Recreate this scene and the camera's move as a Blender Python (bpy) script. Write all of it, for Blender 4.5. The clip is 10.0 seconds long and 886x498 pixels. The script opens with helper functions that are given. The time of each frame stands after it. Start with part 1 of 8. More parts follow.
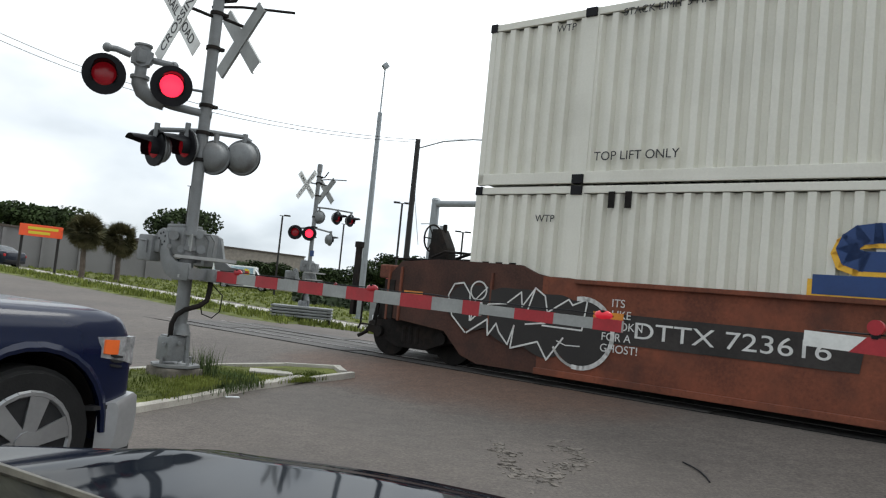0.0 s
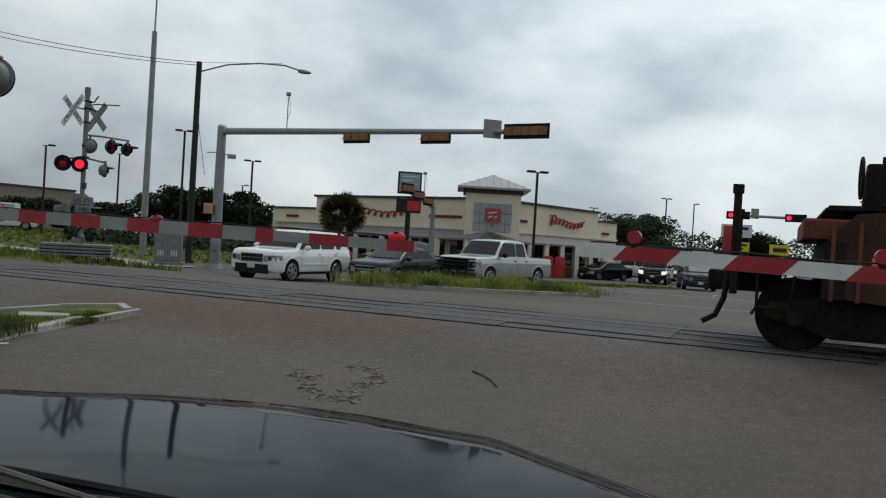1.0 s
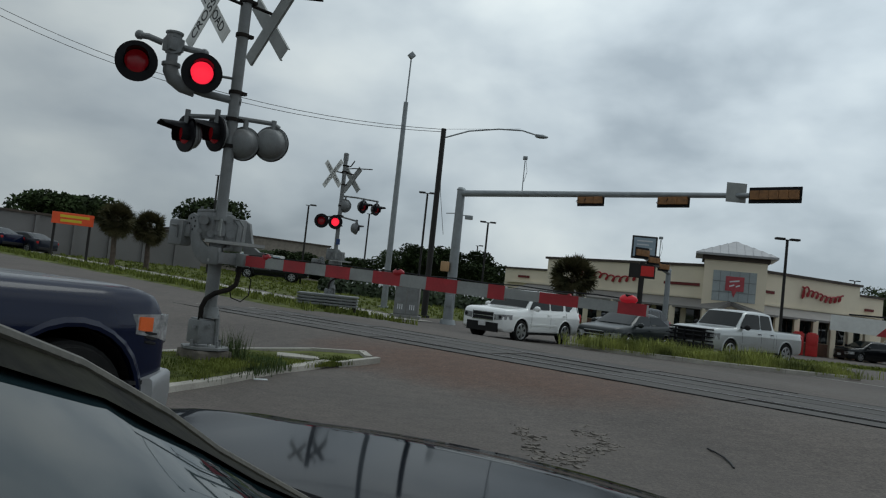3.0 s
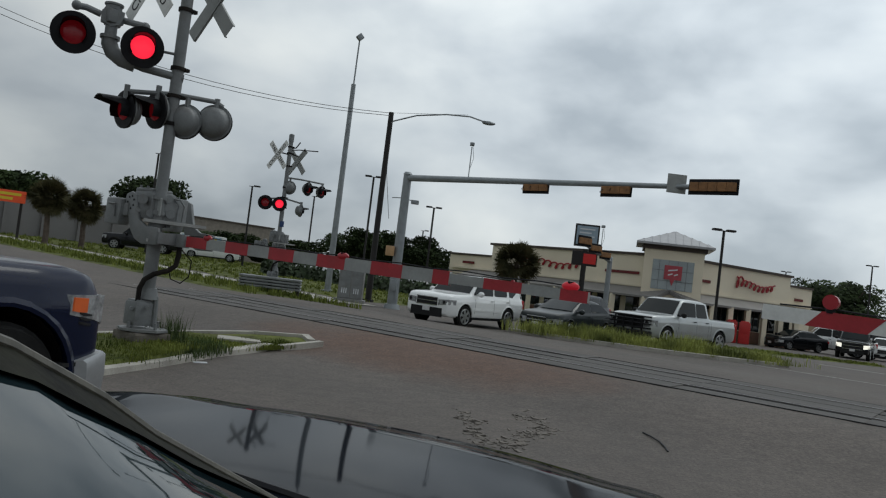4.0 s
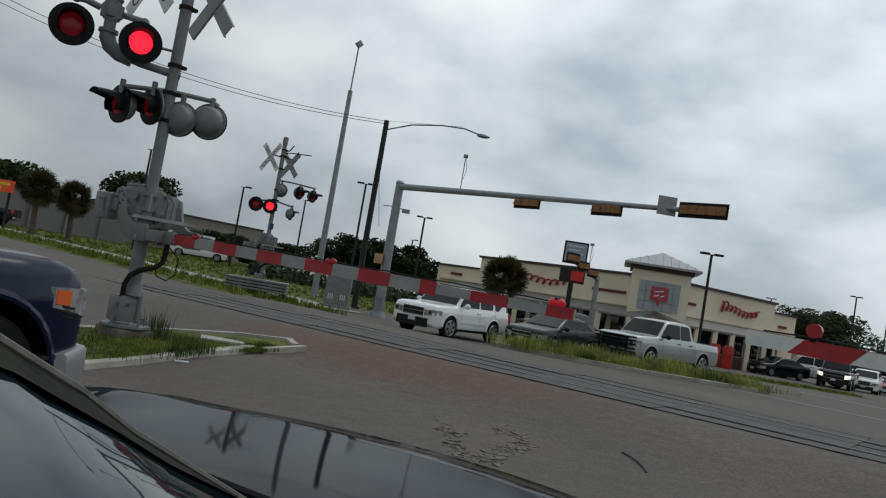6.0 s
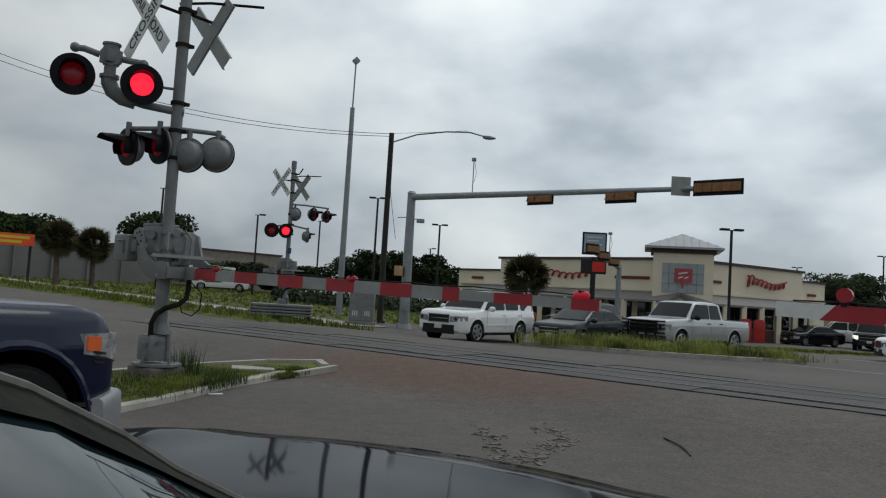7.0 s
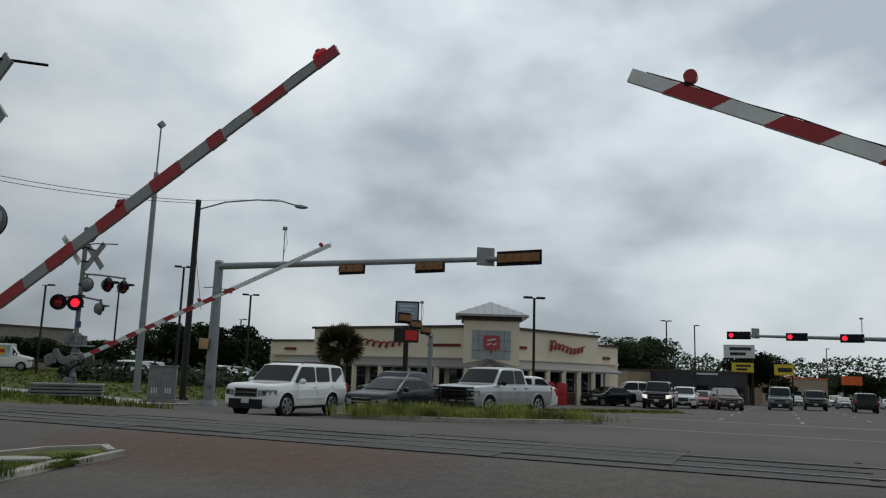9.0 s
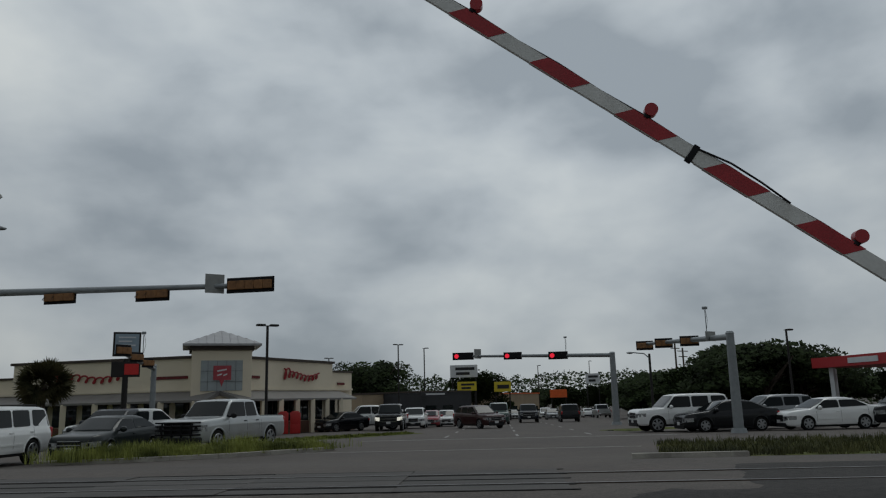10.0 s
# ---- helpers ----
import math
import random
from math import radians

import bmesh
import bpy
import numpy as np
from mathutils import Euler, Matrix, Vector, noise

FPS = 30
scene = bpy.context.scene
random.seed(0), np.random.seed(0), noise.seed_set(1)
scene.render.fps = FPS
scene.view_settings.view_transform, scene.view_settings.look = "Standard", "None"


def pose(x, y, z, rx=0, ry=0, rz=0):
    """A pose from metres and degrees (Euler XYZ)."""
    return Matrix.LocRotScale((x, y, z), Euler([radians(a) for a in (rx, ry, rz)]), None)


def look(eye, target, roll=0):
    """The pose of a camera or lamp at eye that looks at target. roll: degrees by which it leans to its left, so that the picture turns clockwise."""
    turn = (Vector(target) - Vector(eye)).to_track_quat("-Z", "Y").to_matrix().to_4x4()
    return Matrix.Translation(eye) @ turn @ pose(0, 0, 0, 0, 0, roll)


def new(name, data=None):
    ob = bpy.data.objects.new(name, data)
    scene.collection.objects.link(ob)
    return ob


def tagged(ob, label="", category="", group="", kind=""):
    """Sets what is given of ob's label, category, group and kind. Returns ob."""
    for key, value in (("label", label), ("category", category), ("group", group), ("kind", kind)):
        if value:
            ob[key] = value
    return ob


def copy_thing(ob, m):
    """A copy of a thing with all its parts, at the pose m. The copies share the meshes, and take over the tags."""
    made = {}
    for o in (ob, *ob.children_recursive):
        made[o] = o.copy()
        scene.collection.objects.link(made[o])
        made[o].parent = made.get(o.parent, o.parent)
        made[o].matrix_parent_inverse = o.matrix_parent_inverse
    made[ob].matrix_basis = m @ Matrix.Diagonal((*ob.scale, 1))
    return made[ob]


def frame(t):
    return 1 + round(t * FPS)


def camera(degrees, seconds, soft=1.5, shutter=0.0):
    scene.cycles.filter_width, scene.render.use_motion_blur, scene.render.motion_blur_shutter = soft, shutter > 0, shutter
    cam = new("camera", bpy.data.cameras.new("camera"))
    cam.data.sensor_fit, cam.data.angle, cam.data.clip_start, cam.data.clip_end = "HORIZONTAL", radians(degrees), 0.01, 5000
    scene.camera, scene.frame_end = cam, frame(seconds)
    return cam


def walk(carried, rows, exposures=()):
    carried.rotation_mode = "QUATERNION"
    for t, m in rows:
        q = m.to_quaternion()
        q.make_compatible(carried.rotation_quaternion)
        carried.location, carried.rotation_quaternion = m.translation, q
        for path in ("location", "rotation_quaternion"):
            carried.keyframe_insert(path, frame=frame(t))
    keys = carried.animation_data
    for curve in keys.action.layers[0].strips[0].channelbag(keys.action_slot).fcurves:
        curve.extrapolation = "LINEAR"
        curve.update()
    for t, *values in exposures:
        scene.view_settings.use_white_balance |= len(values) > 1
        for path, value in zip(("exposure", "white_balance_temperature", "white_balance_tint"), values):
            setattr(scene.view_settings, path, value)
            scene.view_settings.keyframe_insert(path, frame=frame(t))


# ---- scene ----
# ---------- camera ----------
EYE = Vector((0.0, 0.0, 1.4))
cam = camera(60.05, 10.0, soft=1.2)
PATH = [
    (0.0, 2.38, 3.95, 5.64), (0.2, 1.80, 5.10, 6.43), (0.4, 1.49, 5.17, 6.37), (0.6, 0.49, 4.21, 5.61),
    (0.8, -4.28, 1.60, 4.16), (1.0, -13.27, -0.28, 3.38), (1.2, -19.31, -0.65, 3.23), (1.5, -20.14, 0.05, 2.97),
    (1.8, -23.67, 1.22, 5.46), (2.0, -12.60, 2.05, 1.93), (2.2, -4.11, 4.63, 0.00), (2.5, 5.06, 6.93, -0.56), (2.6, 7.81, 7.04, 2.27), (2.7, 8.90, 6.75, 3.45), (2.8, 9.10, 5.44, 3.75), (2.9, 7.22, 3.60, 5.20),
    (3.0, 4.16, 2.88, 6.08), (3.2, 1.59, 1.73, 6.33), (4.3, -0.78, 2.91, 7.71), (4.5, -0.61, 3.56, 8.93),
    (5.0, 0.76, 0.81, 7.48), (5.5, -0.50, 2.63, 9.38), (6.0, -0.74, 3.12, 9.70), (6.2, 0.32, 4.00, 9.64),
    (7.3, 0.29, 3.32, 2.22), (7.5, 0.00, 3.44, 2.40), (7.8, 0.19, 4.02, 2.89), (8.0, 0.45, 4.10, 2.93),
    (8.2, 0.31, 4.69, 2.93), (8.5, -0.93, 4.83, 4.01), (8.6, -0.58, 5.20, 3.24), (8.8, -3.04, 6.96, 3.18),
    (9.0, -13.05, 9.21, 1.80), (9.1, -16.91, 11.90, 0.17), (9.2, -22.19, 13.06, 0.00), (9.3, -26.93, 13.38, -2.02),
    (9.5, -26.19, 10.60, -2.85), (9.6, -25.82, 10.77, -4.34), (10.0, -33.03, 11.22, -1.47)]


def aim(yaw, pitch, roll, t):
    """Camera pose: yaw to the left, pitch up, roll clockwise of the picture, in degrees; it sinks a little at first."""
    rise = max(0.0, min(1.0, (1.5 - t) / 1.3))
    lean = max(0.0, min(1.0, (t - 8.7) / 0.5))
    e = EYE + Vector((0.0, 0.06, 0.065)) * rise + Vector((0.26, 0.0, 0.05)) * lean
    y, p = radians(yaw + 0.35 * lean), radians(pitch - 0.2 * rise)
    return look(e, e + Vector((-math.sin(y) * math.cos(p), math.cos(y) * math.cos(p), math.sin(p))), roll)


walk(cam, [(t, aim(y, p, r, t)) for t, y, p, r in PATH], exposures=[(0.0, 0.72, 6400, 7), (0.25, 0.2, 6330, 6), (0.5, -0.2, 6250, 4), (1.0, -0.4, 6260, 4), (2.0, -0.52, 6120, 3), (3.0, -0.6, 6080, 2), (3.6, -0.46, 6250, 5), (5.0, -0.48, 6280, 5), (8.6, -0.46, 6250, 5), (9.1, -0.78, 6250, 5), (9.5, -1.2, 6250, 5), (10.0, -1.2, 6250, 5)])

# ---------- light: overcast daylight ----------
SUN_EL, SUN_AZ = radians(52), radians(38)
world = bpy.data.worlds.new("overcast_sky")
scene.world = world
world.use_nodes = True
wn, wl = world.node_tree.nodes, world.node_tree.links
wn.clear()


def wnode(kind, **kw):
    nd = wn.new(kind)
    for k, v in kw.items():
        nd.inputs[k].default_value = v
    return nd


sky = wn.new("ShaderNodeTexSky")
sky.sky_type = "NISHITA"
sky.sun_disc = False
sky.sun_elevation, sky.sun_rotation = SUN_EL, SUN_AZ
sky_bg = wnode("ShaderNodeBackground", Strength=0.1)
wl.new(sky.outputs[0], sky_bg.inputs[0])
tc = wn.new("ShaderNodeTexCoord")
mp = wn.new("ShaderNodeMapping")
mp.inputs["Scale"].default_value = (1.0, 1.0, 1.8)
mp.inputs["Location"].default_value = (0.37, 0.12, 0.2)
wl.new(tc.outputs["Generated"], mp.inputs[0])
big = wnode("ShaderNodeTexNoise", Scale=2.0, Detail=5.0, Roughness=0.48, Distortion=0.1)
small = wnode("ShaderNodeTexNoise", Scale=5.0, Detail=5.0, Roughness=0.46, Distortion=0.15)
wl.new(mp.outputs[0], big.inputs[0])
wl.new(mp.outputs[0], small.inputs[0])
mixn = wn.new("ShaderNodeMix")
mixn.inputs[0].default_value = 0.45
wl.new(big.outputs[0], mixn.inputs[2])
wl.new(small.outputs[0], mixn.inputs[3])
cr = wn.new("ShaderNodeValToRGB")
cr.color_ramp.elements[0].position, cr.color_ramp.elements[0].color = 0.38, (0.42, 0.455, 0.50, 1)
cr.color_ramp.elements[1].position, cr.color_ramp.elements[1].color = 0.62, (0.90, 0.905, 0.90, 1)
el = cr.color_ramp.elements.new(0.47)
el.color = (0.62, 0.65, 0.69, 1)
el = cr.color_ramp.elements.new(0.55)
el.color = (0.77, 0.79, 0.81, 1)
wl.new(mixn.outputs[0], cr.inputs[0])
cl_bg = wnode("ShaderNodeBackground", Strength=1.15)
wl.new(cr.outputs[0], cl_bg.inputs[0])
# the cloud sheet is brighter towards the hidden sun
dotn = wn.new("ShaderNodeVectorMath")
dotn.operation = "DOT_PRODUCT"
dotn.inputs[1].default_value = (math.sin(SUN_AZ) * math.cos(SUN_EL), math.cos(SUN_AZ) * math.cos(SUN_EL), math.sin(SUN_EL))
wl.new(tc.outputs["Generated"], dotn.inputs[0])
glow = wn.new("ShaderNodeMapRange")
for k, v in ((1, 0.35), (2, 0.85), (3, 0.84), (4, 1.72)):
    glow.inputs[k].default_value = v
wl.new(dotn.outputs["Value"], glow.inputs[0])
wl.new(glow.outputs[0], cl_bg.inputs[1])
msh = wn.new("ShaderNodeMixShader")
msh.inputs[0].default_value = 0.94
wl.new(sky_bg.outputs[0], msh.inputs[1])
wl.new(cl_bg.outputs[0], msh.inputs[2])
wout = wn.new("ShaderNodeOutputWorld")
wl.new(msh.outputs[0], wout.inputs[0])

sun_data = bpy.data.lights.new("sun", "SUN")
sun_data.energy, sun_data.angle, sun_data.color = 0.9, radians(25), (1.0, 0.97, 0.92)
sun = new("sun", sun_data)
sun.matrix_world = look((0, 0, 60), (math.sin(SUN_AZ) * -60 * math.cos(SUN_EL) / math.sin(SUN_EL), -20, 0))

# ---------- materials ----------
MATS = {}


def mat(name, col, rough=0.6, metal=0.0, var=0.18, scale=3.0, fine=40.0, bump=0.15, tint=None, rnd=0.0, emit=None, estr=0.0, coat=0.0, dirt=None, dirt_amt=0.0):
    """A procedural surface: base colour with coarse stains and fine grain, roughness variation and fine relief."""
    if name in MATS:
        return MATS[name]
    m = bpy.data.materials.new(name)
    MATS[name] = m
    m.use_nodes = True
    nt = m.node_tree
    b = nt.nodes["Principled BSDF"]
    b.inputs["Metallic"].default_value = metal
    b.inputs["Coat Weight"].default_value = coat
    b.inputs["Coat Roughness"].default_value = 0.06
    tcx = nt.nodes.new("ShaderNodeTexCoord")
    n1, n2 = nt.nodes.new("ShaderNodeTexNoise"), nt.nodes.new("ShaderNodeTexNoise")
    n1.inputs["Scale"].default_value, n1.inputs["Detail"].default_value = scale, 5
    n2.inputs["Scale"].default_value, n2.inputs["Detail"].default_value = fine, 3
    nt.links.new(tcx.outputs["Object"], n1.inputs[0])
    nt.links.new(tcx.outputs["Object"], n2.inputs[0])
    add = nt.nodes.new("ShaderNodeMath")
    add.operation = "MULTIPLY_ADD"
    add.inputs[1].default_value = 0.45
    nt.links.new(n2.outputs[0], add.inputs[0])
    nt.links.new(n1.outputs[0], add.inputs[2])
    ramp = nt.nodes.new("ShaderNodeValToRGB")
    lo = [max(0.0, c * (1 - var)) for c in col]
    hi = [min(1.0, c * (1 + var)) for c in (tint or col)]
    ramp.color_ramp.elements[0].position, ramp.color_ramp.elements[0].color = 0.52, (*lo, 1)
    ramp.color_ramp.elements[1].position, ramp.color_ramp.elements[1].color = 0.92, (*hi, 1)
    nt.links.new(add.outputs[0], ramp.inputs[0])
    out = ramp.outputs[0]
    if rnd:
        oi = nt.nodes.new("ShaderNodeObjectInfo")
        hs = nt.nodes.new("ShaderNodeHueSaturation")
        mr = nt.nodes.new("ShaderNodeMapRange")
        mr.inputs[3].default_value, mr.inputs[4].default_value = 1 - rnd, 1 + rnd
        nt.links.new(oi.outputs["Random"], mr.inputs[0])
        nt.links.new(mr.outputs[0], hs.inputs["Value"])
        nt.links.new(out, hs.inputs["Color"])
        out = hs.outputs[0]
    if dirt:
        n3 = nt.nodes.new("ShaderNodeTexNoise")
        n3.inputs["Scale"].default_value, n3.inputs["Detail"].default_value, n3.inputs["Roughness"].default_value = scale * 0.6, 8, 0.7
        nt.links.new(tcx.outputs["Object"], n3.inputs[0])
        r3 = nt.nodes.new("ShaderNodeValToRGB")
        r3.color_ramp.elements[0].position, r3.color_ramp.elements[1].position = 0.5, 0.72
        nt.links.new(n3.outputs[0], r3.inputs[0])
        mul = nt.nodes.new("ShaderNodeMath")
        mul.operation = "MULTIPLY"
        mul.inputs[1].default_value = dirt_amt
        nt.links.new(r3.outputs[0], mul.inputs[0])
        mx = nt.nodes.new("ShaderNodeMix")
        mx.data_type = "RGBA"
        nt.links.new(mul.outputs[0], mx.inputs[0])
        nt.links.new(out, mx.inputs[6])
        mx.inputs[7].default_value = (*dirt, 1)
        out = mx.outputs[2]
    nt.links.new(out, b.inputs["Base Color"])
    rr = nt.nodes.new("ShaderNodeMapRange")
    rr.inputs[3].default_value, rr.inputs[4].default_value = max(0.02, rough - 0.1 * rough), min(1.0, rough + 0.15 * rough)
    nt.links.new(n1.outputs[0], rr.inputs[0])
    nt.links.new(rr.outputs[0], b.inputs["Roughness"])
    if bump:
        bp = nt.nodes.new("ShaderNodeBump")
        bp.inputs["Strength"].default_value, bp.inputs["Distance"].default_value = bump, 0.01
        nt.links.new(n2.outputs[0], bp.inputs["Height"])
        nt.links.new(bp.outputs[0], b.inputs["Normal"])
    if emit:
        b.inputs["Emission Color"].default_value = (*emit, 1)
        b.inputs["Emission Strength"].default_value = estr
    return m


def glass_mat(name, col=(0.02, 0.025, 0.03), rough=0.04):
    if name in MATS:
        return MATS[name]
    m = mat(name, col, rough, 0.0, 0.1, 1.0, 8.0, 0.0)
    m.node_tree.nodes["Principled BSDF"].inputs["Specular IOR Level"].default_value = 0.7
    return m


ASPHALT = mat("asphalt", (0.088, 0.075, 0.066), 0.88, 0, 0.24, 0.35, 60, 0.5, dirt=(0.105, 0.094, 0.086), dirt_amt=0.5)


def weathered_road(m):
    """Grit at two scales and a reddish dirt apron spread from the rails over the road."""
    nt = m.node_tree
    b = nt.nodes["Principled BSDF"]
    src = b.inputs["Base Color"].links[0].from_socket

    def nd(kind, op=None, **ins):
        n = nt.nodes.new(kind)
        if op:
            n.operation = op
        for k, v in ins.items():
            n.inputs[int(k[1:])].default_value = v
        return n
    co = nt.nodes.new("ShaderNodeTexCoord").outputs["Object"]
    g1, g2, g3 = nd("ShaderNodeTexNoise"), nd("ShaderNodeTexNoise"), nd("ShaderNodeTexNoise")
    for n, sc, dt in ((g1, 28.0, 4.0), (g2, 5.0, 6.0), (g3, 0.9, 7.0)):
        n.inputs["Scale"].default_value, n.inputs["Detail"].default_value, n.inputs["Roughness"].default_value = sc, dt, 0.65
        nt.links.new(co, n.inputs[0])
    r1, r2 = nd("ShaderNodeMapRange", _1=0.3, _2=0.7, _3=0.62, _4=1.38), nd("ShaderNodeMapRange", _1=0.3, _2=0.7, _3=0.82, _4=1.18)
    nt.links.new(g1.outputs[0], r1.inputs[0])
    nt.links.new(g2.outputs[0], r2.inputs[0])
    mul = nd("ShaderNodeMath", "MULTIPLY")
    nt.links.new(r1.outputs[0], mul.inputs[0])
    nt.links.new(r2.outputs[0], mul.inputs[1])
    # distance from the middle of the dirt apron, in the track's own directions
    off = nd("ShaderNodeVectorMath", "SUBTRACT")
    off.inputs[1].default_value = (0.72, 14.54, 0.0)
    nt.links.new(co, off.inputs[0])
    terms = []
    for axis, mid, half in (((0.803, -0.596, 0.0), 0.6, 3.4), ((0.596, 0.803, 0.0), -2.3, 1.7)):
        d = nd("ShaderNodeVectorMath", "DOT_PRODUCT")
        d.inputs[1].default_value = axis
        nt.links.new(off.outputs[0], d.inputs[0])
        k = nd("ShaderNodeMath", "ADD", _1=-mid)
        nt.links.new(d.outputs["Value"], k.inputs[0])
        q = nd("ShaderNodeMath", "DIVIDE", _1=half)
        nt.links.new(k.outputs[0], q.inputs[0])
        w = nd("ShaderNodeMath", "POWER", _1=2.0)
        ab = nd("ShaderNodeMath", "ABSOLUTE")
        nt.links.new(q.outputs[0], ab.inputs[0])
        nt.links.new(ab.outputs[0], w.inputs[0])
        terms.append(w)
    e = nd("ShaderNodeMath", "ADD")
    nt.links.new(terms[0].outputs[0], e.inputs[0])
    nt.links.new(terms[1].outputs[0], e.inputs[1])
    e2 = nd("ShaderNodeMath", "MULTIPLY_ADD", _1=1.6)
    nt.links.new(g3.outputs[0], e2.inputs[0])
    nt.links.new(e.outputs[0], e2.inputs[2])
    mask = nd("ShaderNodeMapRange", _1=1.0, _2=2.2, _3=0.9, _4=0.0)
    nt.links.new(e2.outputs[0], mask.inputs[0])
    mx = nt.nodes.new("ShaderNodeMix")
    mx.data_type = "RGBA"
    mx.inputs[7].default_value = (0.098, 0.055, 0.037, 1)
    nt.links.new(mask.outputs[0], mx.inputs[0])
    nt.links.new(src, mx.inputs[6])
    vm = nd("ShaderNodeVectorMath", "SCALE")
    nt.links.new(mx.outputs[2], vm.inputs[0])
    nt.links.new(mul.outputs[0], vm.inputs["Scale"])
    nt.links.new(vm.outputs[0], b.inputs["Base Color"])


weathered_road(ASPHALT)
CONCRETE = mat("weathered_concrete", (0.36, 0.34, 0.30), 0.85, 0, 0.25, 1.6, 45, 0.35, dirt=(0.16, 0.15, 0.13), dirt_amt=0.6)
PANEL = mat("crossing_panel", (0.075, 0.07, 0.066), 0.9, 0, 0.25, 1.2, 50, 0.4, rnd=0.1)
BALLAST = mat("ballast", (0.03, 0.027, 0.025), 0.95, 0, 0.5, 9.0, 60, 1.0)
RAIL = mat("rail_steel", (0.07, 0.052, 0.042), 0.5, 0.7, 0.3, 6, 60, 0.2)
RAILTOP = mat("polished_rail_head", (0.20, 0.19, 0.185), 0.38, 1.0, 0.1, 6, 60, 0.0)
TIE = mat("creosoted_tie", (0.05, 0.038, 0.03), 0.9, 0, 0.3, 4, 40, 0.5, rnd=0.2)
GRASS_SOIL = mat("weedy_grass_soil", (0.06, 0.08, 0.02), 0.95, 0, 0.5, 1.8, 22, 0.9, tint=(0.10, 0.11, 0.035), dirt=(0.12, 0.10, 0.07), dirt_amt=0.5)
GRASS = mat("grass_blades", (0.075, 0.11, 0.022), 0.85, 0, 0.5, 1.2, 20, 0.0, tint=(0.16, 0.18, 0.045))
GREYPAINT = mat("aluminium_grey_paint", (0.19, 0.198, 0.2), 0.55, 0.2, 0.15, 5, 60, 0.12, dirt=(0.12, 0.10, 0.085), dirt_amt=0.45)
GALV = mat("galvanised_steel", (0.27, 0.29, 0.30), 0.5, 0.55, 0.12, 4, 50, 0.1)
DARKPOLE = mat("dark_bronze_pole", (0.018, 0.016, 0.015), 0.6, 0.2, 0.2, 4, 40, 0.1)
BLACK = mat("black_painted_metal", (0.012, 0.012, 0.014), 0.5, 0.0, 0.2, 6, 60, 0.1)
BLACK.node_tree.nodes["Principled BSDF"].inputs["Specular IOR Level"].default_value = 0.15
for dry in (GRASS, GRASS_SOIL):
    dry.node_tree.nodes["Principled BSDF"].inputs["Specular IOR Level"].default_value = 0.06
DULLBLACK = mat("dirty_black_steel", (0.018, 0.016, 0.015), 0.8, 0.1, 0.35, 5, 40, 0.3, dirt=(0.05, 0.035, 0.026), dirt_amt=0.5)
RUBBER = mat("tyre_rubber", (0.014, 0.014, 0.014), 0.85, 0, 0.2, 8, 60, 0.2)
for dull in (DULLBLACK, RUBBER):
    dull.node_tree.nodes["Principled BSDF"].inputs["Specular IOR Level"].default_value = 0.15
WHITEREF = mat("white_reflective_sheet", (0.72, 0.73, 0.70), 0.5, 0, 0.08, 5, 40, 0.05, dirt=(0.42, 0.40, 0.36), dirt_amt=0.4)
GREYREF = mat("weathered_grey_sheet", (0.30, 0.31, 0.30), 0.55, 0, 0.12, 4, 40, 0.05, dirt=(0.18, 0.17, 0.16), dirt_amt=0.4)
REDREF = mat("red_reflective_sheet", (0.36, 0.022, 0.030), 0.5, 0, 0.15, 5, 40, 0.05, dirt=(0.22, 0.05, 0.05), dirt_amt=0.4)
LETTER = mat("black_letter_paint", (0.02, 0.02, 0.022), 0.6, 0, 0.1, 8, 50, 0)
RED_ON = mat("lit_red_led", (0.5, 0.01, 0.03), 0.4, 0, 0.1, 9, 60, 0, emit=(1.0, 0.02, 0.05), estr=1.5)
RED_DIM = mat("dim_red_lens", (0.16, 0.006, 0.012), 0.25, 0, 0.2, 9, 60, 0, emit=(1.0, 0.02, 0.04), estr=0.045)
RED_MARK = mat("glowing_red_marker", (0.26, 0.008, 0.015), 0.3, 0, 0.1, 9, 60, 0, emit=(1.0, 0.03, 0.06), estr=0.03)
RED_TIP = mat("lit_red_tip_lamp", (0.45, 0.01, 0.02), 0.3, 0, 0.1, 9, 60, 0, emit=(1.0, 0.03, 0.06), estr=0.16)
CONTAINER = mat("cream_white_container_paint", (0.70, 0.69, 0.61), 0.55, 0.0, 0.06, 0.9, 30, 0.05, dirt=(0.47, 0.45, 0.37), dirt_amt=0.35)
RUST = mat("rusty_brown_freight_paint", (0.165, 0.048, 0.024), 0.8, 0.0, 0.4, 1.3, 25, 0.3, dirt=(0.042, 0.022, 0.016), dirt_amt=0.85)
WHITEPAINT = mat("white_stencil_paint", (0.62, 0.62, 0.60), 0.7, 0, 0.12, 6, 40, 0)
ORANGE = mat("orange_conspicuity_tape", (0.55, 0.20, 0.02), 0.5, 0, 0.2, 6, 40, 0)
BLUE = mat("deep_blue_decal", (0.012, 0.045, 0.16), 0.5, 0, 0.1, 4, 40, 0)
YELLOW = mat("yellow_decal", (0.75, 0.42, 0.03), 0.5, 0, 0.1, 4, 40, 0)


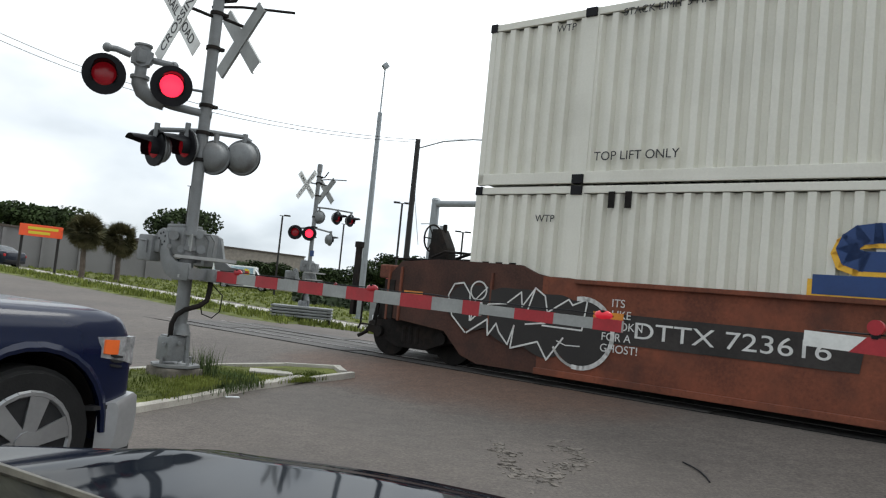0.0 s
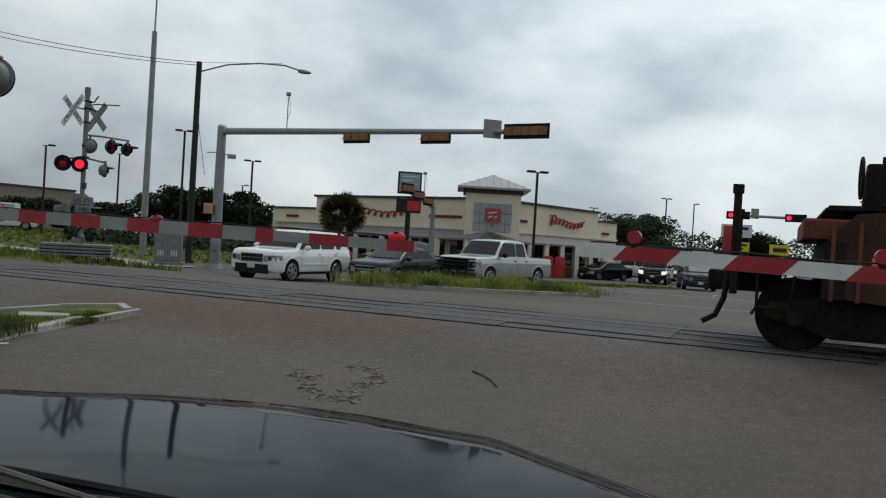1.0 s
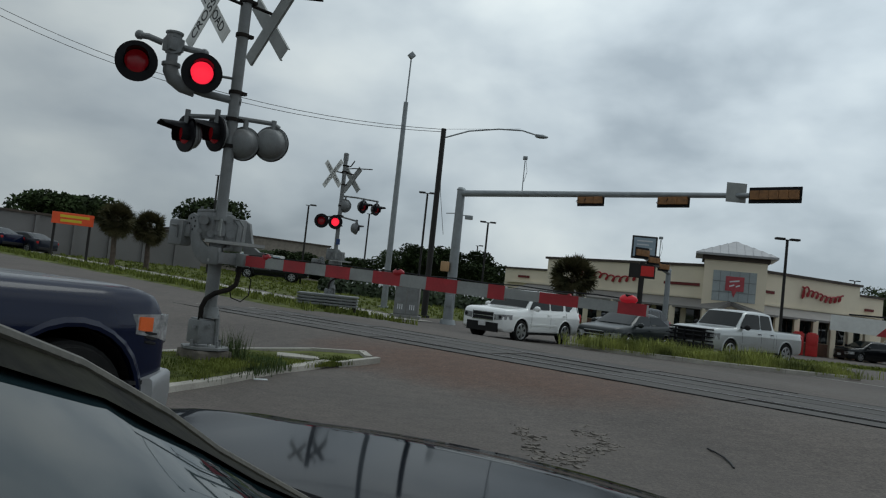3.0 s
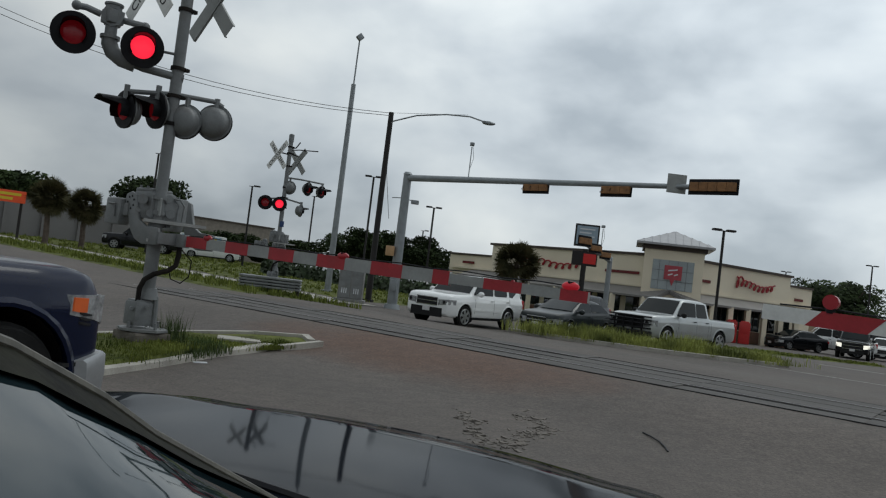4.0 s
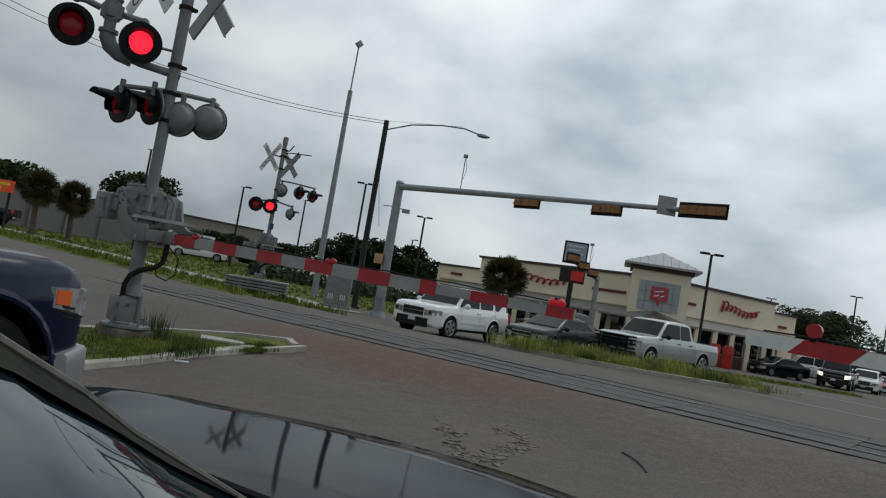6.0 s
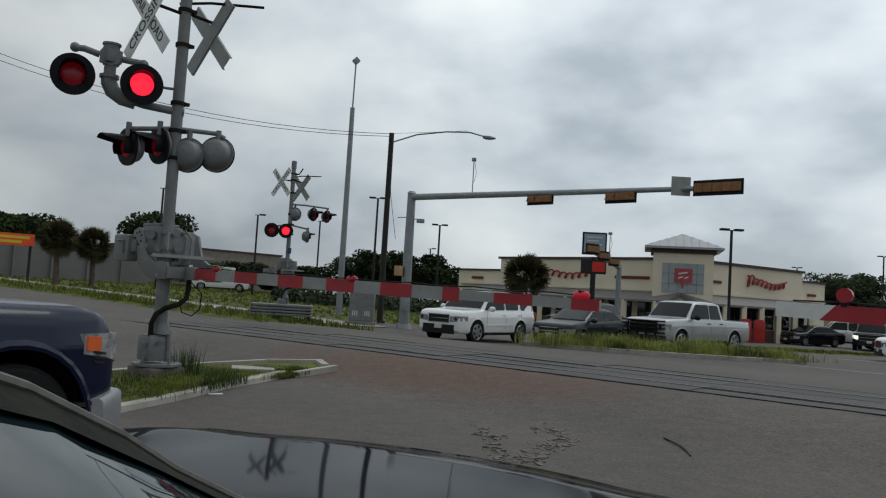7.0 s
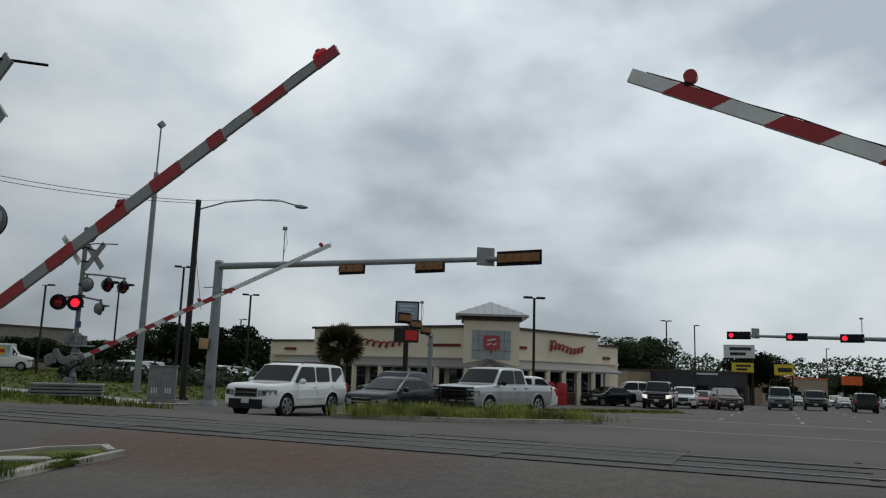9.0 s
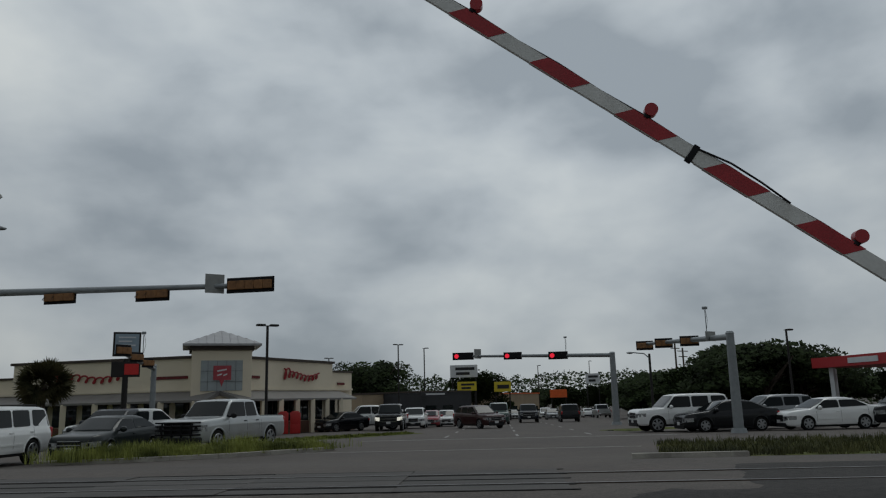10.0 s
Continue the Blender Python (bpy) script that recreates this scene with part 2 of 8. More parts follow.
# ---------- mesh helpers ----------
def box(bm, c, s, m=None, bev=0.0):
    v = bmesh.ops.create_cube(bm, size=1.0)["verts"]
    t = Matrix.Translation(c) @ Matrix.Diagonal((*s, 1))
    bmesh.ops.transform(bm, matrix=(m @ t) if m else t, verts=v)
    if bev:
        bmesh.ops.bevel(bm, geom=list({e for x in v for e in x.link_edges}), offset=bev, segments=2, affect="EDGES", profile=0.6)
    return v


def cyl(bm, a, b, r, r2=None, seg=12, cap=True):
    a, b = Vector(a), Vector(b)
    d = b - a
    v = bmesh.ops.create_cone(bm, cap_ends=cap, segments=seg, radius1=r, radius2=r if r2 is None else r2, depth=d.length)["verts"]
    bmesh.ops.transform(bm, matrix=Matrix.Translation((a + b) / 2) @ d.to_track_quat("Z", "Y").to_matrix().to_4x4(), verts=v)
    return v


def ball(bm, c, r, seg=12, m=None):
    v = bmesh.ops.create_uvsphere(bm, u_segments=seg, v_segments=max(6, seg // 2), radius=1)["verts"]
    r = r if hasattr(r, "__len__") else (r, r, r)
    t = Matrix.Translation(c) @ Matrix.Diagonal((*r, 1))
    bmesh.ops.transform(bm, matrix=(m @ t) if m else t, verts=v)
    return v


def tube(bm, pts, r, seg=8):
    """A round bar bent along points, in one skin."""
    pts = [Vector(p) for p in pts]
    rings, u = [], None
    for i, p in enumerate(pts):
        d = (pts[min(i + 1, len(pts) - 1)] - pts[max(i - 1, 0)]).normalized()
        u = d.orthogonal().normalized() if u is None else (u - d * u.dot(d)).normalized()
        w = d.cross(u)
        rings.append([p + (u * math.cos(k * math.tau / seg) + w * math.sin(k * math.tau / seg)) * r for k in range(seg)])
    loft(bm, rings)


def loft(bm, rings, cap=True, closed=True):
    """Rings of points of one count, skinned one to the next."""
    vs = [[bm.verts.new(p) for p in ring] for ring in rings]
    n = len(vs[0])
    for a, b in zip(vs[:-1], vs[1:]):
        for i in range(n if closed else n - 1):
            j = (i + 1) % n
            bm.faces.new((a[i], a[j], b[j], b[i]))
    if cap:
        bm.faces.new(vs[0][::-1])
        bm.faces.new(vs[-1])
    return [x for r in vs for x in r]


def prism(bm, poly, a, b, axis="y", bev=0.0):
    """A polygon of (p, q) drawn out along an axis from a to b."""
    put = {"y": lambda p, q, k: (p, k, q), "x": lambda p, q, k: (k, p, q), "z": lambda p, q, k: (p, q, k)}[axis]
    v = loft(bm, [[put(p, q, a) for p, q in poly], [put(p, q, b) for p, q in poly]])
    if bev:
        bmesh.ops.recalc_face_normals(bm, faces=list({f for x in v for f in x.link_faces}))
        bmesh.ops.bevel(bm, geom=list({e for x in v for e in x.link_edges}), offset=bev, segments=2, affect="EDGES", profile=0.6)
    return v


def part(name, bm, material, parent=None, label="", smooth=True):
    """Link a bmesh as one mesh object under a thing or a part."""
    bmesh.ops.recalc_face_normals(bm, faces=bm.faces)
    me = bpy.data.meshes.new(name)
    bm.to_mesh(me)
    bm.free()
    me.materials.append(material)
    if smooth:
        me.shade_smooth()
        me.set_sharp_from_angle(angle=radians(35))
    ob = new(name, me)
    if parent is not None:
        ob.parent = parent
    if label:
        ob["label"] = label
    return ob


def thing(name, m, label, category, group="", kind=""):
    ob = new(name)
    ob.matrix_world = m
    ob.empty_display_size = 0.2
    return tagged(ob, label, category, group, kind)


def text(body, size, m, material, parent, name="lettering", squash=1.0, depth=0.002):
    cu = bpy.data.curves.new(name, "FONT")
    cu.body, cu.size, cu.extrude, cu.align_x, cu.align_y = body, size, depth, "CENTER", "CENTER"
    cu.materials.append(material)
    ob = new(name, cu)
    ob.parent = parent
    ob.matrix_local = m @ Matrix.Diagonal((squash, 1, 1, 1))
    return ob


# ---------- plan: the track runs along U, the road along N ----------
U, N = Vector((0.803, -0.596, 0)), Vector((0.596, 0.803, 0))
T0 = Vector((0.72, 14.54, 0))
RAIL_Z = 0.28


def plan(l, s, z=0.0):
    p = T0 + U * l + N * s
    return Vector((p.x, p.y, z))


def smooth(a, b, x):
    t = min(1.0, max(0.0, (x - a) / (b - a)))
    return t * t * (3 - 2 * t)


def ground(x, y):
    """Height of the ground: a low hump at the track, falling away gently beyond it."""
    d = Vector((x, y, 0)) - T0
    l, s = d.dot(U), d.dot(N)
    z = RAIL_Z * smooth(-4.6, -1.5, s) if s < 0 else RAIL_Z - 0.5 * smooth(1.9, 12.5, s)
    z -= 0.016 * max(0.0, min(s, 160) - 22)
    z += 0.022 * max(0.0, min(60.0, -l - 9)) * smooth(-6, 2, s)
    return z


def gz(p, dz=0.0):
    return Vector((p[0], p[1], ground(p[0], p[1]) + dz))


def sheet(name, rings, material, dz, label="", n=24, m=12, jitter=0.0, kind="structure", category="", edge=0.0):
    """A four-cornered patch laid over the ground, dz above it."""
    bm = bmesh.new()
    a, b, c, d = [Vector((*q, 0)) for q in rings]
    g = []
    for i in range(n + 1):
        row = []
        for j in range(m + 1):
            p = a.lerp(b, i / n).lerp(d.lerp(c, i / n), j / m)
            k = jitter * noise.noise(p * 0.9) if 0 < i < n and 0 < j < m else 0
            rim = i in (0, n) or j in (0, m)
            if rim:
                p = p + Vector((noise.noise(p * 1.3), noise.noise(p * 1.3 + Vector((9, 3, 1))), 0)) * edge
            row.append(bm.verts.new(gz(p, (dz + k) if not rim else (-0.01 if edge else dz))))
        g.append(row)
    for i in range(n):
        for j in range(m):
            bm.faces.new((g[i][j], g[i + 1][j], g[i + 1][j + 1], g[i][j + 1]))
    ob = part(name, bm, material)
    return tagged(ob, label, category, kind=kind)


# ground sheet to the horizon
bm = bmesh.new()
ticks = sorted({round(v, 2) for v in list(np.arange(-60, 61, 1.5)) + list(np.arange(-24, 24.1, 0.5)) + [s * k for s in (-1, 1) for k in (75, 95, 120, 160, 220, 320, 500, 900, 1600, 2600)]})
grid = [[bm.verts.new(gz((x, y + 20))) for y in ticks] for x in ticks]
for i in range(len(ticks) - 1):
    for j in range(len(ticks) - 1):
        bm.faces.new((grid[i][j], grid[i + 1][j], grid[i + 1][j + 1], grid[i][j + 1]))
tagged(part("ground", bm, ASPHALT), "worn grey asphalt road surface with stains", "ground", kind="structure")

# ---------- railway track ----------
track = thing("railway_track", Matrix.Translation(plan(0, 0, RAIL_Z)) @ Matrix(((U.x, N.x, 0, 0), (U.y, N.y, 0, 0), (0, 0, 1, 0), (0, 0, 0, 1))), "single railway track crossing the road in crossing panels", "railway track", kind="structure")
for s in (-0.755, 0.755):
    bm = bmesh.new()
    prism(bm, [(s - 0.07, -0.15), (s + 0.07, -0.15), (s + 0.065, -0.13), (s + 0.012, -0.11), (s + 0.012, -0.03), (s + 0.036, -0.02), (s + 0.036, 0.014), (s - 0.036, 0.014), (s - 0.036, -0.02), (s - 0.012, -0.03), (s - 0.012, -0.11), (s - 0.065, -0.13)], -170, 170, "x")
    rl = part("rail", bm, RAIL, track, "dark rusty rail", False)
    bm = bmesh.new()
    box(bm, (0, s, 0.016), (340, 0.05, 0.004))
    part("rail_head", bm, RAILTOP, rl, "polished rail head", False)
bm = bmesh.new()
for a, b in ((-170, -9.5), (8.6, 170)):
    prism(bm, [(-2.0, -0.3), (2.0, -0.3), (1.5, -0.06), (-1.5, -0.06)], a, b, "x")
part("ballast_bed", bm, BALLAST, track, "dark stone ballast", False)


def place_gate_frame(origin):
    return Matrix.Translation(origin) @ Matrix(((U.x, N.x, 0, 0), (U.y, N.y, 0, 0), (0, 0, 1, 0), (0, 0, 0, 1)))


def disc_lamp(parent, c, face, r, on, name="flashing_light", hood=0.26, back=None):
    """A round crossing lamp: black background disc, red lens, half-round visor, domed housing behind."""
    q = Matrix.Translation(c) @ Vector(face).to_track_quat("Z", "Y").to_matrix().to_4x4()
    bm = bmesh.new()
    cyl(bm, (0, 0, -0.012), (0, 0, 0.012), r, seg=32)
    bmesh.ops.transform(bm, matrix=q, verts=bm.verts)
    unit = part(name, bm, BLACK, parent, "round black background disc")
    bm = bmesh.new()
    ball(bm, (0, 0, 0.012), (r * 0.56, r * 0.56, 0.03), 20)
    bmesh.ops.transform(bm, matrix=q, verts=bm.verts)
    part("lens", bm, RED_ON if on else RED_DIM, unit, "lit red lens" if on else "unlit red lens")
    bm = bmesh.new()
    ring = []
    for k, rr in ((0.0, r * 0.62), (hood * 0.6, r * 0.62), (hood, r * 0.6)):
        ring.append([(rr * math.cos(radians(a)), rr * math.sin(radians(a)), k * (1 if 20 < a < 160 else 0.35)) for a in range(-40, 221, 20)])
    loft(bm, ring, cap=False, closed=False)
    ring2 = [[(x * 0.95, y * 0.95, z) for x, y, z in rr] for rr in ring]
    loft(bm, ring2, cap=False, closed=False)
    bmesh.ops.transform(bm, matrix=q, verts=bm.verts)
    part("visor", bm, BLACK, unit, "black visor")
    bm = bmesh.new()
    ball(bm, (0, 0, -0.1), (r * 0.78, r * 0.78, 0.085), 20)
    cyl(bm, (0, 0, -0.1), (0, 0, -0.02), r * 0.74, r * 0.9, 24)
    cyl(bm, (0, 0, -0.035), (0, 0, -0.014), r * 0.97, seg=28)
    bmesh.ops.transform(bm, matrix=q, verts=bm.verts)
    part("housing", bm, GREYPAINT, unit, "domed grey housing")
    return unit


def crossbuck(parent, c, m, face_text):
    """Two crossed white boards; the front carries the words."""
    half = 0.61 if face_text else 0.56
    for k, (ang, words) in enumerate(((-46, "RAIL   ROAD"), (46, "CROSSING"))):
        q = Matrix.Translation(c) @ m @ pose(0, 0, 0, 90, 0, 0) @ pose(0, 0, 0.012 * k, 0, 0, ang)
        bm = bmesh.new()
        prism(bm, [(-half, -0.1), (half, -0.1), (half, 0.1), (-half, 0.1)], -0.004, 0.004, "z")
        bmesh.ops.transform(bm, matrix=q, verts=bm.verts)
        if not face_text:
            for y in (-0.094, 0.094):
                box(bm, (0, y, 0.015), (half * 2, 0.012, 0.03), q)
        bl = part("crossbuck_board", bm, WHITEREF if face_text else GREYREF, parent, "white board with black words" if face_text else "bare grey back of a crossed board", False)
        if face_text:
            text(words, 0.175, q @ pose(0, 0, 0.006), LETTER, bl, squash=1.16 if k else 0.94)


def gate_mast(name, origin, near_pair, label):
    """A crossing signal mast with crossed boards, four lamp pairs and the gate drive."""
    fr = place_gate_frame(origin)
    g = thing(name, fr, label, "crossing signal", "crossing signals")
    inv = fr.to_3x3().inverted()
    away = Vector((origin[0], origin[1], 0)).normalized()
    right = Vector((away.y, -away.x, 0))
    A, Rt = inv @ away, inv @ right

    def V(r, a, z):
        return Rt * r + A * a + Vector((0, 0, z))
    bm = bmesh.new()
    box(bm, (0, 0, -0.17), (0.5, 0.5, 0.38), bev=0.03)
    part("foundation", bm, mat("stained_old_concrete", (0.13, 0.115, 0.095), 0.9, 0, 0.35, 4, 40, 0.5), g, "stained concrete foundation", False)
    bm = bmesh.new()
    box(bm, V(-0.07, 0, 0.24), (0.26, 0.26, 0.3), bev=0.035)
    box(bm, V(-0.07, 0, 0.385), (0.22, 0.22, 0.05), bev=0.02)
    tube(bm, [V(0.12, -0.03, 0.08), V(0.11, -0.03, 0.3), V(0.1, -0.03, 0.46)], 0.035, 8)
    for r, z in ((-0.16, 0.3), (0.02, 0.32), (-0.08, 0.18)):
        cyl(bm, V(r, -0.12, z), V(r, -0.17, z), 0.025, seg=8)
    cyl(bm, V(0, 0, 0.03), V(0, 0, 0.06), 0.3, seg=8)
    cyl(bm, V(0.02, 0, 0.42), V(0.02, 0, 0.56), 0.12, 0.085, 16)
    for a in range(4):
        cyl(bm, V(0.22 * math.cos(a * 1.57 + 0.7), 0.22 * math.sin(a * 1.57 + 0.7), 0.05), V(0.22 * math.cos(a * 1.57 + 0.7), 0.22 * math.sin(a * 1.57 + 0.7), 0.14), 0.022, seg=6)
    part("junction_base", bm, GREYPAINT, g, "cast grey junction box base")
    bm = bmesh.new()
    cyl(bm, V(0, 0, 0.45), V(0, 0, 1.2), 0.082, seg=20)
    top = 5.06 if near_pair else 5.16
    cyl(bm, V(0, 0, 1.2), V(0, 0, top - 0.1), 0.072, seg=20)
    cyl(bm, V(0, 0, top - 0.24), V(0, 0, top), 0.09, seg=20)
    ball(bm, V(0, 0, top), (0.09, 0.09, 0.04), 14)
    part("mast", bm, GREYPAINT, g, "aluminium-grey tubular mast")
    for z in (4.72, 4.5, 4.05, 3.3, 2.95, 2.6):
        bm = bmesh.new()
        cyl(bm, V(0, 0, z), V(0, 0, z + 0.045), 0.092, seg=16)
        box(bm, V(0.1, 0, z + 0.022), (0.06, 0.06, 0.04))
        part("clamp", bm, DULLBLACK, g, "dark mast clamp")
    # crossed boards on both faces
    crossbuck(g, (-0.06, -0.46, 4.3 if near_pair else 4.38), Matrix.Identity(4), True)
    crossbuck(g, (0, 0.38, 4.3), pose(0, 0, 0, 0, 0, 180), False)
    bm = bmesh.new()
    tube(bm, [(0, -0.42, 4.47), (0, 0, 4.47)], 0.022)
    part("board_bracket", bm, DULLBLACK, g, "thin dark bracket rod")
    for pts, r in (([(0, 0.42, 4.5), (0, 0, 4.5)], 0.022), ([V(-0.08, 0, 4.6), V(0.3, 0, 4.68), V(0.96, -0.1, 4.71)], 0.018), ([V(0, 0, 4.68), V(0.2, 0, 4.74), V(0.32, 0, 4.95)], 0.022)):
        bm = bmesh.new()
        tube(bm, pts, r)
        part("board_bracket", bm, DULLBLACK, g, "thin dark bracket rod")
    if near_pair:
        face = V(0.1, -1, -0.08)
        disc_lamp(g, V(-1.215, -0.1, 3.49), face, 0.25, False)
        disc_lamp(g, V(-0.435, -0.18, 3.46), face, 0.25, True)
        bm = bmesh.new()
        tube(bm, [V(0.08, 0, 3.21), V(-0.4, 0, 3.25), V(-0.62, 0, 3.3)], 0.05, 12)
        tube(bm, [V(-0.5, 0, 3.27), V(-0.66, 0, 3.3), V(-0.77, 0, 3.37), V(-0.82, 0, 3.47), V(-0.82, 0, 3.54)], 0.095, 14)
        cyl(bm, V(-0.82, 0, 3.52), V(-0.82, 0, 3.56), 0.115, seg=14)
        cyl(bm, V(-0.82, 0, 3.5), V(-0.82, 0, 3.74), 0.07, seg=14)
        cyl(bm, V(-0.82, -0.08, 3.79), V(-0.82, 0.08, 3.79), 0.13, seg=8)
        box(bm, V(-0.82, 0, 3.79), (0.2, 0.2, 0.17), bev=0.02)
        cyl(bm, V(-0.82, 0, 3.88), V(-0.82, 0, 3.93), 0.095, seg=12)
        cyl(bm, V(-0.82, 0, 3.93), V(-0.82, 0, 3.955), 0.11, seg=12)
        tube(bm, [V(-1.22, -0.04, 3.83), V(-1.12, -0.02, 3.84), V(-0.95, 0, 3.8)], 0.04, 10)
        tube(bm, [V(-0.7, 0, 3.78), V(-0.56, -0.04, 3.76), V(-0.44, -0.1, 3.74)], 0.04, 10)
        for r, z in ((-1.22, 3.83), (-0.44, 3.74)):
            ball(bm, V(r, -0.06, z), 0.06, 10)
        cyl(bm, V(-0.2, 0, 3.5), V(0, 0, 3.5), 0.018, seg=8)
        part("lamp_arm", bm, GREYPAINT, g, "grey pipe arm with cast lamp fittings")
    else:
        face = V(-0.1, -1, 0)
        disc_lamp(g, V(-0.6, -0.1, 2.72), face, 0.25, False)
        disc_lamp(g, V(-0.12, -0.18, 2.72), face, 0.25, True)
        disc_lamp(g, V(0.62, 0.1, 2.6), V(0.9, 0.3, 0), 0.22, False)
        bm = bmesh.new()
        tube(bm, [V(-0.6, 0, 2.86), V(0, 0, 2.95), V(0.6, 0, 2.85)], 0.03)
        for r in (-0.6, -0.12, 0.62):
            cyl(bm, V(r, 0, 2.72), V(r, 0, 2.9), 0.04, seg=8)
        part("lamp_arm", bm, GREYPAINT, g, "grey pipe arm")
        bm = bmesh.new()
        box(bm, V(0.02, -0.1, 2.05), (0.26, 0.02, 0.2), bev=0.004)
        part("notice_plate", bm, BLUE, g, "small blue notice plate", False)
    f1 = V(-1, -0.62, -0.1) if near_pair else V(1, -0.75, -0.1)
    f2 = V(0.45, 1, 0)
    row = ((-0.55, 2.71, f1, 0.235), (-0.19, 2.77, f1, 0.235), (0.17, 2.69, f2, 0.225), (0.52, 2.74, f2, 0.235)) if near_pair else ((0.78, 3.38, f1, 0.24), (1.25, 3.34, f1, 0.22), (0.14, 3.34, f2, 0.24))
    for r, z, f, rad in row:
        disc_lamp(g, V(r, 0.05, z), f, rad, False, hood=0.34)
    bm = bmesh.new()
    tube(bm, [V(row[0][0] if near_pair else 0.0, 0, row[0][1] + 0.22), V(0.0, 0, row[0][1] + 0.29), V(0.5, 0, row[0][1] + 0.29), V(0.6 if near_pair else 1.3, 0, row[0][1] + 0.24)], 0.03)
    for r, z, f, rad in row:
        cyl(bm, V(r, 0, z + 0.1), V(r, 0, z + 0.3), 0.035, seg=8)
    part("crossarm", bm, GREYPAINT, g, "grey lamp crossarm with fittings")
    # gate drive: a cast case behind the mast on two plates, with covers, bosses and side arms
    bm = bmesh.new()
    box(bm, V(-0.06, 0.2, 1.58), (0.42, 0.36, 0.36), bev=0.05)
    box(bm, V(-0.08, 0.2, 1.77), (0.36, 0.3, 0.05), bev=0.02)
    box(bm, V(0.17, 0.26, 1.56), (0.2, 0.3, 0.32), bev=0.03)
    for r, z, q in ((-0.2, 1.64, 0.06), (-0.1, 1.48, 0.045), (0.1, 1.68, 0.05), (0.14, 1.5, 0.055), (-0.24, 1.5, 0.03)):
        cyl(bm, V(r, 0.02, z), V(r, -0.06, z), q, seg=14)
    for r in (-0.24, -0.16, -0.02, 0.06):
        cyl(bm, V(r, 0.08, 1.79), V(r, 0.08, 1.82), 0.018, seg=6)
    drive = part("gate_drive_box", bm, GREYPAINT, g, "weathered grey gate drive case")
    bm = bmesh.new()
    box(bm, V(-0.06, 0.01, 1.57), (0.3, 0.02, 0.22), bev=0.008)
    part("cover_plate", bm, GREYREF, drive, "worn flat cover", False)
    for r in (0.22, 0.29):
        bm = bmesh.new()
        tube(bm, [V(r, 0.1, 1.42), V(r + 0.01, 0.1, 1.62), V(r - 0.05, 0.1, 1.7), V(r - 0.12, 0.1, 1.7)], 0.014, 6)
        part("guard_rod", bm, GREYPAINT, drive, "bent grey guard rod")
    for r0, r1, z in ((-0.16, 0.58, 1.385), (-0.1, 0.5, 1.145)):
        bm = bmesh.new()
        box(bm, V((r0 + r1) / 2, -0.02, z), (0.03, 0.03, 0.03))
        loft(bm, [[V(r, a, z + h) for a, h in ((-0.16, -0.018), (-0.16, 0.022), (0.26, 0.022), (0.26, -0.018))] for r in (r0, r1)])
        part("support_plate", bm, mat("worn_light_channel", (0.34, 0.34, 0.33), 0.5, 0.3, 0.2, 6, 50, 0.1), g, "flat grey support channel", False)
    for z in (1.2, 1.32, 1.47, 1.66):
        bm = bmesh.new()
        cyl(bm, V(0, 0, z), V(0, 0, z + 0.05), 0.098, seg=18)
        box(bm, V(0.12, -0.02, z + 0.025), (0.05, 0.05, 0.04))
        part("clamp", bm, GREYPAINT, g, "cast grey mast clamp")
    bm = bmesh.new()
    tube(bm, [V(-0.1, -0.1, 0.38), V(-0.1, -0.12, 0.55), V(-0.06, -0.13, 0.66), V(0.04, -0.14, 0.74), V(0.2, -0.14, 0.8), V(0.28, -0.12, 0.87), V(0.3, -0.1, 1.0), V(0.3, -0.1, 1.14)], 0.032, 10)
    part("conduit", bm, DULLBLACK, g, "flexible dark conduit")
    bm = bmesh.new()
    tube(bm, [V(0.3, -0.1, 1.1), V(0.46, -0.1, 0.95), V(0.45, -0.1, 0.75), V(0.36, -0.1, 0.66), V(0.24, -0.1, 0.7), V(0.2, -0.1, 0.85)], 0.008)
    part("cable", bm, DULLBLACK, g, "thin hanging cable loop")
    return g, fr


PLATE_LINE = [(0.16, -0.09), (-0.16, -0.1), (-0.32, -0.05), (-0.44, 0.06), (-0.52, 0.22), (-0.64, 0.42), (-0.62, 0.5), (-0.52, 0.54), (-0.4, 0.5), (-0.34, 0.34), (-0.28, 0.2), (-0.12, 0.13), (0.16, 0.12)]


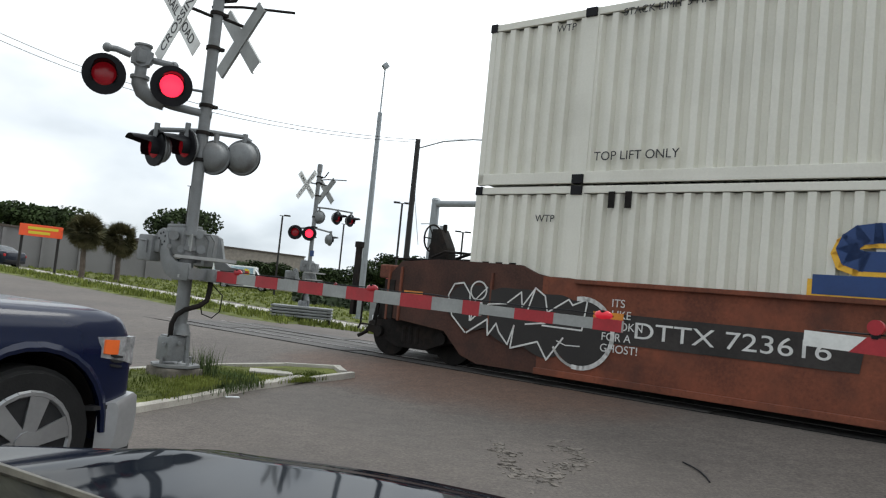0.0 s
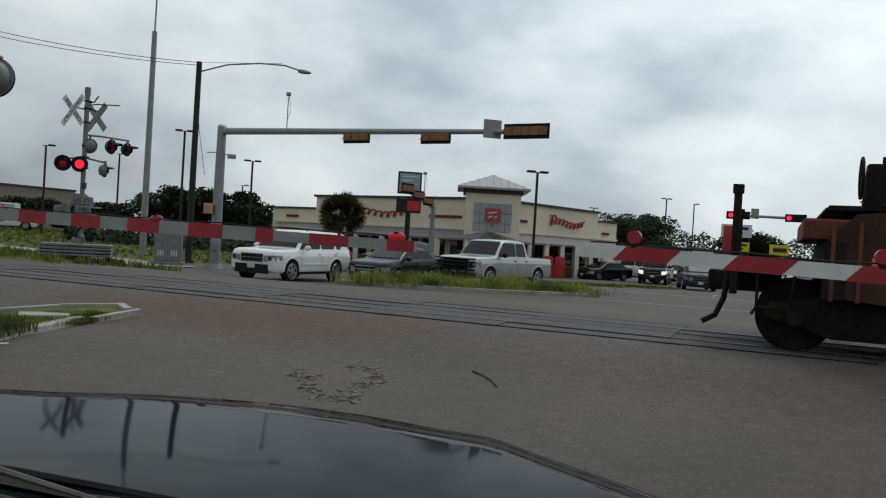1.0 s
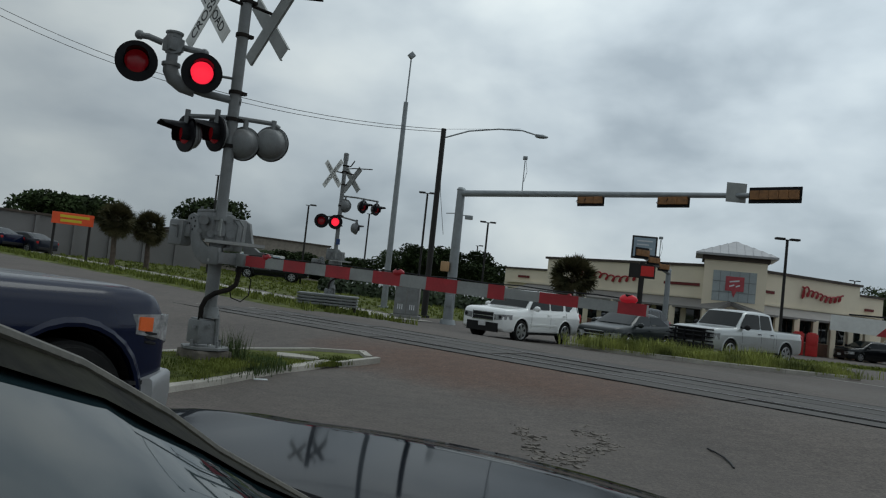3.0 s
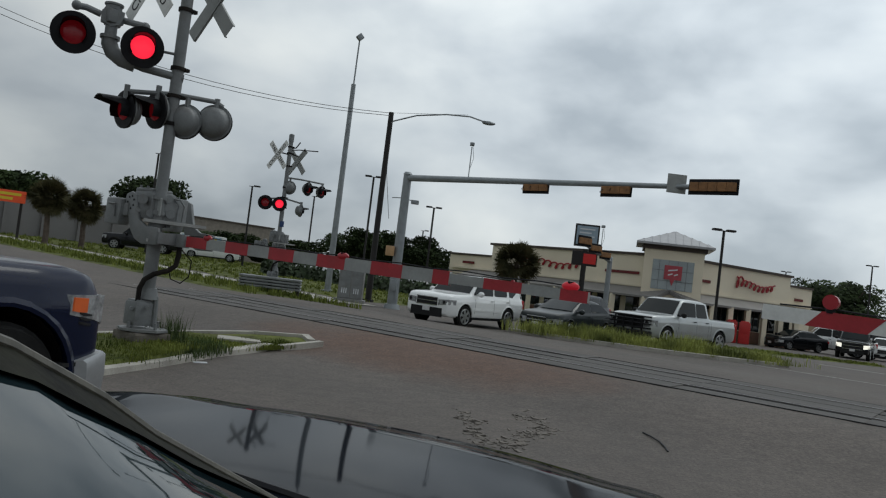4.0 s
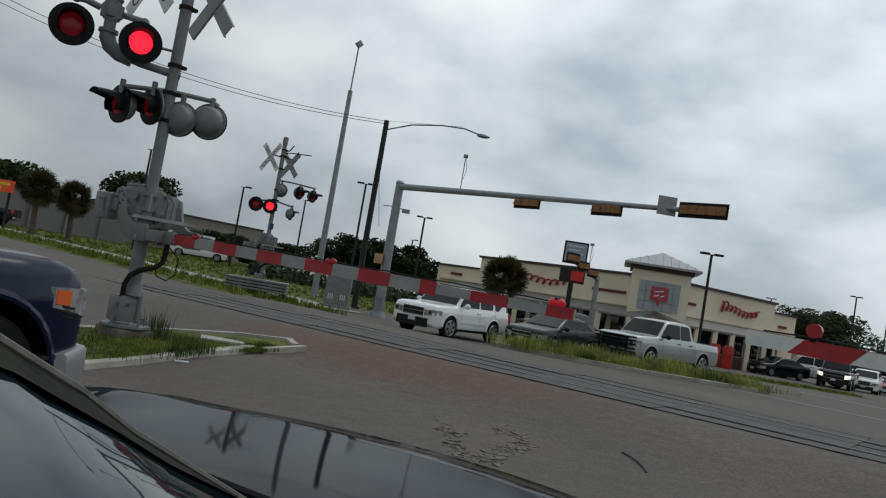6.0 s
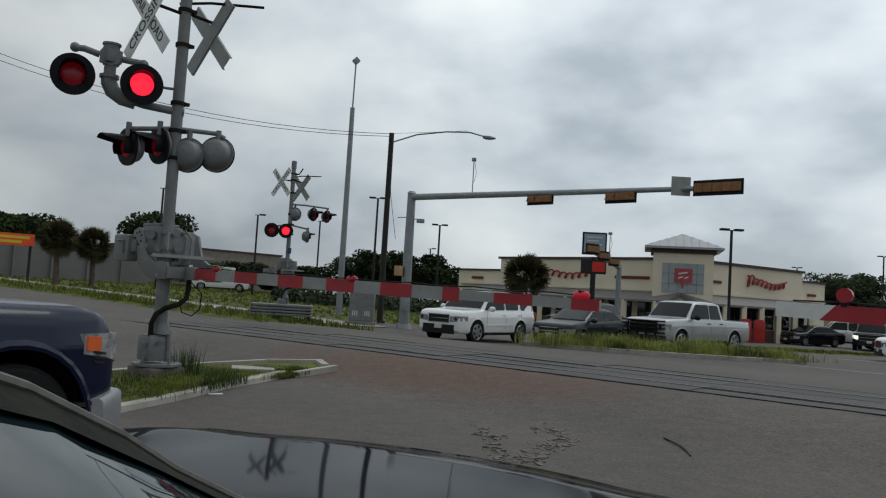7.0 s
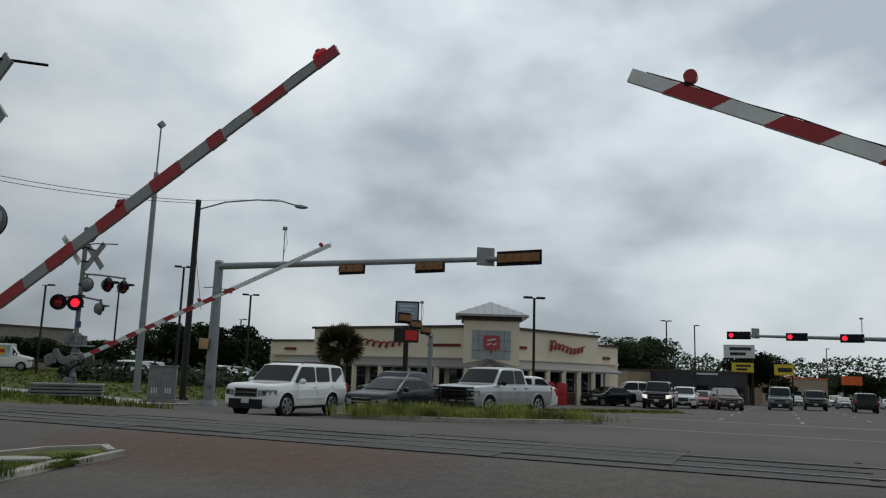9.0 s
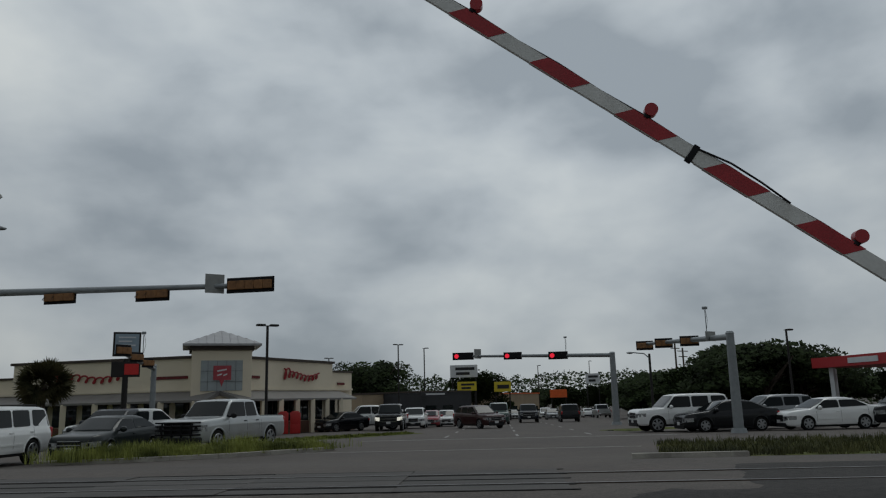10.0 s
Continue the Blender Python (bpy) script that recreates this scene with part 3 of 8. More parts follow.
def gate_arm(name, m, length, sign, label, grey, width0=0.125, width1=0.09, lamps=(0.13, 0.52, 0.97), cw=True):
    """A striped arm with lamps and counterweights; it points along +x (sign 1) or -x, and turns about its base."""
    g = thing(name, m, label, "gate arm", "gate arms")
    joint = 4.36 if grey else length * 0.56
    bm = bmesh.new()
    loft(bm, [[(sign * x, -0.018, -w / 2), (sign * x, 0.018, -w / 2), (sign * x, 0.018, w / 2), (sign * x, -0.018, w / 2)] for x, w in ((0.2, width0), (joint, width0), (joint + 0.01, width1), (length, width1))])
    part("arm_core", bm, GREYREF if grey else WHITEREF, g, "weathered pale arm", False)
    if grey:
        # the outer section slides into the inner one and cuts a stripe short at the joint
        spans = [(0.36 + 0.76 * i, 0.76 + 0.76 * i) for i in range(5)] + [(4.17, joint), (4.74, 5.13), (5.5, length)]
    else:
        first = 0.3 + (length - 0.96) % 0.76
        spans = [(first + 0.76 * i, min(first + 0.38 + 0.76 * i, length)) for i in range(8) if first + 0.76 * i < length - 0.05]
    for x, e in spans:
        w = (width0 if x < joint else width1) + 0.006
        sl = w * 0.9 if not grey else 0.0
        bm = bmesh.new()
        for yy in (-0.021, 0.019):
            pr = [(sign * x, -w / 2), (sign * e, -w / 2), (sign * (e - sl), w / 2), (sign * (x - sl), w / 2)]
            prism(bm, pr, yy, yy + 0.002, "y")
        part("red_stripe", bm, REDREF, g, "red reflective stripe", False)
    for k in lamps:
        bm = bmesh.new()
        cyl(bm, (sign * length * k, 0, width0 / 2 - 0.01), (sign * length * k, 0, width0 / 2 + 0.05), 0.03)
        bs = part("lamp_base", bm, BLACK, g)
        bm = bmesh.new()
        if grey:
            ball(bm, (sign * length * k, 0, width0 / 2 + 0.01), (0.08, 0.035, 0.042), 14)
        else:
            cyl(bm, (sign * length * k, -0.035, width0 / 2 + 0.065), (sign * length * k, 0.035, width0 / 2 + 0.065), 0.05, seg=20)
        part("lamp_lens", bm, RED_TIP if k == max(lamps) and grey else RED_MARK, bs, "red arm lamp")
    bm = bmesh.new()
    tube(bm, [(sign * (0.3 + i * (length - 0.4) / 14), 0.025, width0 / 2 + 0.008 + 0.012 * (i % 2)) for i in range(15)], 0.006, 6)
    part("cable", bm, BLACK, g, "thin black cable along the arm")
    if cw:
        bm = bmesh.new()
        prism(bm, [(sign * x, z) for x, z in PLATE_LINE], -0.3, -0.26, "y", 0.01)
        side = part("arm_bracket", bm, GREYPAINT, g, "grey steel side plate")
        for a in range(7):
            bm = bmesh.new()
            x, z = -sign * (0.5 + 0.07 * math.cos(a * 0.9)), 0.4 + 0.08 * math.sin(a * 0.9)
            cyl(bm, (x, -0.305, z), (x, -0.29, z), 0.014, seg=8)
            part("bolt_hole", bm, BLACK, side)
        bm = bmesh.new()
        prism(bm, [(sign * x, z) for x, z in PLATE_LINE], 0.5, 0.54, "y", 0.01)
        part("arm_bracket", bm, GREYPAINT, g, "grey steel side plate")
        bm = bmesh.new()
        box(bm, (sign * 0.1, -0.14, 0), (0.16, 0.3, 0.14))
        box(bm, (sign * 0.2, 0.0, 0), (0.3, 0.09, 0.16), bev=0.01)
        part("arm_bracket", bm, GREYPAINT, g, "grey steel arm bracket")
        for yy in (-0.28, 0.52):
            bm = bmesh.new()
            box(bm, (-sign * 0.8, yy, 0.27), (0.34, 0.16, 0.34), bev=0.03)
            box(bm, (-sign * 0.6, yy, 0.3), (0.16, 0.08, 0.16), bev=0.02)
            tube(bm, [(-sign * 0.72, yy - 0.09, 0.2), (-sign * 0.72, yy - 0.1, 0.36), (-sign * 0.86, yy - 0.1, 0.36)], 0.012, 6)
            part("counterweight", bm, GREYPAINT, g, "grey counterweight")
    return g


NEAR = Vector((-3.57, 9.55, 0.29))
FARM = Vector((-5.65, 26.4, 0.55))
gate_mast("crossing_signal", NEAR, True, "aluminium-grey railway crossing signal mast with crossed boards and red lamps")
gate_mast("crossing_signal", FARM, False, "far grey crossing signal mast with lit red lamp")
PIV_NEAR = Vector((-3.40, 9.61, 1.48))
PIV_RIGHT = PIV_NEAR + U * 12.74 - Vector((0, 0, 0.2))
PIV_FAR = FARM + Vector((0.1, 0, 0.95))
arm_near = gate_arm("gate_arm", place_gate_frame(PIV_NEAR), 5.75, 1, "red and grey striped gate arm with small red lamps", True)
arm_right = gate_arm("gate_arm", place_gate_frame(PIV_RIGHT), 5.66, -1, "red and white striped gate arm with round red lamps", False, 0.115, 0.105, (0.34, 0.645, 0.925))
arm_far = gate_arm("gate_arm", place_gate_frame(PIV_FAR), 9.7, 1, "far red and white striped gate arm", False, 0.13, 0.1)
bm = bmesh.new()
box(bm, (-3.22, 0, 0), (0.05, 0.05, 0.14), None, 0.006)
part("tape_wrap", bm, BLACK, arm_right, "black tape wrap over a crack", False)
bm = bmesh.new()
tube(bm, [(-3.2, -0.02, 0.05), (-2.95, -0.024, 0.085), (-2.7, -0.024, 0.08), (-2.45, -0.02, 0.06)], 0.008, 6)
part("loose_cable", bm, BLACK, arm_right, "black cable bulging off the arm")
rm = gate_mast("crossing_signal", PIV_RIGHT + Vector((0.05, 0.05, -1.3)), False, "grey crossing signal mast carrying a gate arm beside the road")

# ---------- freight train ----------
# local space: x along the track (0 at the containers' rear end), y across, z above the rail head
train = thing("freight_wagon", Matrix.Translation(plan(-0.02, 0, RAIL_Z + 0.016)) @ track.matrix_world.to_3x3().to_4x4(), "rusty brown well wagon with graffiti and two stacked containers", "freight wagon")


def container(z0, texts):
    L, Wd, Hh = 16.15, 2.59, 2.89
    y0 = -1.30
    bm = bmesh.new()
    # corrugated near side: trapezoid ribs
    xs, prof = 0.12, []
    while xs < L - 0.12:
        for dx, dy in ((0, 0.0), (0.105, 0.0), (0.14, 0.085), (0.245, 0.085)):
            if xs + dx < L - 0.1:
                prof.append((xs + dx, y0 + 0.02 + dy))
        xs += 0.28
    for side in (1, -1):
        lo = [bm.verts.new((x, side * y, z0 + 0.16)) for x, y in prof]
        hi = [bm.verts.new((x, side * y, z0 + Hh - 0.13)) for x, y in prof]
        for i in range(len(prof) - 1):
            bm.faces.new((lo[i], lo[i + 1], hi[i + 1], hi[i]))
    box(bm, (0.03, 0, z0 + Hh / 2), (0.03, Wd - 0.1, Hh - 0.1))
    box(bm, (L - 0.03, 0, z0 + Hh / 2), (0.03, Wd - 0.1, Hh - 0.1))
    box(bm, (L / 2, 0, z0 + Hh - 0.04), (L - 0.05, Wd - 0.06, 0.03))
    body = part("container", bm, CONTAINER, train, "cream-white corrugated freight container", False)
    bm = bmesh.new()
    for s in (-1, 1):
        box(bm, (L / 2, s * 1.255, z0 + 0.1), (L, 0.08, 0.19), bev=0.01)
        box(bm, (L / 2, s * 1.265, z0 + Hh - 0.06), (L, 0.06, 0.12), bev=0.01)
        for x in (0.06, L - 0.06):
            box(bm, (x, s * 1.25, z0 + Hh / 2), (0.12, 0.09, Hh), bev=0.01)
        for x in (2.0, L - 2.0):
            box(bm, (x, s * 1.262, z0 + Hh / 2), (0.26, 0.075, Hh), bev=0.01)
    part("container_frame", bm, CONTAINER, body, "cream-white frame rails and posts", False)
    for x, y, z, w in [(x, -1.29, z, 0.2) for x in (2.0, L - 2.0) for z in (0.07, Hh - 0.07)] + [(x, -1.27, Hh - 0.06, 0.14) for x in (0.06, L - 0.06)]:
        bm = bmesh.new()
        box(bm, (x, y, z0 + z), (w, 0.09, 0.15), bev=0.01)
        part("corner_casting", bm, BLACK, body, "dark corner casting", False)
    bm = bmesh.new()
    for i in range(26):
        box(bm, (0.01, -1.2, z0 + 0.2 + i * 0.1), (0.025, 0.05, 0.03 if i % 3 else 0.06))
    part("door_hinges", bm, BLACK, body, "small dark hinges", False)
    for words, x, z, size in texts:
        text(words, size, Matrix.Translation((x, -1.307, z0 + z)) @ pose(0, 0, 0, 90), LETTER, body, depth=0.001)
    return body


Z1 = 0.30
c1 = container(Z1, [("WTP", 1.45, 2.35, 0.17)])
c2 = container(Z1 + 2.93, [("TOP LIFT ONLY", 2.95, 0.42, 0.2), ("STACK LIMIT 3 HIGH", 3.35, 2.72, 0.17), ("WTP", 1.55, 2.62, 0.17)])
bm = bmesh.new()
for i, x in enumerate((4.75, 4.87, 4.99, 5.11, 5.4, 5.52, 5.64, 5.76, 5.88, 6.0)):
    box(bm, (x, -1.307, Z1 + 2.93 + 2.72), (0.06, 0.003, 0.13))
part("number_bars", bm, LETTER, c2, "row of small dark marks", False)
# coloured emblem on the lower container: a slanted ribbon with a yellow edge
ribbon = [(7.6, 2.52), (6.3, 2.52), (6.1, 2.49), (6.0, 2.41), (5.96, 2.31), (6.0, 2.21), (6.14, 2.16), (6.8, 2.16), (6.93, 2.11), (6.95, 2.02), (6.9, 1.9), (6.75, 1.84), (5.62, 1.84)]
for k, (mt, dx, dz) in enumerate(((YELLOW, -0.06, -0.06), (BLUE, 0.0, 0.0))):
    bm = bmesh.new()
    for (xa, za), (xb, zb_) in zip(ribbon[:-1], ribbon[1:]):
        d = Vector((xb - xa, zb_ - za)).normalized()
        w, e = Vector((-d.y, d.x)) * 0.128, d * 0.05
        a, b = Vector((xa + dx, za + dz)), Vector((xb + dx, zb_ + dz))
        prism(bm, [tuple(a - w - e), tuple(b - w + e), tuple(b + w + e), tuple(a + w - e)], -1.309 - 0.004 * k, -1.306 - 0.004 * k, "y")
    part("emblem", bm, mt, c1, "blue and yellow emblem ribbon", False)
for x in (2.62, 2.9):
    bm = bmesh.new()
    box(bm, (x, -1.306, Z1 + 2.66), (0.11, 0.012, 0.26), None, 0.004)
    part("lift_slot", bm, DULLBLACK, c1, "dark lifting slot", False)

# well car body: side sills, end platform, bogie
bm = bmesh.new()
for s in (-1, 1):
    prism(bm, [(1.6, 0.14), (15.0, 0.14), (15.0, 1.68), (2.3, 1.68), (2.05, 1.7), (1.6, 1.7)], s * 1.42, s * 1.36, "y")
    box(bm, (8.3, s * 1.43, 0.19), (13.4, 0.14, 0.1), bev=0.01)
    box(bm, (8.6, s * 1.43, 1.65), (12.8, 0.12, 0.07), bev=0.01)
box(bm, (-0.7, 0, 1.6), (2.8, 2.66, 0.26), bev=0.03)
hull = part("well_body", bm, RUST, train, "rust-brown steel well body", False)
# shade at the wagon end is mixed into these plates' darker rust
for s in (-1, 1):
    bm = bmesh.new()
    prism(bm, [(-1.8, 0.75), (-1.2, 0.7), (-0.35, 0.62), (0.05, 0.25), (0.4, 0.14), (1.7, 0.14), (1.7, 1.7), (1.45, 1.74), (1.15, 1.86), (-0.6, 1.88), (-1.5, 1.8), (-1.8, 1.5)], s * 1.40, s * 1.32, "y")
    part("shoulder_plate", bm, mat("sooty_shaded_rust_paint", (0.06, 0.025, 0.017), 0.85, 0, 0.45, 1.6, 25, 0.3, dirt=(0.03, 0.018, 0.014), dirt_amt=0.9), train, "sooty rust-brown shoulder plate, darkened for shade at the wagon end", False)
for x in (-1.75, -1.45, 0.6):
    bm = bmesh.new()
    box(bm, (x, -1.41, 1.2), (0.05, 0.05, 1.0), bev=0.008)
    part("side_post", bm, RUST, hull, "welded rusty upright", False)
bm = bmesh.new()
box(bm, (-2.3, 0, 1.14), (1.5, 2.6, 0.14), bev=0.02)
box(bm, (-1.72, 0, 1.3), (0.2, 2.6, 0.5), bev=0.03)
box(bm, (-1.9, 0, 0.75), (1.2, 0.5, 0.35), bev=0.03)
prism(bm, [(-1.85, 0.72), (-1.6, 0.72), (-1.6, 1.45), (-1.85, 1.45)], -1.425, 1.425, "y", 0.01)
part("end_sill", bm, DULLBLACK, train, "dirty black end sill", False)
bm = bmesh.new()
box(bm, (8.5, 0, 0.2), (13, 2.6, 0.1))
part("well_floor", bm, DULLBLACK, train, "dark well floor", False)
bm = bmesh.new()
prism(bm, [(-1.85, 1.43), (1.0, 1.45), (1.0, 1.48), (-1.85, 1.46)], -1.25, 1.25, "y")
for x in (-1.5, -0.9, -0.2):
    box(bm, (x, 0.2, 1.54), (0.5, 0.5, 0.08), bev=0.02)
ball(bm, (-0.1, 0.1, 1.58), (0.38, 0.3, 0.16), 12)
tube(bm, [(-1.2, -0.9, 1.52), (-0.9, -0.9, 1.64), (-0.4, -0.9, 1.62), (0.2, -0.9, 1.55)], 0.025)
tube(bm, [(-1.2, -0.3, 1.52), (-0.7, -0.3, 1.68), (0.1, -0.3, 1.56)], 0.03)
part("end_platform", bm, DULLBLACK, train, "dark end platform with pipes and brake gear").location.z = 0.42
bm = bmesh.new()
for k in range(18):
    a = k * math.tau / 18
    b = (k + 1) * math.tau / 18
    cyl(bm, (-1.42, -0.65 + 0.27 * math.cos(a), 1.92 + 0.27 * math.sin(a)), (-1.42, -0.65 + 0.27 * math.cos(b), 1.92 + 0.27 * math.sin(b)), 0.018, seg=6)
for k in range(6):
    a = k * math.tau / 6
    cyl(bm, (-1.42, -0.65, 1.92), (-1.42, -0.65 + 0.27 * math.cos(a), 1.92 + 0.27 * math.sin(a)), 0.012, seg=6)
part("brake_wheel", bm, DULLBLACK, train, "black spoked hand-brake wheel").location.z = 0.4
bm = bmesh.new()
prism(bm, [(-1.4, 1.48), (-0.9, 1.48), (-0.95, 1.75), (-1.15, 2.1), (-1.36, 2.1)], -0.78, -0.52, "y", 0.02)
cyl(bm, (-1.15, -0.65, 1.5), (-1.15, -0.65, 2.2), 0.04)
part("brake_housing", bm, DULLBLACK, train, "sooty black hand-brake housing").location.z = 0.4
for px, y, top in ((-2.9, -1.15, 2.1), (-2.95, 0.9, 1.9)):
    bm = bmesh.new()
    box(bm, (px, y, (top + 0.7) / 2), (0.1, 0.1, top - 0.7), bev=0.01)
    box(bm, (px, y, top), (0.14, 0.13, 0.12), bev=0.01)
    part("end_post", bm, DULLBLACK, train, "tall black end post", False)
for nm, pts, r in (("step_iron", [(-2.6, -1.2, 1.15), (-2.6, -1.2, 0.55), (-2.66, -1.2, 0.45)], 0.02), ("step_iron", [(-2.58, -1.2, 0.55), (-2.2, -1.2, 0.55), (-2.15, -1.2, 1.1)], 0.02), ("grab_rail", [(-2.9, -1.15, 1.0), (-2.92, 0.9, 1.0)], 0.02), ("air_hose", [(-3.0, -0.3, 1.05), (-3.05, -0.35, 0.6), (-3.15, -0.45, 0.35), (-3.32, -0.5, 0.25)], 0.04)):
    bm = bmesh.new()
    tube(bm, pts, r)
    part(nm, bm, DULLBLACK, train, "black steel rod" if r < 0.03 else "black rubber hose")
bm = bmesh.new()
box(bm, (-2.75, 0.0, 0.85), (0.9, 0.26, 0.28), bev=0.04)
box(bm, (-3.2, 0.06, 0.85), (0.2, 0.3, 0.3), bev=0.04)
part("coupler", bm, DULLBLACK, train, "dark cast coupler")
bm = bmesh.new()
box(bm, (-3.05, 0.1, 1.45), (0.16, 0.3, 0.42), bev=0.03)
part("rear_marker", bm, mat("red_marker_case", (0.42, 0.03, 0.03), 0.5), train, "red end-of-train marker", True)
for bx in (-1.35,):
    bm = bmesh.new()
    for s in (-1, 1):
        prism(bm, [(bx - 1.15, 0.42), (bx - 0.8, 0.36), (bx - 0.35, 0.2), (bx + 0.35, 0.2), (bx + 0.8, 0.36), (bx + 1.15, 0.42), (bx + 1.1, 0.62), (bx + 0.5, 0.72), (bx - 0.5, 0.72), (bx - 1.1, 0.62)], s * 1.12, s * 0.98, "y", 0.02)
        for k in (-0.16, 0.0, 0.16):
            cyl(bm, (bx + k, s * 1.08, 0.3), (bx + k, s * 1.08, 0.6), 0.07, seg=10)
    box(bm, (bx, 0, 0.58), (0.5, 2.2, 0.25))
    bog = part("bogie_frame", bm, DULLBLACK, train, "dark cast bogie side frames")
    for wx in (-0.78, 0.78):
        bm = bmesh.new()
        for s in (-1, 1):
            cyl(bm, (bx + wx, s * 0.68, 0.45), (bx + wx, s * 0.82, 0.45), 0.46, seg=36)
            cyl(bm, (bx + wx, s * 0.66, 0.45), (bx + wx, s * 0.69, 0.45), 0.49, seg=36)
            cyl(bm, (bx + wx, s * 0.8, 0.45), (bx + wx, s * 1.2, 0.45), 0.11, seg=14)
        cyl(bm, (bx + wx, -0.8, 0.45), (bx + wx, 0.8, 0.45), 0.09, seg=12)
        part("wheelset", bm, DULLBLACK, bog, "black wheelset")
for x, z, w in ((-1.1, 1.2, 0.45), (2.8, 1.15, 0.5)):
    bm = bmesh.new()
    box(bm, (x, -1.445, z), (w, 0.006, 0.14))
    part("reflector", bm, ORANGE, train, "orange reflector plate", False)
bm = bmesh.new()
prism(bm, [(2.72, 0.76), (6.2, 0.76), (6.26, 1.2), (2.74, 1.21)], -1.4285, -1.42, "y")
part("number_ground", bm, mat("black_number_ground", (0.03, 0.026, 0.024), 0.8, 0, 0.4, 2, 20, 0.1), train, "faded black ground behind the number", False)
text("DTTX 723616", 0.34, Matrix.Translation((4.55, -1.43, 0.98)) @ pose(0, 0, 0, 90), WHITEPAINT, train, squash=1.33, depth=0.001)
for i, w in enumerate(("ITS", "LIKE", "LOOKN", "FOR A", "GHOST!")):
    text(w, 0.17, Matrix.Translation((2.95 + 0.06 * (i % 3), -1.446, 1.36 - 0.17 * i)) @ pose(0, 0, 0, 90), WHITEPAINT, train, name="graffiti", depth=0.001)
# sprayed outlines: a dark filled ground with white looping strokes
def spray(p, q):
    return (-0.3 + (p - 380) / 505 * 3.2, 1.5 - (q - 180) / 225 * 1.2)


n = 48
for cx, cy, rx, ry in ((470, 255, 88, 72), (600, 270, 110, 88), (700, 285, 110, 95), (800, 300, 82, 98)):
    bm = bmesh.new()
    prism(bm, [spray(cx + rx * math.cos(k * math.tau / n) * (1 + 0.05 * math.sin(7 * k * math.tau / n)), cy + ry * math.sin(k * math.tau / n) * (1 + 0.06 * math.sin(5 * k * math.tau / n))) for k in range(n)], -1.434 - cx * 1e-6, -1.40, "y")
    part("graffiti_ground", bm, mat("black_spray_paint", (0.02, 0.018, 0.017), 0.7), train, "black sprayed graffiti shape", False)


def stroke(bm, pts, r=0.022, y=-1.44):
    pts = [Vector((p, y, q)) for p, q in pts]
    for a, b in zip(pts[:-1], pts[1:]):
        d = (b - a).normalized()
        w = Vector((-d.z, 0, d.x)) * r
        e = d * r * 0.6
        bm.faces.new([bm.verts.new(v) for v in (a - w - e, b - w + e, b + w + e, a + w - e)])


bm = bmesh.new()
for path, wd in (
        (((450, 340), (400, 290), (382, 225), (400, 187), (432, 181), (456, 215), (462, 300)), 0.02),
        (((512, 190), (476, 232), (465, 300), (520, 242), (580, 235)), 0.016),
        (((455, 340), (520, 290), (525, 340), (550, 300), (560, 325), (590, 360), (606, 300), (600, 370), (680, 340), (710, 390), (752, 320)), 0.02),
        (((580, 232), (620, 196), (626, 240), (662, 180), (640, 262), (692, 250), (698, 282), (640, 292)), 0.018),
        (((662, 180), (692, 202), (702, 250), (760, 206), (772, 222), (812, 200), (802, 292), (690, 290)), 0.018),
        (((735, 330), (760, 340), (800, 338)), 0.012)):
    stroke(bm, [spray(*p) for p in path], wd * 0.7)
for cx, cy, rx, ry, a0, a1, wd in ((484, 203, 26, 30, 0, 360, 0.014), (800, 300, 84, 100, -100, 100, 0.034), (800, 300, 84, 100, 100, 150, 0.02)):
    for k in range(20):
        b0, b1 = radians(a0 + (a1 - a0) * k / 20), radians(a0 + (a1 - a0) * (k + 1) / 20)
        stroke(bm, [spray(cx + rx * math.cos(b0), cy + ry * math.sin(b0)), spray(cx + rx * math.cos(b1), cy + ry * math.sin(b1))], wd)
part("graffiti_outline", bm, WHITEPAINT, train, "white sprayed graffiti outlines", False)

# ---------- surroundings ----------
def spot(az, d):
    return (d * math.sin(radians(az)), d * math.cos(radians(az)))


def up(d, el):
    return 1.4 + d * math.tan(radians(el))


def stand(az, d, dz=0.0, turn=0.0):
    x, y = spot(az, d)
    return Matrix.Translation((x, y, ground(x, y) + dz)) @ pose(0, 0, 0, 0, 0, turn)


WALL = mat("cream_stucco", (0.76, 0.68, 0.53), 0.9, 0, 0.06, 0.4, 30, 0.1, dirt=(0.66, 0.58, 0.44), dirt_amt=0.3)
WALLTRIM = mat("dark_brown_coping", (0.06, 0.045, 0.035), 0.7)
AWNING = mat("grey_metal_awning", (0.20, 0.19, 0.18), 0.6, 0.2, 0.12, 1, 30, 0.1)
ROOFTILE = mat("pale_grey_standing_seam", (0.36, 0.36, 0.37), 0.5, 0.3, 0.08, 2, 30, 0.05)
STOREGLASS = glass_mat("dark_store_glass", (0.015, 0.02, 0.022))
TOWERGLASS = mat("pale_tower_glazing", (0.33, 0.37, 0.38), 0.2, 0, 0.1, 1, 10, 0)
REDSIGN = mat("red_sign_letters", (0.30, 0.012, 0.016), 0.5, 0, 0.05, 4, 30, 0)
BRICK = mat("brown_brick_base", (0.20, 0.11, 0.075), 0.9, 0, 0.25, 2, 25, 0.4)
BLANKWALL = mat("grey_concrete_wall", (0.17, 0.165, 0.165), 0.9, 0, 0.12, 0.3, 20, 0.2, dirt=(0.11, 0.105, 0.10), dirt_amt=0.5)
REDBOX = mat("red_kiosk_paint", (0.45, 0.02, 0.02), 0.4, 0, 0.1, 3, 30, 0)
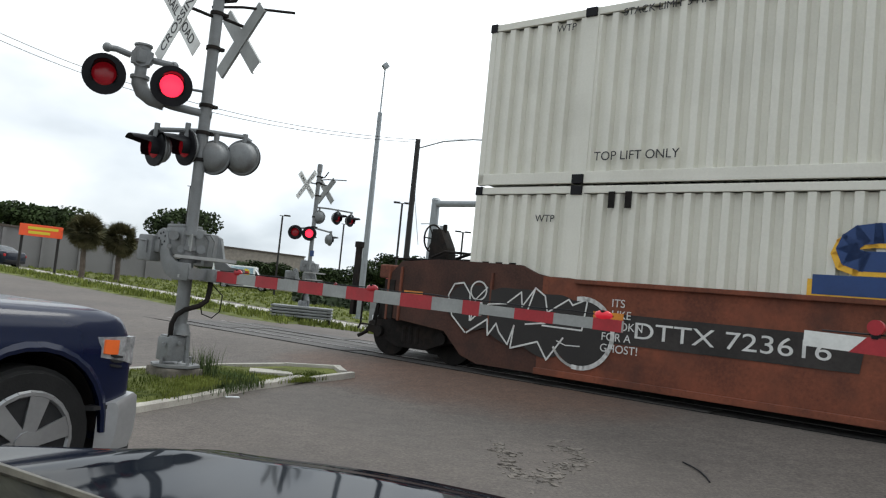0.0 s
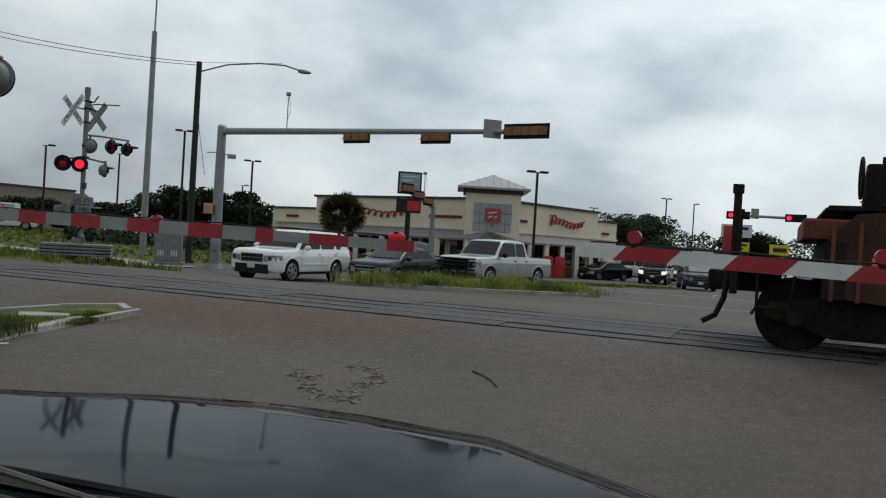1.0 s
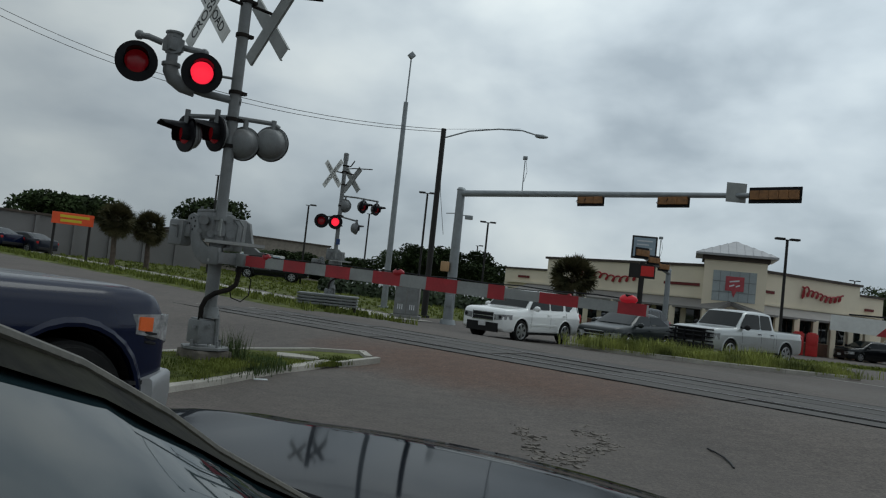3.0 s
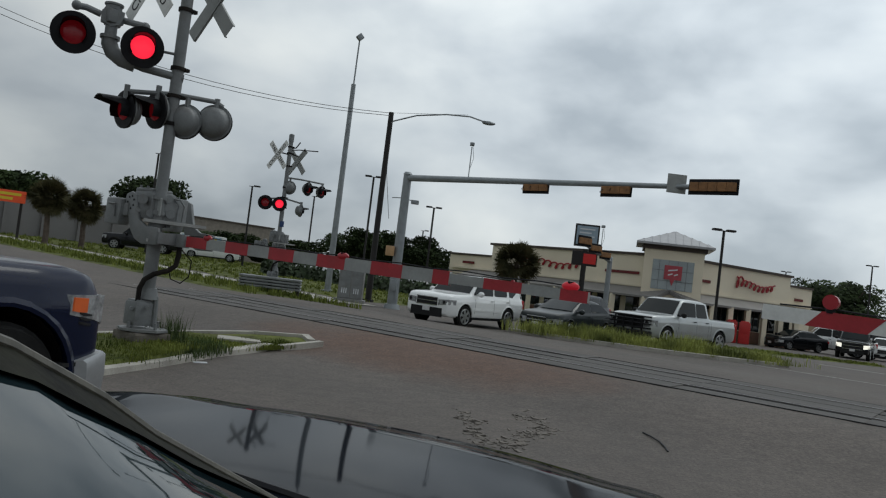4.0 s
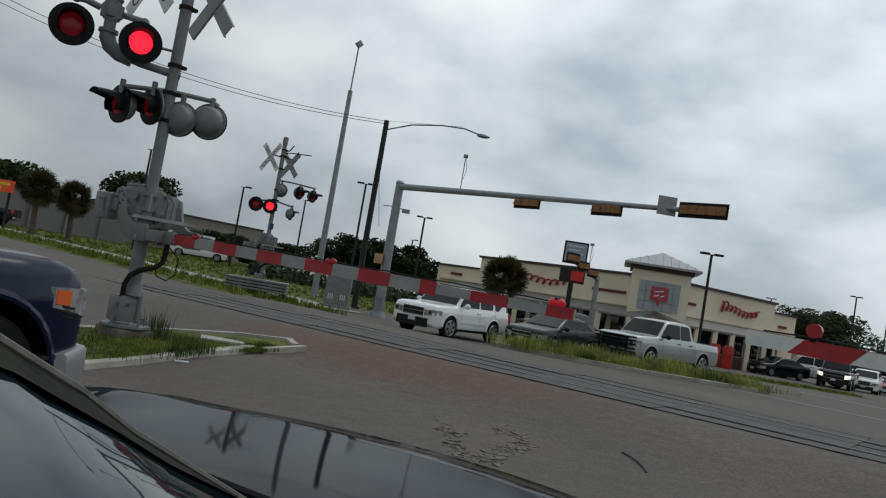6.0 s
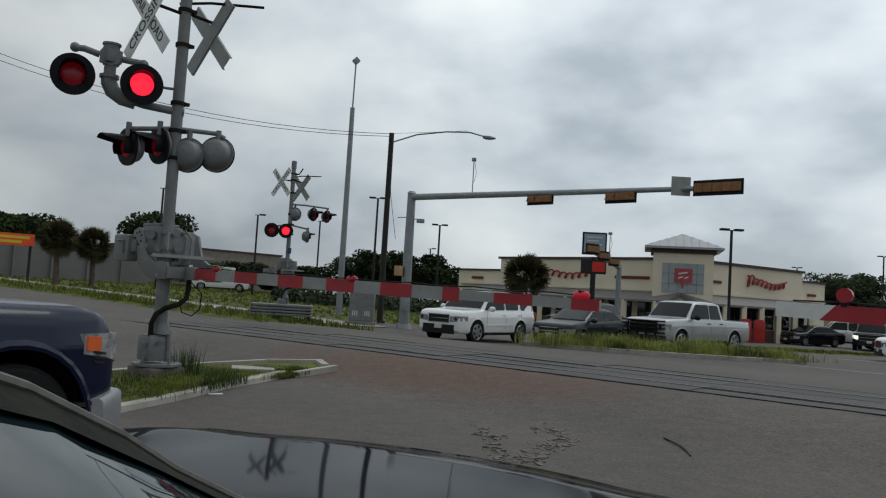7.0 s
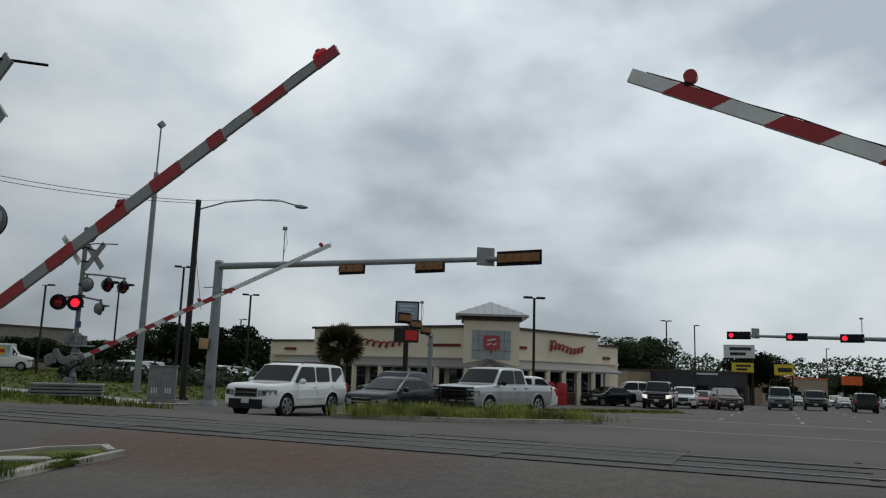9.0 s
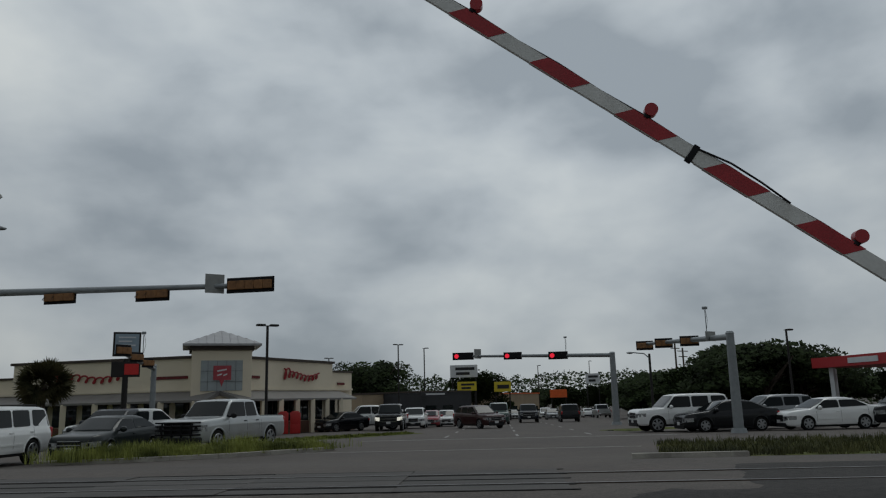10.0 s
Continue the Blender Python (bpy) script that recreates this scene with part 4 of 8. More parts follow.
TAN = mat("tan_plaster", (0.36, 0.28, 0.19), 0.9, 0, 0.12, 0.5, 20, 0.1)
DARKWALL = mat("charcoal_cladding", (0.035, 0.036, 0.04), 0.7, 0, 0.2, 0.5, 20, 0.1)
SIGNWHITE = mat("white_sign_face", (0.66, 0.68, 0.70), 0.5, 0, 0.06, 2, 30, 0)
SIGNYELLOW = mat("yellow_sign_face", (0.70, 0.55, 0.03), 0.5, 0, 0.06, 2, 30, 0)
SIGNORANGE = mat("orange_sign_face", (0.75, 0.13, 0.02), 0.5, 0, 0.1, 2, 30, 0)
SIGNBLUE = mat("blue_sign_face", (0.30, 0.38, 0.45), 0.4, 0, 0.1, 2, 30, 0)
TAIL = mat("amber_brown_signal_back", (0.24, 0.115, 0.04), 0.6, 0, 0.3, 6, 40, 0.1)
BARK = mat("grey_brown_bark", (0.09, 0.07, 0.055), 0.95, 0, 0.3, 5, 30, 0.8)
LEAF = mat("dark_green_leaves", (0.017, 0.028, 0.010), 0.85, 0, 0.45, 0.7, 9, 0.0, tint=(0.034, 0.05, 0.018), rnd=0.15)
PALMLEAF = mat("dusty_palm_fronds", (0.034, 0.042, 0.018), 0.85, 0, 0.4, 1.5, 9, 0.0, tint=(0.08, 0.07, 0.034))
for leafy in (LEAF, PALMLEAF):
    leafy.node_tree.nodes["Principled BSDF"].inputs["Specular IOR Level"].default_value = 0.15
WIRE = mat("black_wire", (0.015, 0.015, 0.016), 0.6)
HEDGE = mat("hedge_leaves", (0.02, 0.034, 0.011), 0.85, 0, 0.4, 2, 12, 0.0)
PAINTLINE = mat("worn_white_road_paint", (0.34, 0.33, 0.32), 0.8, 0, 0.3, 3, 40, 0.2)

# --- kerbed islands ---
def mound(x, y):
    """Soil heaped round the near signal's base."""
    return 0.17 * math.exp(-(((x + 3.57) / 0.75) ** 2 + ((y - 9.55) / 1.0) ** 2))


def island(name, pts, label, soil, h=0.15):
    g = thing(name, Matrix.Identity(4), label, "traffic island", kind="structure")
    n = len(pts)
    c = Vector((sum(p[0] for p in pts) / n, sum(p[1] for p in pts) / n))
    for k in range(n):
        a, b = Vector(pts[k]), Vector(pts[(k + 1) % n])
        segs = max(1, round((b - a).length / 1.5))
        for i in range(segs):
            p, q = a.lerp(b, i / segs), a.lerp(b, (i + 1) / segs)
            d = (q - p).normalized()
            gap = d * 0.006
            w = Vector((-d.y, d.x)) * 0.16
            if w.dot(c - p) < 0:
                w = -w
            bm = bmesh.new()
            ring = []
            for e in (p + gap, q - gap):
                ze = ground(e.x, e.y)
                pr = [(0.0, -0.1), (0.012, h - 0.02), (0.04, h), (0.16, h), (0.16, -0.1)]
                ring.append([(e.x + w.x * f / 0.16, e.y + w.y * f / 0.16, ze + z) for f, z in pr])
            loft(bm, ring)
            part("kerb_stone", bm, CONCRETE, g, smooth=False)
    bm = bmesh.new()
    inner = [Vector(p).lerp(c, 0.14 / max(0.3, (Vector(p) - c).length)) for p in pts]
    rings = []
    for f in (1.0, 0.85, 0.7, 0.55, 0.4, 0.25, 0.12, 0.03):
        row = []
        for k in range(n):
            for i in range(6):
                v = c.lerp(inner[k].lerp(inner[(k + 1) % n], i / 6), f)
                row.append((v.x, v.y, ground(v.x, v.y) + mound(v.x, v.y) * (f < 1) + h - 0.035 + (0.05 * noise.noise(Vector((v.x * 1.7, v.y * 1.7, 3))) + 0.015) * (f < 1)))
        rings.append(row)
    loft(bm, rings)
    part("island_soil", bm, soil, g, "patchy weedy soil")
    return g, c, inner


def tufts(name, label, where, count, hmin, hmax, material, seed, wide=0.02, blades=7):
    """Clumps of grass blades scattered by where(random) -> (x, y, z)."""
    rnd = random.Random(seed)
    vs, fs = [], []
    for _ in range(count):
        x, y, z = where(rnd)
        h0 = rnd.uniform(hmin, hmax)
        for _ in range(blades):
            a, ln = rnd.uniform(0, math.tau), h0 * rnd.uniform(0.6, 1.1)
            lean = rnd.uniform(0.1, 0.6) * ln
            bx, by = x + rnd.gauss(0, 0.06), y + rnd.gauss(0, 0.06)
            w = wide * rnd.uniform(0.6, 1.3)
            ca, sa = math.cos(a), math.sin(a)
            i = len(vs)
            vs += [(bx - sa * w, by + ca * w, z - 0.03), (bx + sa * w, by - ca * w, z - 0.03), (bx + ca * lean * 0.4 + sa * w * 0.7, by + sa * lean * 0.4 - ca * w * 0.7, z + ln * 0.6), (bx + ca * lean * 0.4 - sa * w * 0.7, by + sa * lean * 0.4 + ca * w * 0.7, z + ln * 0.6), (bx + ca * lean, by + sa * lean, z + ln)]
            fs += [(i, i + 1, i + 2, i + 3), (i + 3, i + 2, i + 4)]
    me = bpy.data.meshes.new(name)
    me.from_pydata(vs, [], fs)
    me.materials.append(material)
    return tagged(new(name, me), label, "grass", kind="stuff")


ISL1 = [(-3.3, 7.8), (-3.05, 8.85), (-2.8, 10.3), (-2.35, 11.75), (-1.8, 12.3), (-2.0, 12.75), (-2.95, 12.9), (-4.0, 12.4), (-4.7, 10.9), (-6.0, 7.0), (-4.4, 5.0)]
isl1, c1i, in1 = island("traffic_island", ISL1, "kerbed median island with patchy grass and weeds", GRASS_SOIL, 0.085)
ISL2 = [(2.6, 27.6), (5.0, 26.75), (8.0, 26.1), (11.6, 26.3), (12.6, 27.0), (11.0, 27.9), (5.0, 28.1), (3.0, 28.3)]
isl2, c2i, in2 = island("traffic_island", ISL2, "far kerbed median island overgrown with tall weeds", GRASS_SOIL)


def in_poly(poly):
    c = Vector((sum(p[0] for p in poly) / len(poly), sum(p[1] for p in poly) / len(poly)))

    def f(rnd):
        k = rnd.randrange(len(poly))
        a, b = Vector(poly[k]), Vector(poly[(k + 1) % len(poly)])
        v = c.lerp(a.lerp(b, rnd.random()), math.sqrt(rnd.random()) * (0.8 if c.y < 20 else 0.9))
        return v.x, v.y, ground(v.x, v.y) + mound(v.x, v.y) + (0.065 if v.y < 20 else 0.13)
    return f


def blob(cx, cy, sx, sy, dz=0.0):
    def f(rnd):
        x, y = rnd.gauss(cx, sx), rnd.gauss(cy, sy)
        return x, y, ground(x, y) + dz
    return f


def quad_area(a, b, c, d, dz=0.0):
    def f(rnd):
        u, v = rnd.random(), rnd.random()
        p = Vector((*a, 0)).lerp(Vector((*b, 0)), u).lerp(Vector((*d, 0)).lerp(Vector((*c, 0)), u), v)
        return p.x, p.y, ground(p.x, p.y) + dz
    return f


tufts("island_grass", "short green weeds on the near island", in_poly(ISL1), 2600, 0.015, 0.05, GRASS, 3, 0.006)
tufts("weed_clump", "tall weeds round the signal base", blob(-3.15, 10.1, 0.17, 0.38, 0.09), 420, 0.03, 0.15, mat("dark_weeds", (0.055, 0.085, 0.02), 0.85, 0, 0.4, 1.5, 15, 0), 4, 0.005)
tufts("weed_clump", "thin tall weeds beside the signal base", blob(-3.3, 9.75, 0.1, 0.12, 0.2), 30, 0.25, 0.46, mat("dark_weeds", (0.04, 0.065, 0.016)), 14, 0.004)
tufts("island_weeds", "tall yellow-green weeds on the far island", in_poly(ISL2), 2600, 0.08, 0.4, mat("tall_weeds", (0.15, 0.19, 0.035), 0.8, 0, 0.5, 1.0, 12, 0, tint=(0.26, 0.28, 0.07)), 5, 0.011)
tufts("island_weeds", "taller seeding weeds on the far island", blob(5.6, 27.2, 1.3, 0.3, 0.12), 420, 0.3, 0.62, mat("tall_weeds", (0.15, 0.19, 0.035)), 15, 0.011)

tufts("island_weeds", "seeding weed clump on the far island", blob(8.9, 26.9, 0.5, 0.3, 0.12), 200, 0.3, 0.66, mat("tall_weeds", (0.15, 0.19, 0.035)), 16, 0.011)
tufts("island_weeds", "low weed clump at the island tip", blob(11.4, 26.8, 0.6, 0.25, 0.1), 200, 0.15, 0.42, mat("tall_weeds", (0.15, 0.19, 0.035)), 17, 0.011)


def P2(l, s):
    v = plan(l, s)
    return (v.x, v.y)


# verges
VERGES = [
    ("grass_verge", [P2(-95, 2.2), P2(-9.8, 2.2), P2(-9.6, 8.3), P2(-95, 9.5)], "weedy grass verge beside the railway"),
    ("grass_verge", [P2(-100, -9.0), P2(-21, -3.2), P2(-19, -1.9), P2(-100, -1.9)], "grass verge on the near side of the railway"),
    ("grass_verge", [P2(-120, 13.0), P2(-14.5, 13.0), P2(-15.0, 60), P2(-140, 70)], "broad grassy lot in front of the far wall"),
    ("grass_verge", [P2(11.6, 4.3), P2(70, 3.4), P2(70, 19.0), P2(13.6, 17.0)], "overgrown grass strip beside the railway"),
    ("grass_verge", [(14.6, 35.6), (24.5, 40.5), (24.0, 42.5), (13.6, 38.2)], "grass strip along the store frontage"),
    ("grass_verge", [(30.5, 29.5), (37, 30.5), (37, 33.5), (31.5, 33)], "small grassy corner by the far signal pole"),
]
for nm, q, lb in VERGES:
    sheet(nm, q, GRASS_SOIL, 0.03, lb, 60, 16, 0.02, edge=0.4, category="grass")
sheet("side_lane", [P2(-95, 9.3), P2(-13.5, 8.6), P2(-13.5, 12.8), P2(-95, 13.3)], CONCRETE, 0.03, "pale concrete lane behind the railway", 80, 8, category="road")
sheet("ballast_strip", [P2(11.0, -2.3), P2(90, -2.6), P2(90, 2.6), P2(11.8, 2.2)], BALLAST, 0.006, "dark oily ballast between the rails beside the road", 120, 12, 0.004, edge=0.35, category="ballast")
bm = bmesh.new()
loft(bm, [[gz(P2(l, 4.15 + 0.02 * (l - 11))) + Vector((0, 0, z)) + N * q for q, z in ((0, -0.05), (0.01, 0.1), (0.16, 0.1), (0.16, -0.05))] for l in (10.9, 11.6, 12.4, 13.2)])
tagged(part("kerb", bm, CONCRETE, None, "", False), "worn concrete kerb before the grass strip", "kerb", kind="structure")
sheet("dirt_patch", [P2(10.6, -6.0), P2(40, -9.0), P2(40, -1.4), P2(9.6, -1.5)], BALLAST, 0.02, "dark broken ballast at the road edge", 40, 14, 0.01, edge=0.5, category="dirt")
for q in ([P2(-4, 15.2), P2(13, 15.2), P2(13, 15.35), P2(-4, 15.35)], [P2(2, 23.0), P2(16, 23.0), P2(16, 23.35), P2(2, 23.35)]):
    sheet("road_marking", q, PAINTLINE, 0.008, "worn white painted line on the road", 12, 1, category="road marking")
for l in (5.5, 9.0, 12.5):
    for k in range(7):
        s0 = 26 + k * 9
        sheet("road_marking", [P2(l, s0), P2(l + 0.13, s0), P2(l + 0.13, s0 + 3), P2(l, s0 + 3)], PAINTLINE, 0.008, "worn white painted lane dash", 2, 4, category="road marking")
tufts("verge_grass", "ragged grass along the railway", quad_area(P2(-60, 2.6), P2(-9.8, 2.6), P2(-9.6, 8.0), P2(-60, 9.0)), 2600, 0.08, 0.3, GRASS, 6, 0.02)
tufts("verge_grass", "ragged grass on the broad lot", quad_area(P2(-90, 13.4), P2(-15, 13.4), P2(-16, 40), P2(-100, 45)), 6500, 0.06, 0.24, GRASS, 7, 0.03)
tufts("verge_grass", "tall grass strip beside the railway", quad_area(P2(11.7, 4.5), P2(45, 3.6), P2(45, 18.4), P2(13.8, 16.6)), 9000, 0.05, 0.32, mat("tall_dull_grass", (0.05, 0.06, 0.02), 0.9, 0, 0.5, 0.6, 12, 0, tint=(0.085, 0.085, 0.03)), 8, 0.014)
tufts("verge_grass", "grass strip along the store frontage", quad_area((14.6, 35.8), (24.3, 40.7), (23.8, 42.3), (13.8, 38)), 500, 0.08, 0.2, GRASS, 9, 0.03)

# road details
bm = bmesh.new()
rnd = random.Random(11)
for _ in range(300):
    # crumbs along a ragged loop that is open towards the track
    a = rnd.uniform(-3.6, 0.9)
    r = 1 + rnd.gauss(0, 0.16) + 0.22 * math.sin(3 * a + 1)
    x, y = 0.8 + 0.4 * r * math.cos(a), 7.95 + 0.95 * r * math.sin(a)
    k = rnd.choice((0.5, 0.6, 0.8, 1.3))
    box(bm, (0, 0, 0), (k * rnd.uniform(0.02, 0.07), k * rnd.uniform(0.02, 0.07), k * rnd.uniform(0.006, 0.012)), Matrix.Translation((x, y, ground(x, y) + 0.003)) @ pose(0, 0, 0, rnd.uniform(-12, 12), rnd.uniform(-12, 12), rnd.uniform(0, 180)))
tagged(part("broken_asphalt", bm, mat("crumbled_asphalt", (0.13, 0.115, 0.1), 0.95, 0, 0.3, 5, 60, 0.5), None, "", False), "ring of crumbled asphalt on the road", "debris", kind="stuff")
bm = bmesh.new()
tube(bm, [gz((2.36 + 0.07 * math.sin(i * 0.62), 8.24 - 0.19 * i), 0.012 + 0.008 * math.sin(i)) for i in range(5)], 0.009, 6)
tagged(part("bent_stick", bm, BLACK), "thin dark bent strip lying on the road", "debris")
bm = bmesh.new()
box(bm, (0, 0, 0.006), (0.17, 0.07, 0.012), bev=0.004)
lit = tagged(part("paper_litter", bm, SIGNWHITE), "flattened pale litter by the kerb", "litter")
lit.matrix_world = Matrix.Translation(gz(spot(-16.4, 10.0))) @ pose(0, 0, 0, 0, 0, 30)
bm = bmesh.new()
box(bm, (0, 0, 0.03), (0.65, 0.45, 0.06), bev=0.01)
sl = tagged(part("concrete_slab", bm, CONCRETE), "small flat concrete cover in the island", "cover slab")
sl.matrix_world = Matrix.Translation(gz((-2.95, 11.9), 0.045)) @ pose(0, 0, 0, 0, 0, 15)

# --- poles and wires ---
def pole(name, az, d, top, r0, r1, material, label, category="pole", lean=(0, 0)):
    m = stand(az, d)
    g = thing(name, m, label, category)
    h = top - m.translation.z
    bm = bmesh.new()
    cyl(bm, (0, 0, -0.1), (lean[0], lean[1], h), r0, r1, 12)
    cyl(bm, (0, 0, -0.05), (0, 0, 0.1), r0 * 1.8, seg=10)
    part("shaft", bm, material, g)
    return g, h


g, h = pole("camera_pole", -8.1, 40, up(40, 13.35), 0.17, 0.12, GALV, "tall slender grey steel pole with a camera on top")
bm = bmesh.new()
cyl(bm, (0, 0, h), (0.02, 0, h + 2.3), 0.04, seg=8)
box(bm, (0, 0, 0), (0.3, 0.26, 0.3), Matrix.Translation((0.03, 0, h + 2.5)) @ pose(0, 0, 0, 0, 45, 20), 0.02)
part("camera_mast", bm, GALV, g, "thin mast with a small square camera")
g, h = pole("utility_pole", -5.05, 36, up(36, 11.75), 0.15, 0.12, DARKPOLE, "dark wooden utility pole with a street light arm")
bm = bmesh.new()
pts = [(0, 0, h - 0.45), (1.2, 0, h + 0.0), (2.6, 0, h + 0.22), (3.7, 0, h + 0.25), (4.35, 0, h + 0.1)]
tube(bm, pts, 0.035, 8)
part("light_arm", bm, GALV, g, "curved steel light arm")
bm = bmesh.new()
ball(bm, (4.62, 0, h + 0.04), (0.32, 0.13, 0.09), 14)
box(bm, (4.5, 0, h + 0.09), (0.4, 0.2, 0.08), bev=0.03)
part("luminaire", bm, GALV, g, "grey street light head")
bm = bmesh.new()
cyl(bm, (0, 0, h - 0.02), (3.6, 0, h + 0.32), 0.008, seg=6)
tube(bm, [(0, 0, h - 1.2), (0.15, 0, h - 3.0), (0.5, -0.1, h - 5.0)], 0.012, 6)
part("stay_wire", bm, WIRE, g, "thin stay wire")
ptop = Vector((*spot(-5.05, 36), up(36, 11.7)))
for k in range(2):
    far = Vector((*spot(-37, 42), up(42, 14.9 - 0.3 * k)))
    bm = bmesh.new()
    tube(bm, [ptop.lerp(far, i / 16) - Vector((0, 0, 3.0 * 4 * (i / 16) * (1 - i / 16) * 0.4 + 0.12 * k)) for i in range(21)], 0.014, 5)
    tagged(part("overhead_wire", bm, WIRE), "thin black overhead wire", "wire")


def signal_head(parent, c, ang, n, w, hgt, lit=False, back=True):
    """Horizontal signal head of n sections with a black backplate."""
    q = Matrix.Translation(c) @ pose(0, 0, 0, 0, 0, ang)
    bm = bmesh.new()
    box(bm, (0, 0, 0), (w, 0.03, hgt), q, 0.012)
    hd = part("signal_head", bm, BLACK, parent, "black signal backplate", False)
    for k in range(n):
        x = (k - (n - 1) / 2) * w * 0.92 / n
        bm = bmesh.new()
        box(bm, (x, -0.06, 0), (w * 0.9 / n, 0.1, hgt * 0.56), q, 0.015)
        part("signal_section", bm, (BLACK if lit else TAIL), hd, "black lamp section" if lit else "amber-brown housing seen from behind", False)
        if lit:
            bm = bmesh.new()
            cyl(bm, q @ Vector((x, -0.115, 0)), q @ Vector((x, -0.125, 0)), hgt * 0.3, seg=16)
            part("signal_lens", bm, RED_ON if k == 0 else BLACK, hd, "lit red lens" if k == 0 else "dark lens")
    return hd


def mast_arm(name, base, top_z, end, heads, label, r=0.14, sign=None, sensor=None, lit=False, ang=None):
    """A traffic signal pole with a long horizontal arm; heads at fractions of the arm."""
    g = thing(name, Matrix.Translation(base), label, "traffic signal", "traffic signals")
    e = Vector(end) - Vector(base)
    tz = top_z - base[2]
    bm = bmesh.new()
    cyl(bm, (0, 0, -0.1), (0, 0, tz + 0.15), r * 1.35, r * 1.05, 14)
    cyl(bm, (0, 0, tz + 0.15), (0, 0, tz + 0.25), r * 1.2, r * 0.8, 14)
    cyl(bm, (0, 0, -0.05), (0, 0, 0.2), r * 2.2, r * 1.8, 12)
    part("pole", bm, GALV, g, "tapered grey steel pole")
    a0 = Vector((0, 0, tz))
    bm = bmesh.new()
    cyl(bm, a0, e, r * 0.85, r * 0.45, 12)
    part("arm", bm, GALV, g, "long grey steel arm")
    head_ang = math.degrees(math.atan2(e.y, e.x)) if ang is None else ang
    for f, n, w, hh, dz in heads:
        p = a0.lerp(e, f) + Vector((0, 0, dz))
        if dz > -0.12:
            p = p + pose(0, 0, 0, 0, 0, head_ang).to_3x3() @ Vector((0, -0.24, 0))
        signal_head(g, p, head_ang, n, w, hh, lit)
        if dz < -0.1:
            bm = bmesh.new()
            q = a0.lerp(e, f - 0.025)
            tube(bm, [q, q + Vector((-0.25, 0, -0.3)), q + Vector((-0.05, 0, -0.42)), p + Vector((-0.2, 0, 0.05))], 0.012, 6)
            part("signal_cable", bm, WIRE, g, "looped black cable")
    if sign:
        p = a0.lerp(e, sign[0]) + Vector((0, -0.08, sign[1]))
        bm = bmesh.new()
        box(bm, p, (sign[2], 0.02, sign[3]), None, 0.004)
        part("road_sign", bm, GREYREF, g, "bare grey back of a sign", False)
    if sensor:
        p = a0.lerp(e, sensor)
        bm = bmesh.new()
        cyl(bm, p, p + Vector((0, 0, 1.35)), 0.02, seg=8)
        box(bm, p + Vector((0, 0, 1.45)), (0.18, 0.2, 0.13), None, 0.02)
        tube(bm, [p + Vector((0.03, 0, 1.4)), p + Vector((0.12, 0, 0.9)), p + Vector((0.03, 0, 0.5))], 0.01, 5)
        part("sensor", bm, GALV, g, "small traffic camera on a rod")
    return g


MB = Vector((*spot(-3.25, 33), ground(*spot(-3.25, 33))))
ME = Vector((*spot(20.5, 25.0), up(25.0, 8.75)))
ma = mast_arm("traffic_signal", MB, up(33, 7.15), ME, [(0.475, 3, 1.18, 0.44, -0.22), (0.71, 3, 1.2, 0.46, -0.2), (0.955, 5, 1.6, 0.5, -0.02)], "grey mast arm with three signal heads seen from behind", 0.17, (0.86, 0.08, 0.62, 0.62), 0.24)
bm = bmesh.new()
box(bm, (-0.35, -0.2, 2.45), (0.36, 0.3, 0.42), None, 0.03)
part("walk_signal", bm, mat("tan_signal_case", (0.45, 0.28, 0.14), 0.6), ma, "tan pedestrian signal case")
bm = bmesh.new()
box(bm, (0.45, -0.1, 4.65), (0.34, 0.16, 0.18), None, 0.03)
cyl(bm, (0, 0, 4.75), (0.45, -0.1, 4.7), 0.02)
part("floodlight", bm, GALV, ma, "small grey lamp box on a bracket")
bm = bmesh.new()
box(bm, (-0.02, -0.22, 1.0), (0.28, 0.16, 0.5), None, 0.02)
part("control_box", bm, GALV, ma, "small grey control box")
bm = bmesh.new()
tube(bm, [(-0.55, 0, 4.75), (0, 0, 4.8)], 0.02)
part("antenna_rod", bm, GALV, ma, "short grey rod")

FB = Vector((*spot(45.0, 62), ground(*spot(45.0, 62))))
mast_arm("traffic_signal", FB, up(62, 3.0), (*spot(33.7, 66), up(66, 3.25)), [(0.33, 3, 1.55, 0.62, 0.0), (0.62, 3, 1.5, 0.6, 0.0), (0.955, 3, 1.8, 0.62, 0.0)], "far grey mast arm with lit red signals", 0.2, (0.86, 0.2, 0.7, 0.8), 0.28, True, -40)
RB = Vector((*spot(53.2, 37), ground(*spot(53.2, 37))))
mast_arm("traffic_signal", RB, up(37, 3.95), (*spot(47.2, 44), up(44, 3.7)), [(0.42, 3, 0.9, 0.5, -0.05), (0.72, 3, 0.9, 0.5, -0.05), (0.97, 3, 0.9, 0.5, -0.1)], "grey mast arm with amber-backed signals over the far road", 0.17, (0.2, 0.1, 0.7, 0.45), 0.22, False, -42)
SB = Vector((*spot(12.35, 42), ground(*spot(12.35, 42))))
mast_arm("traffic_signal", SB, up(42, 2.75), (*spot(10.0, 36), up(36, 4.0)), [(0.3, 3, 0.7, 0.45, 0.05), (0.62, 3, 0.75, 0.45, 0.05), (0.95, 3, 0.8, 0.5, 0.05)], "small mast arm with signals in front of the store", 0.12, None, 0.35, False, 30)


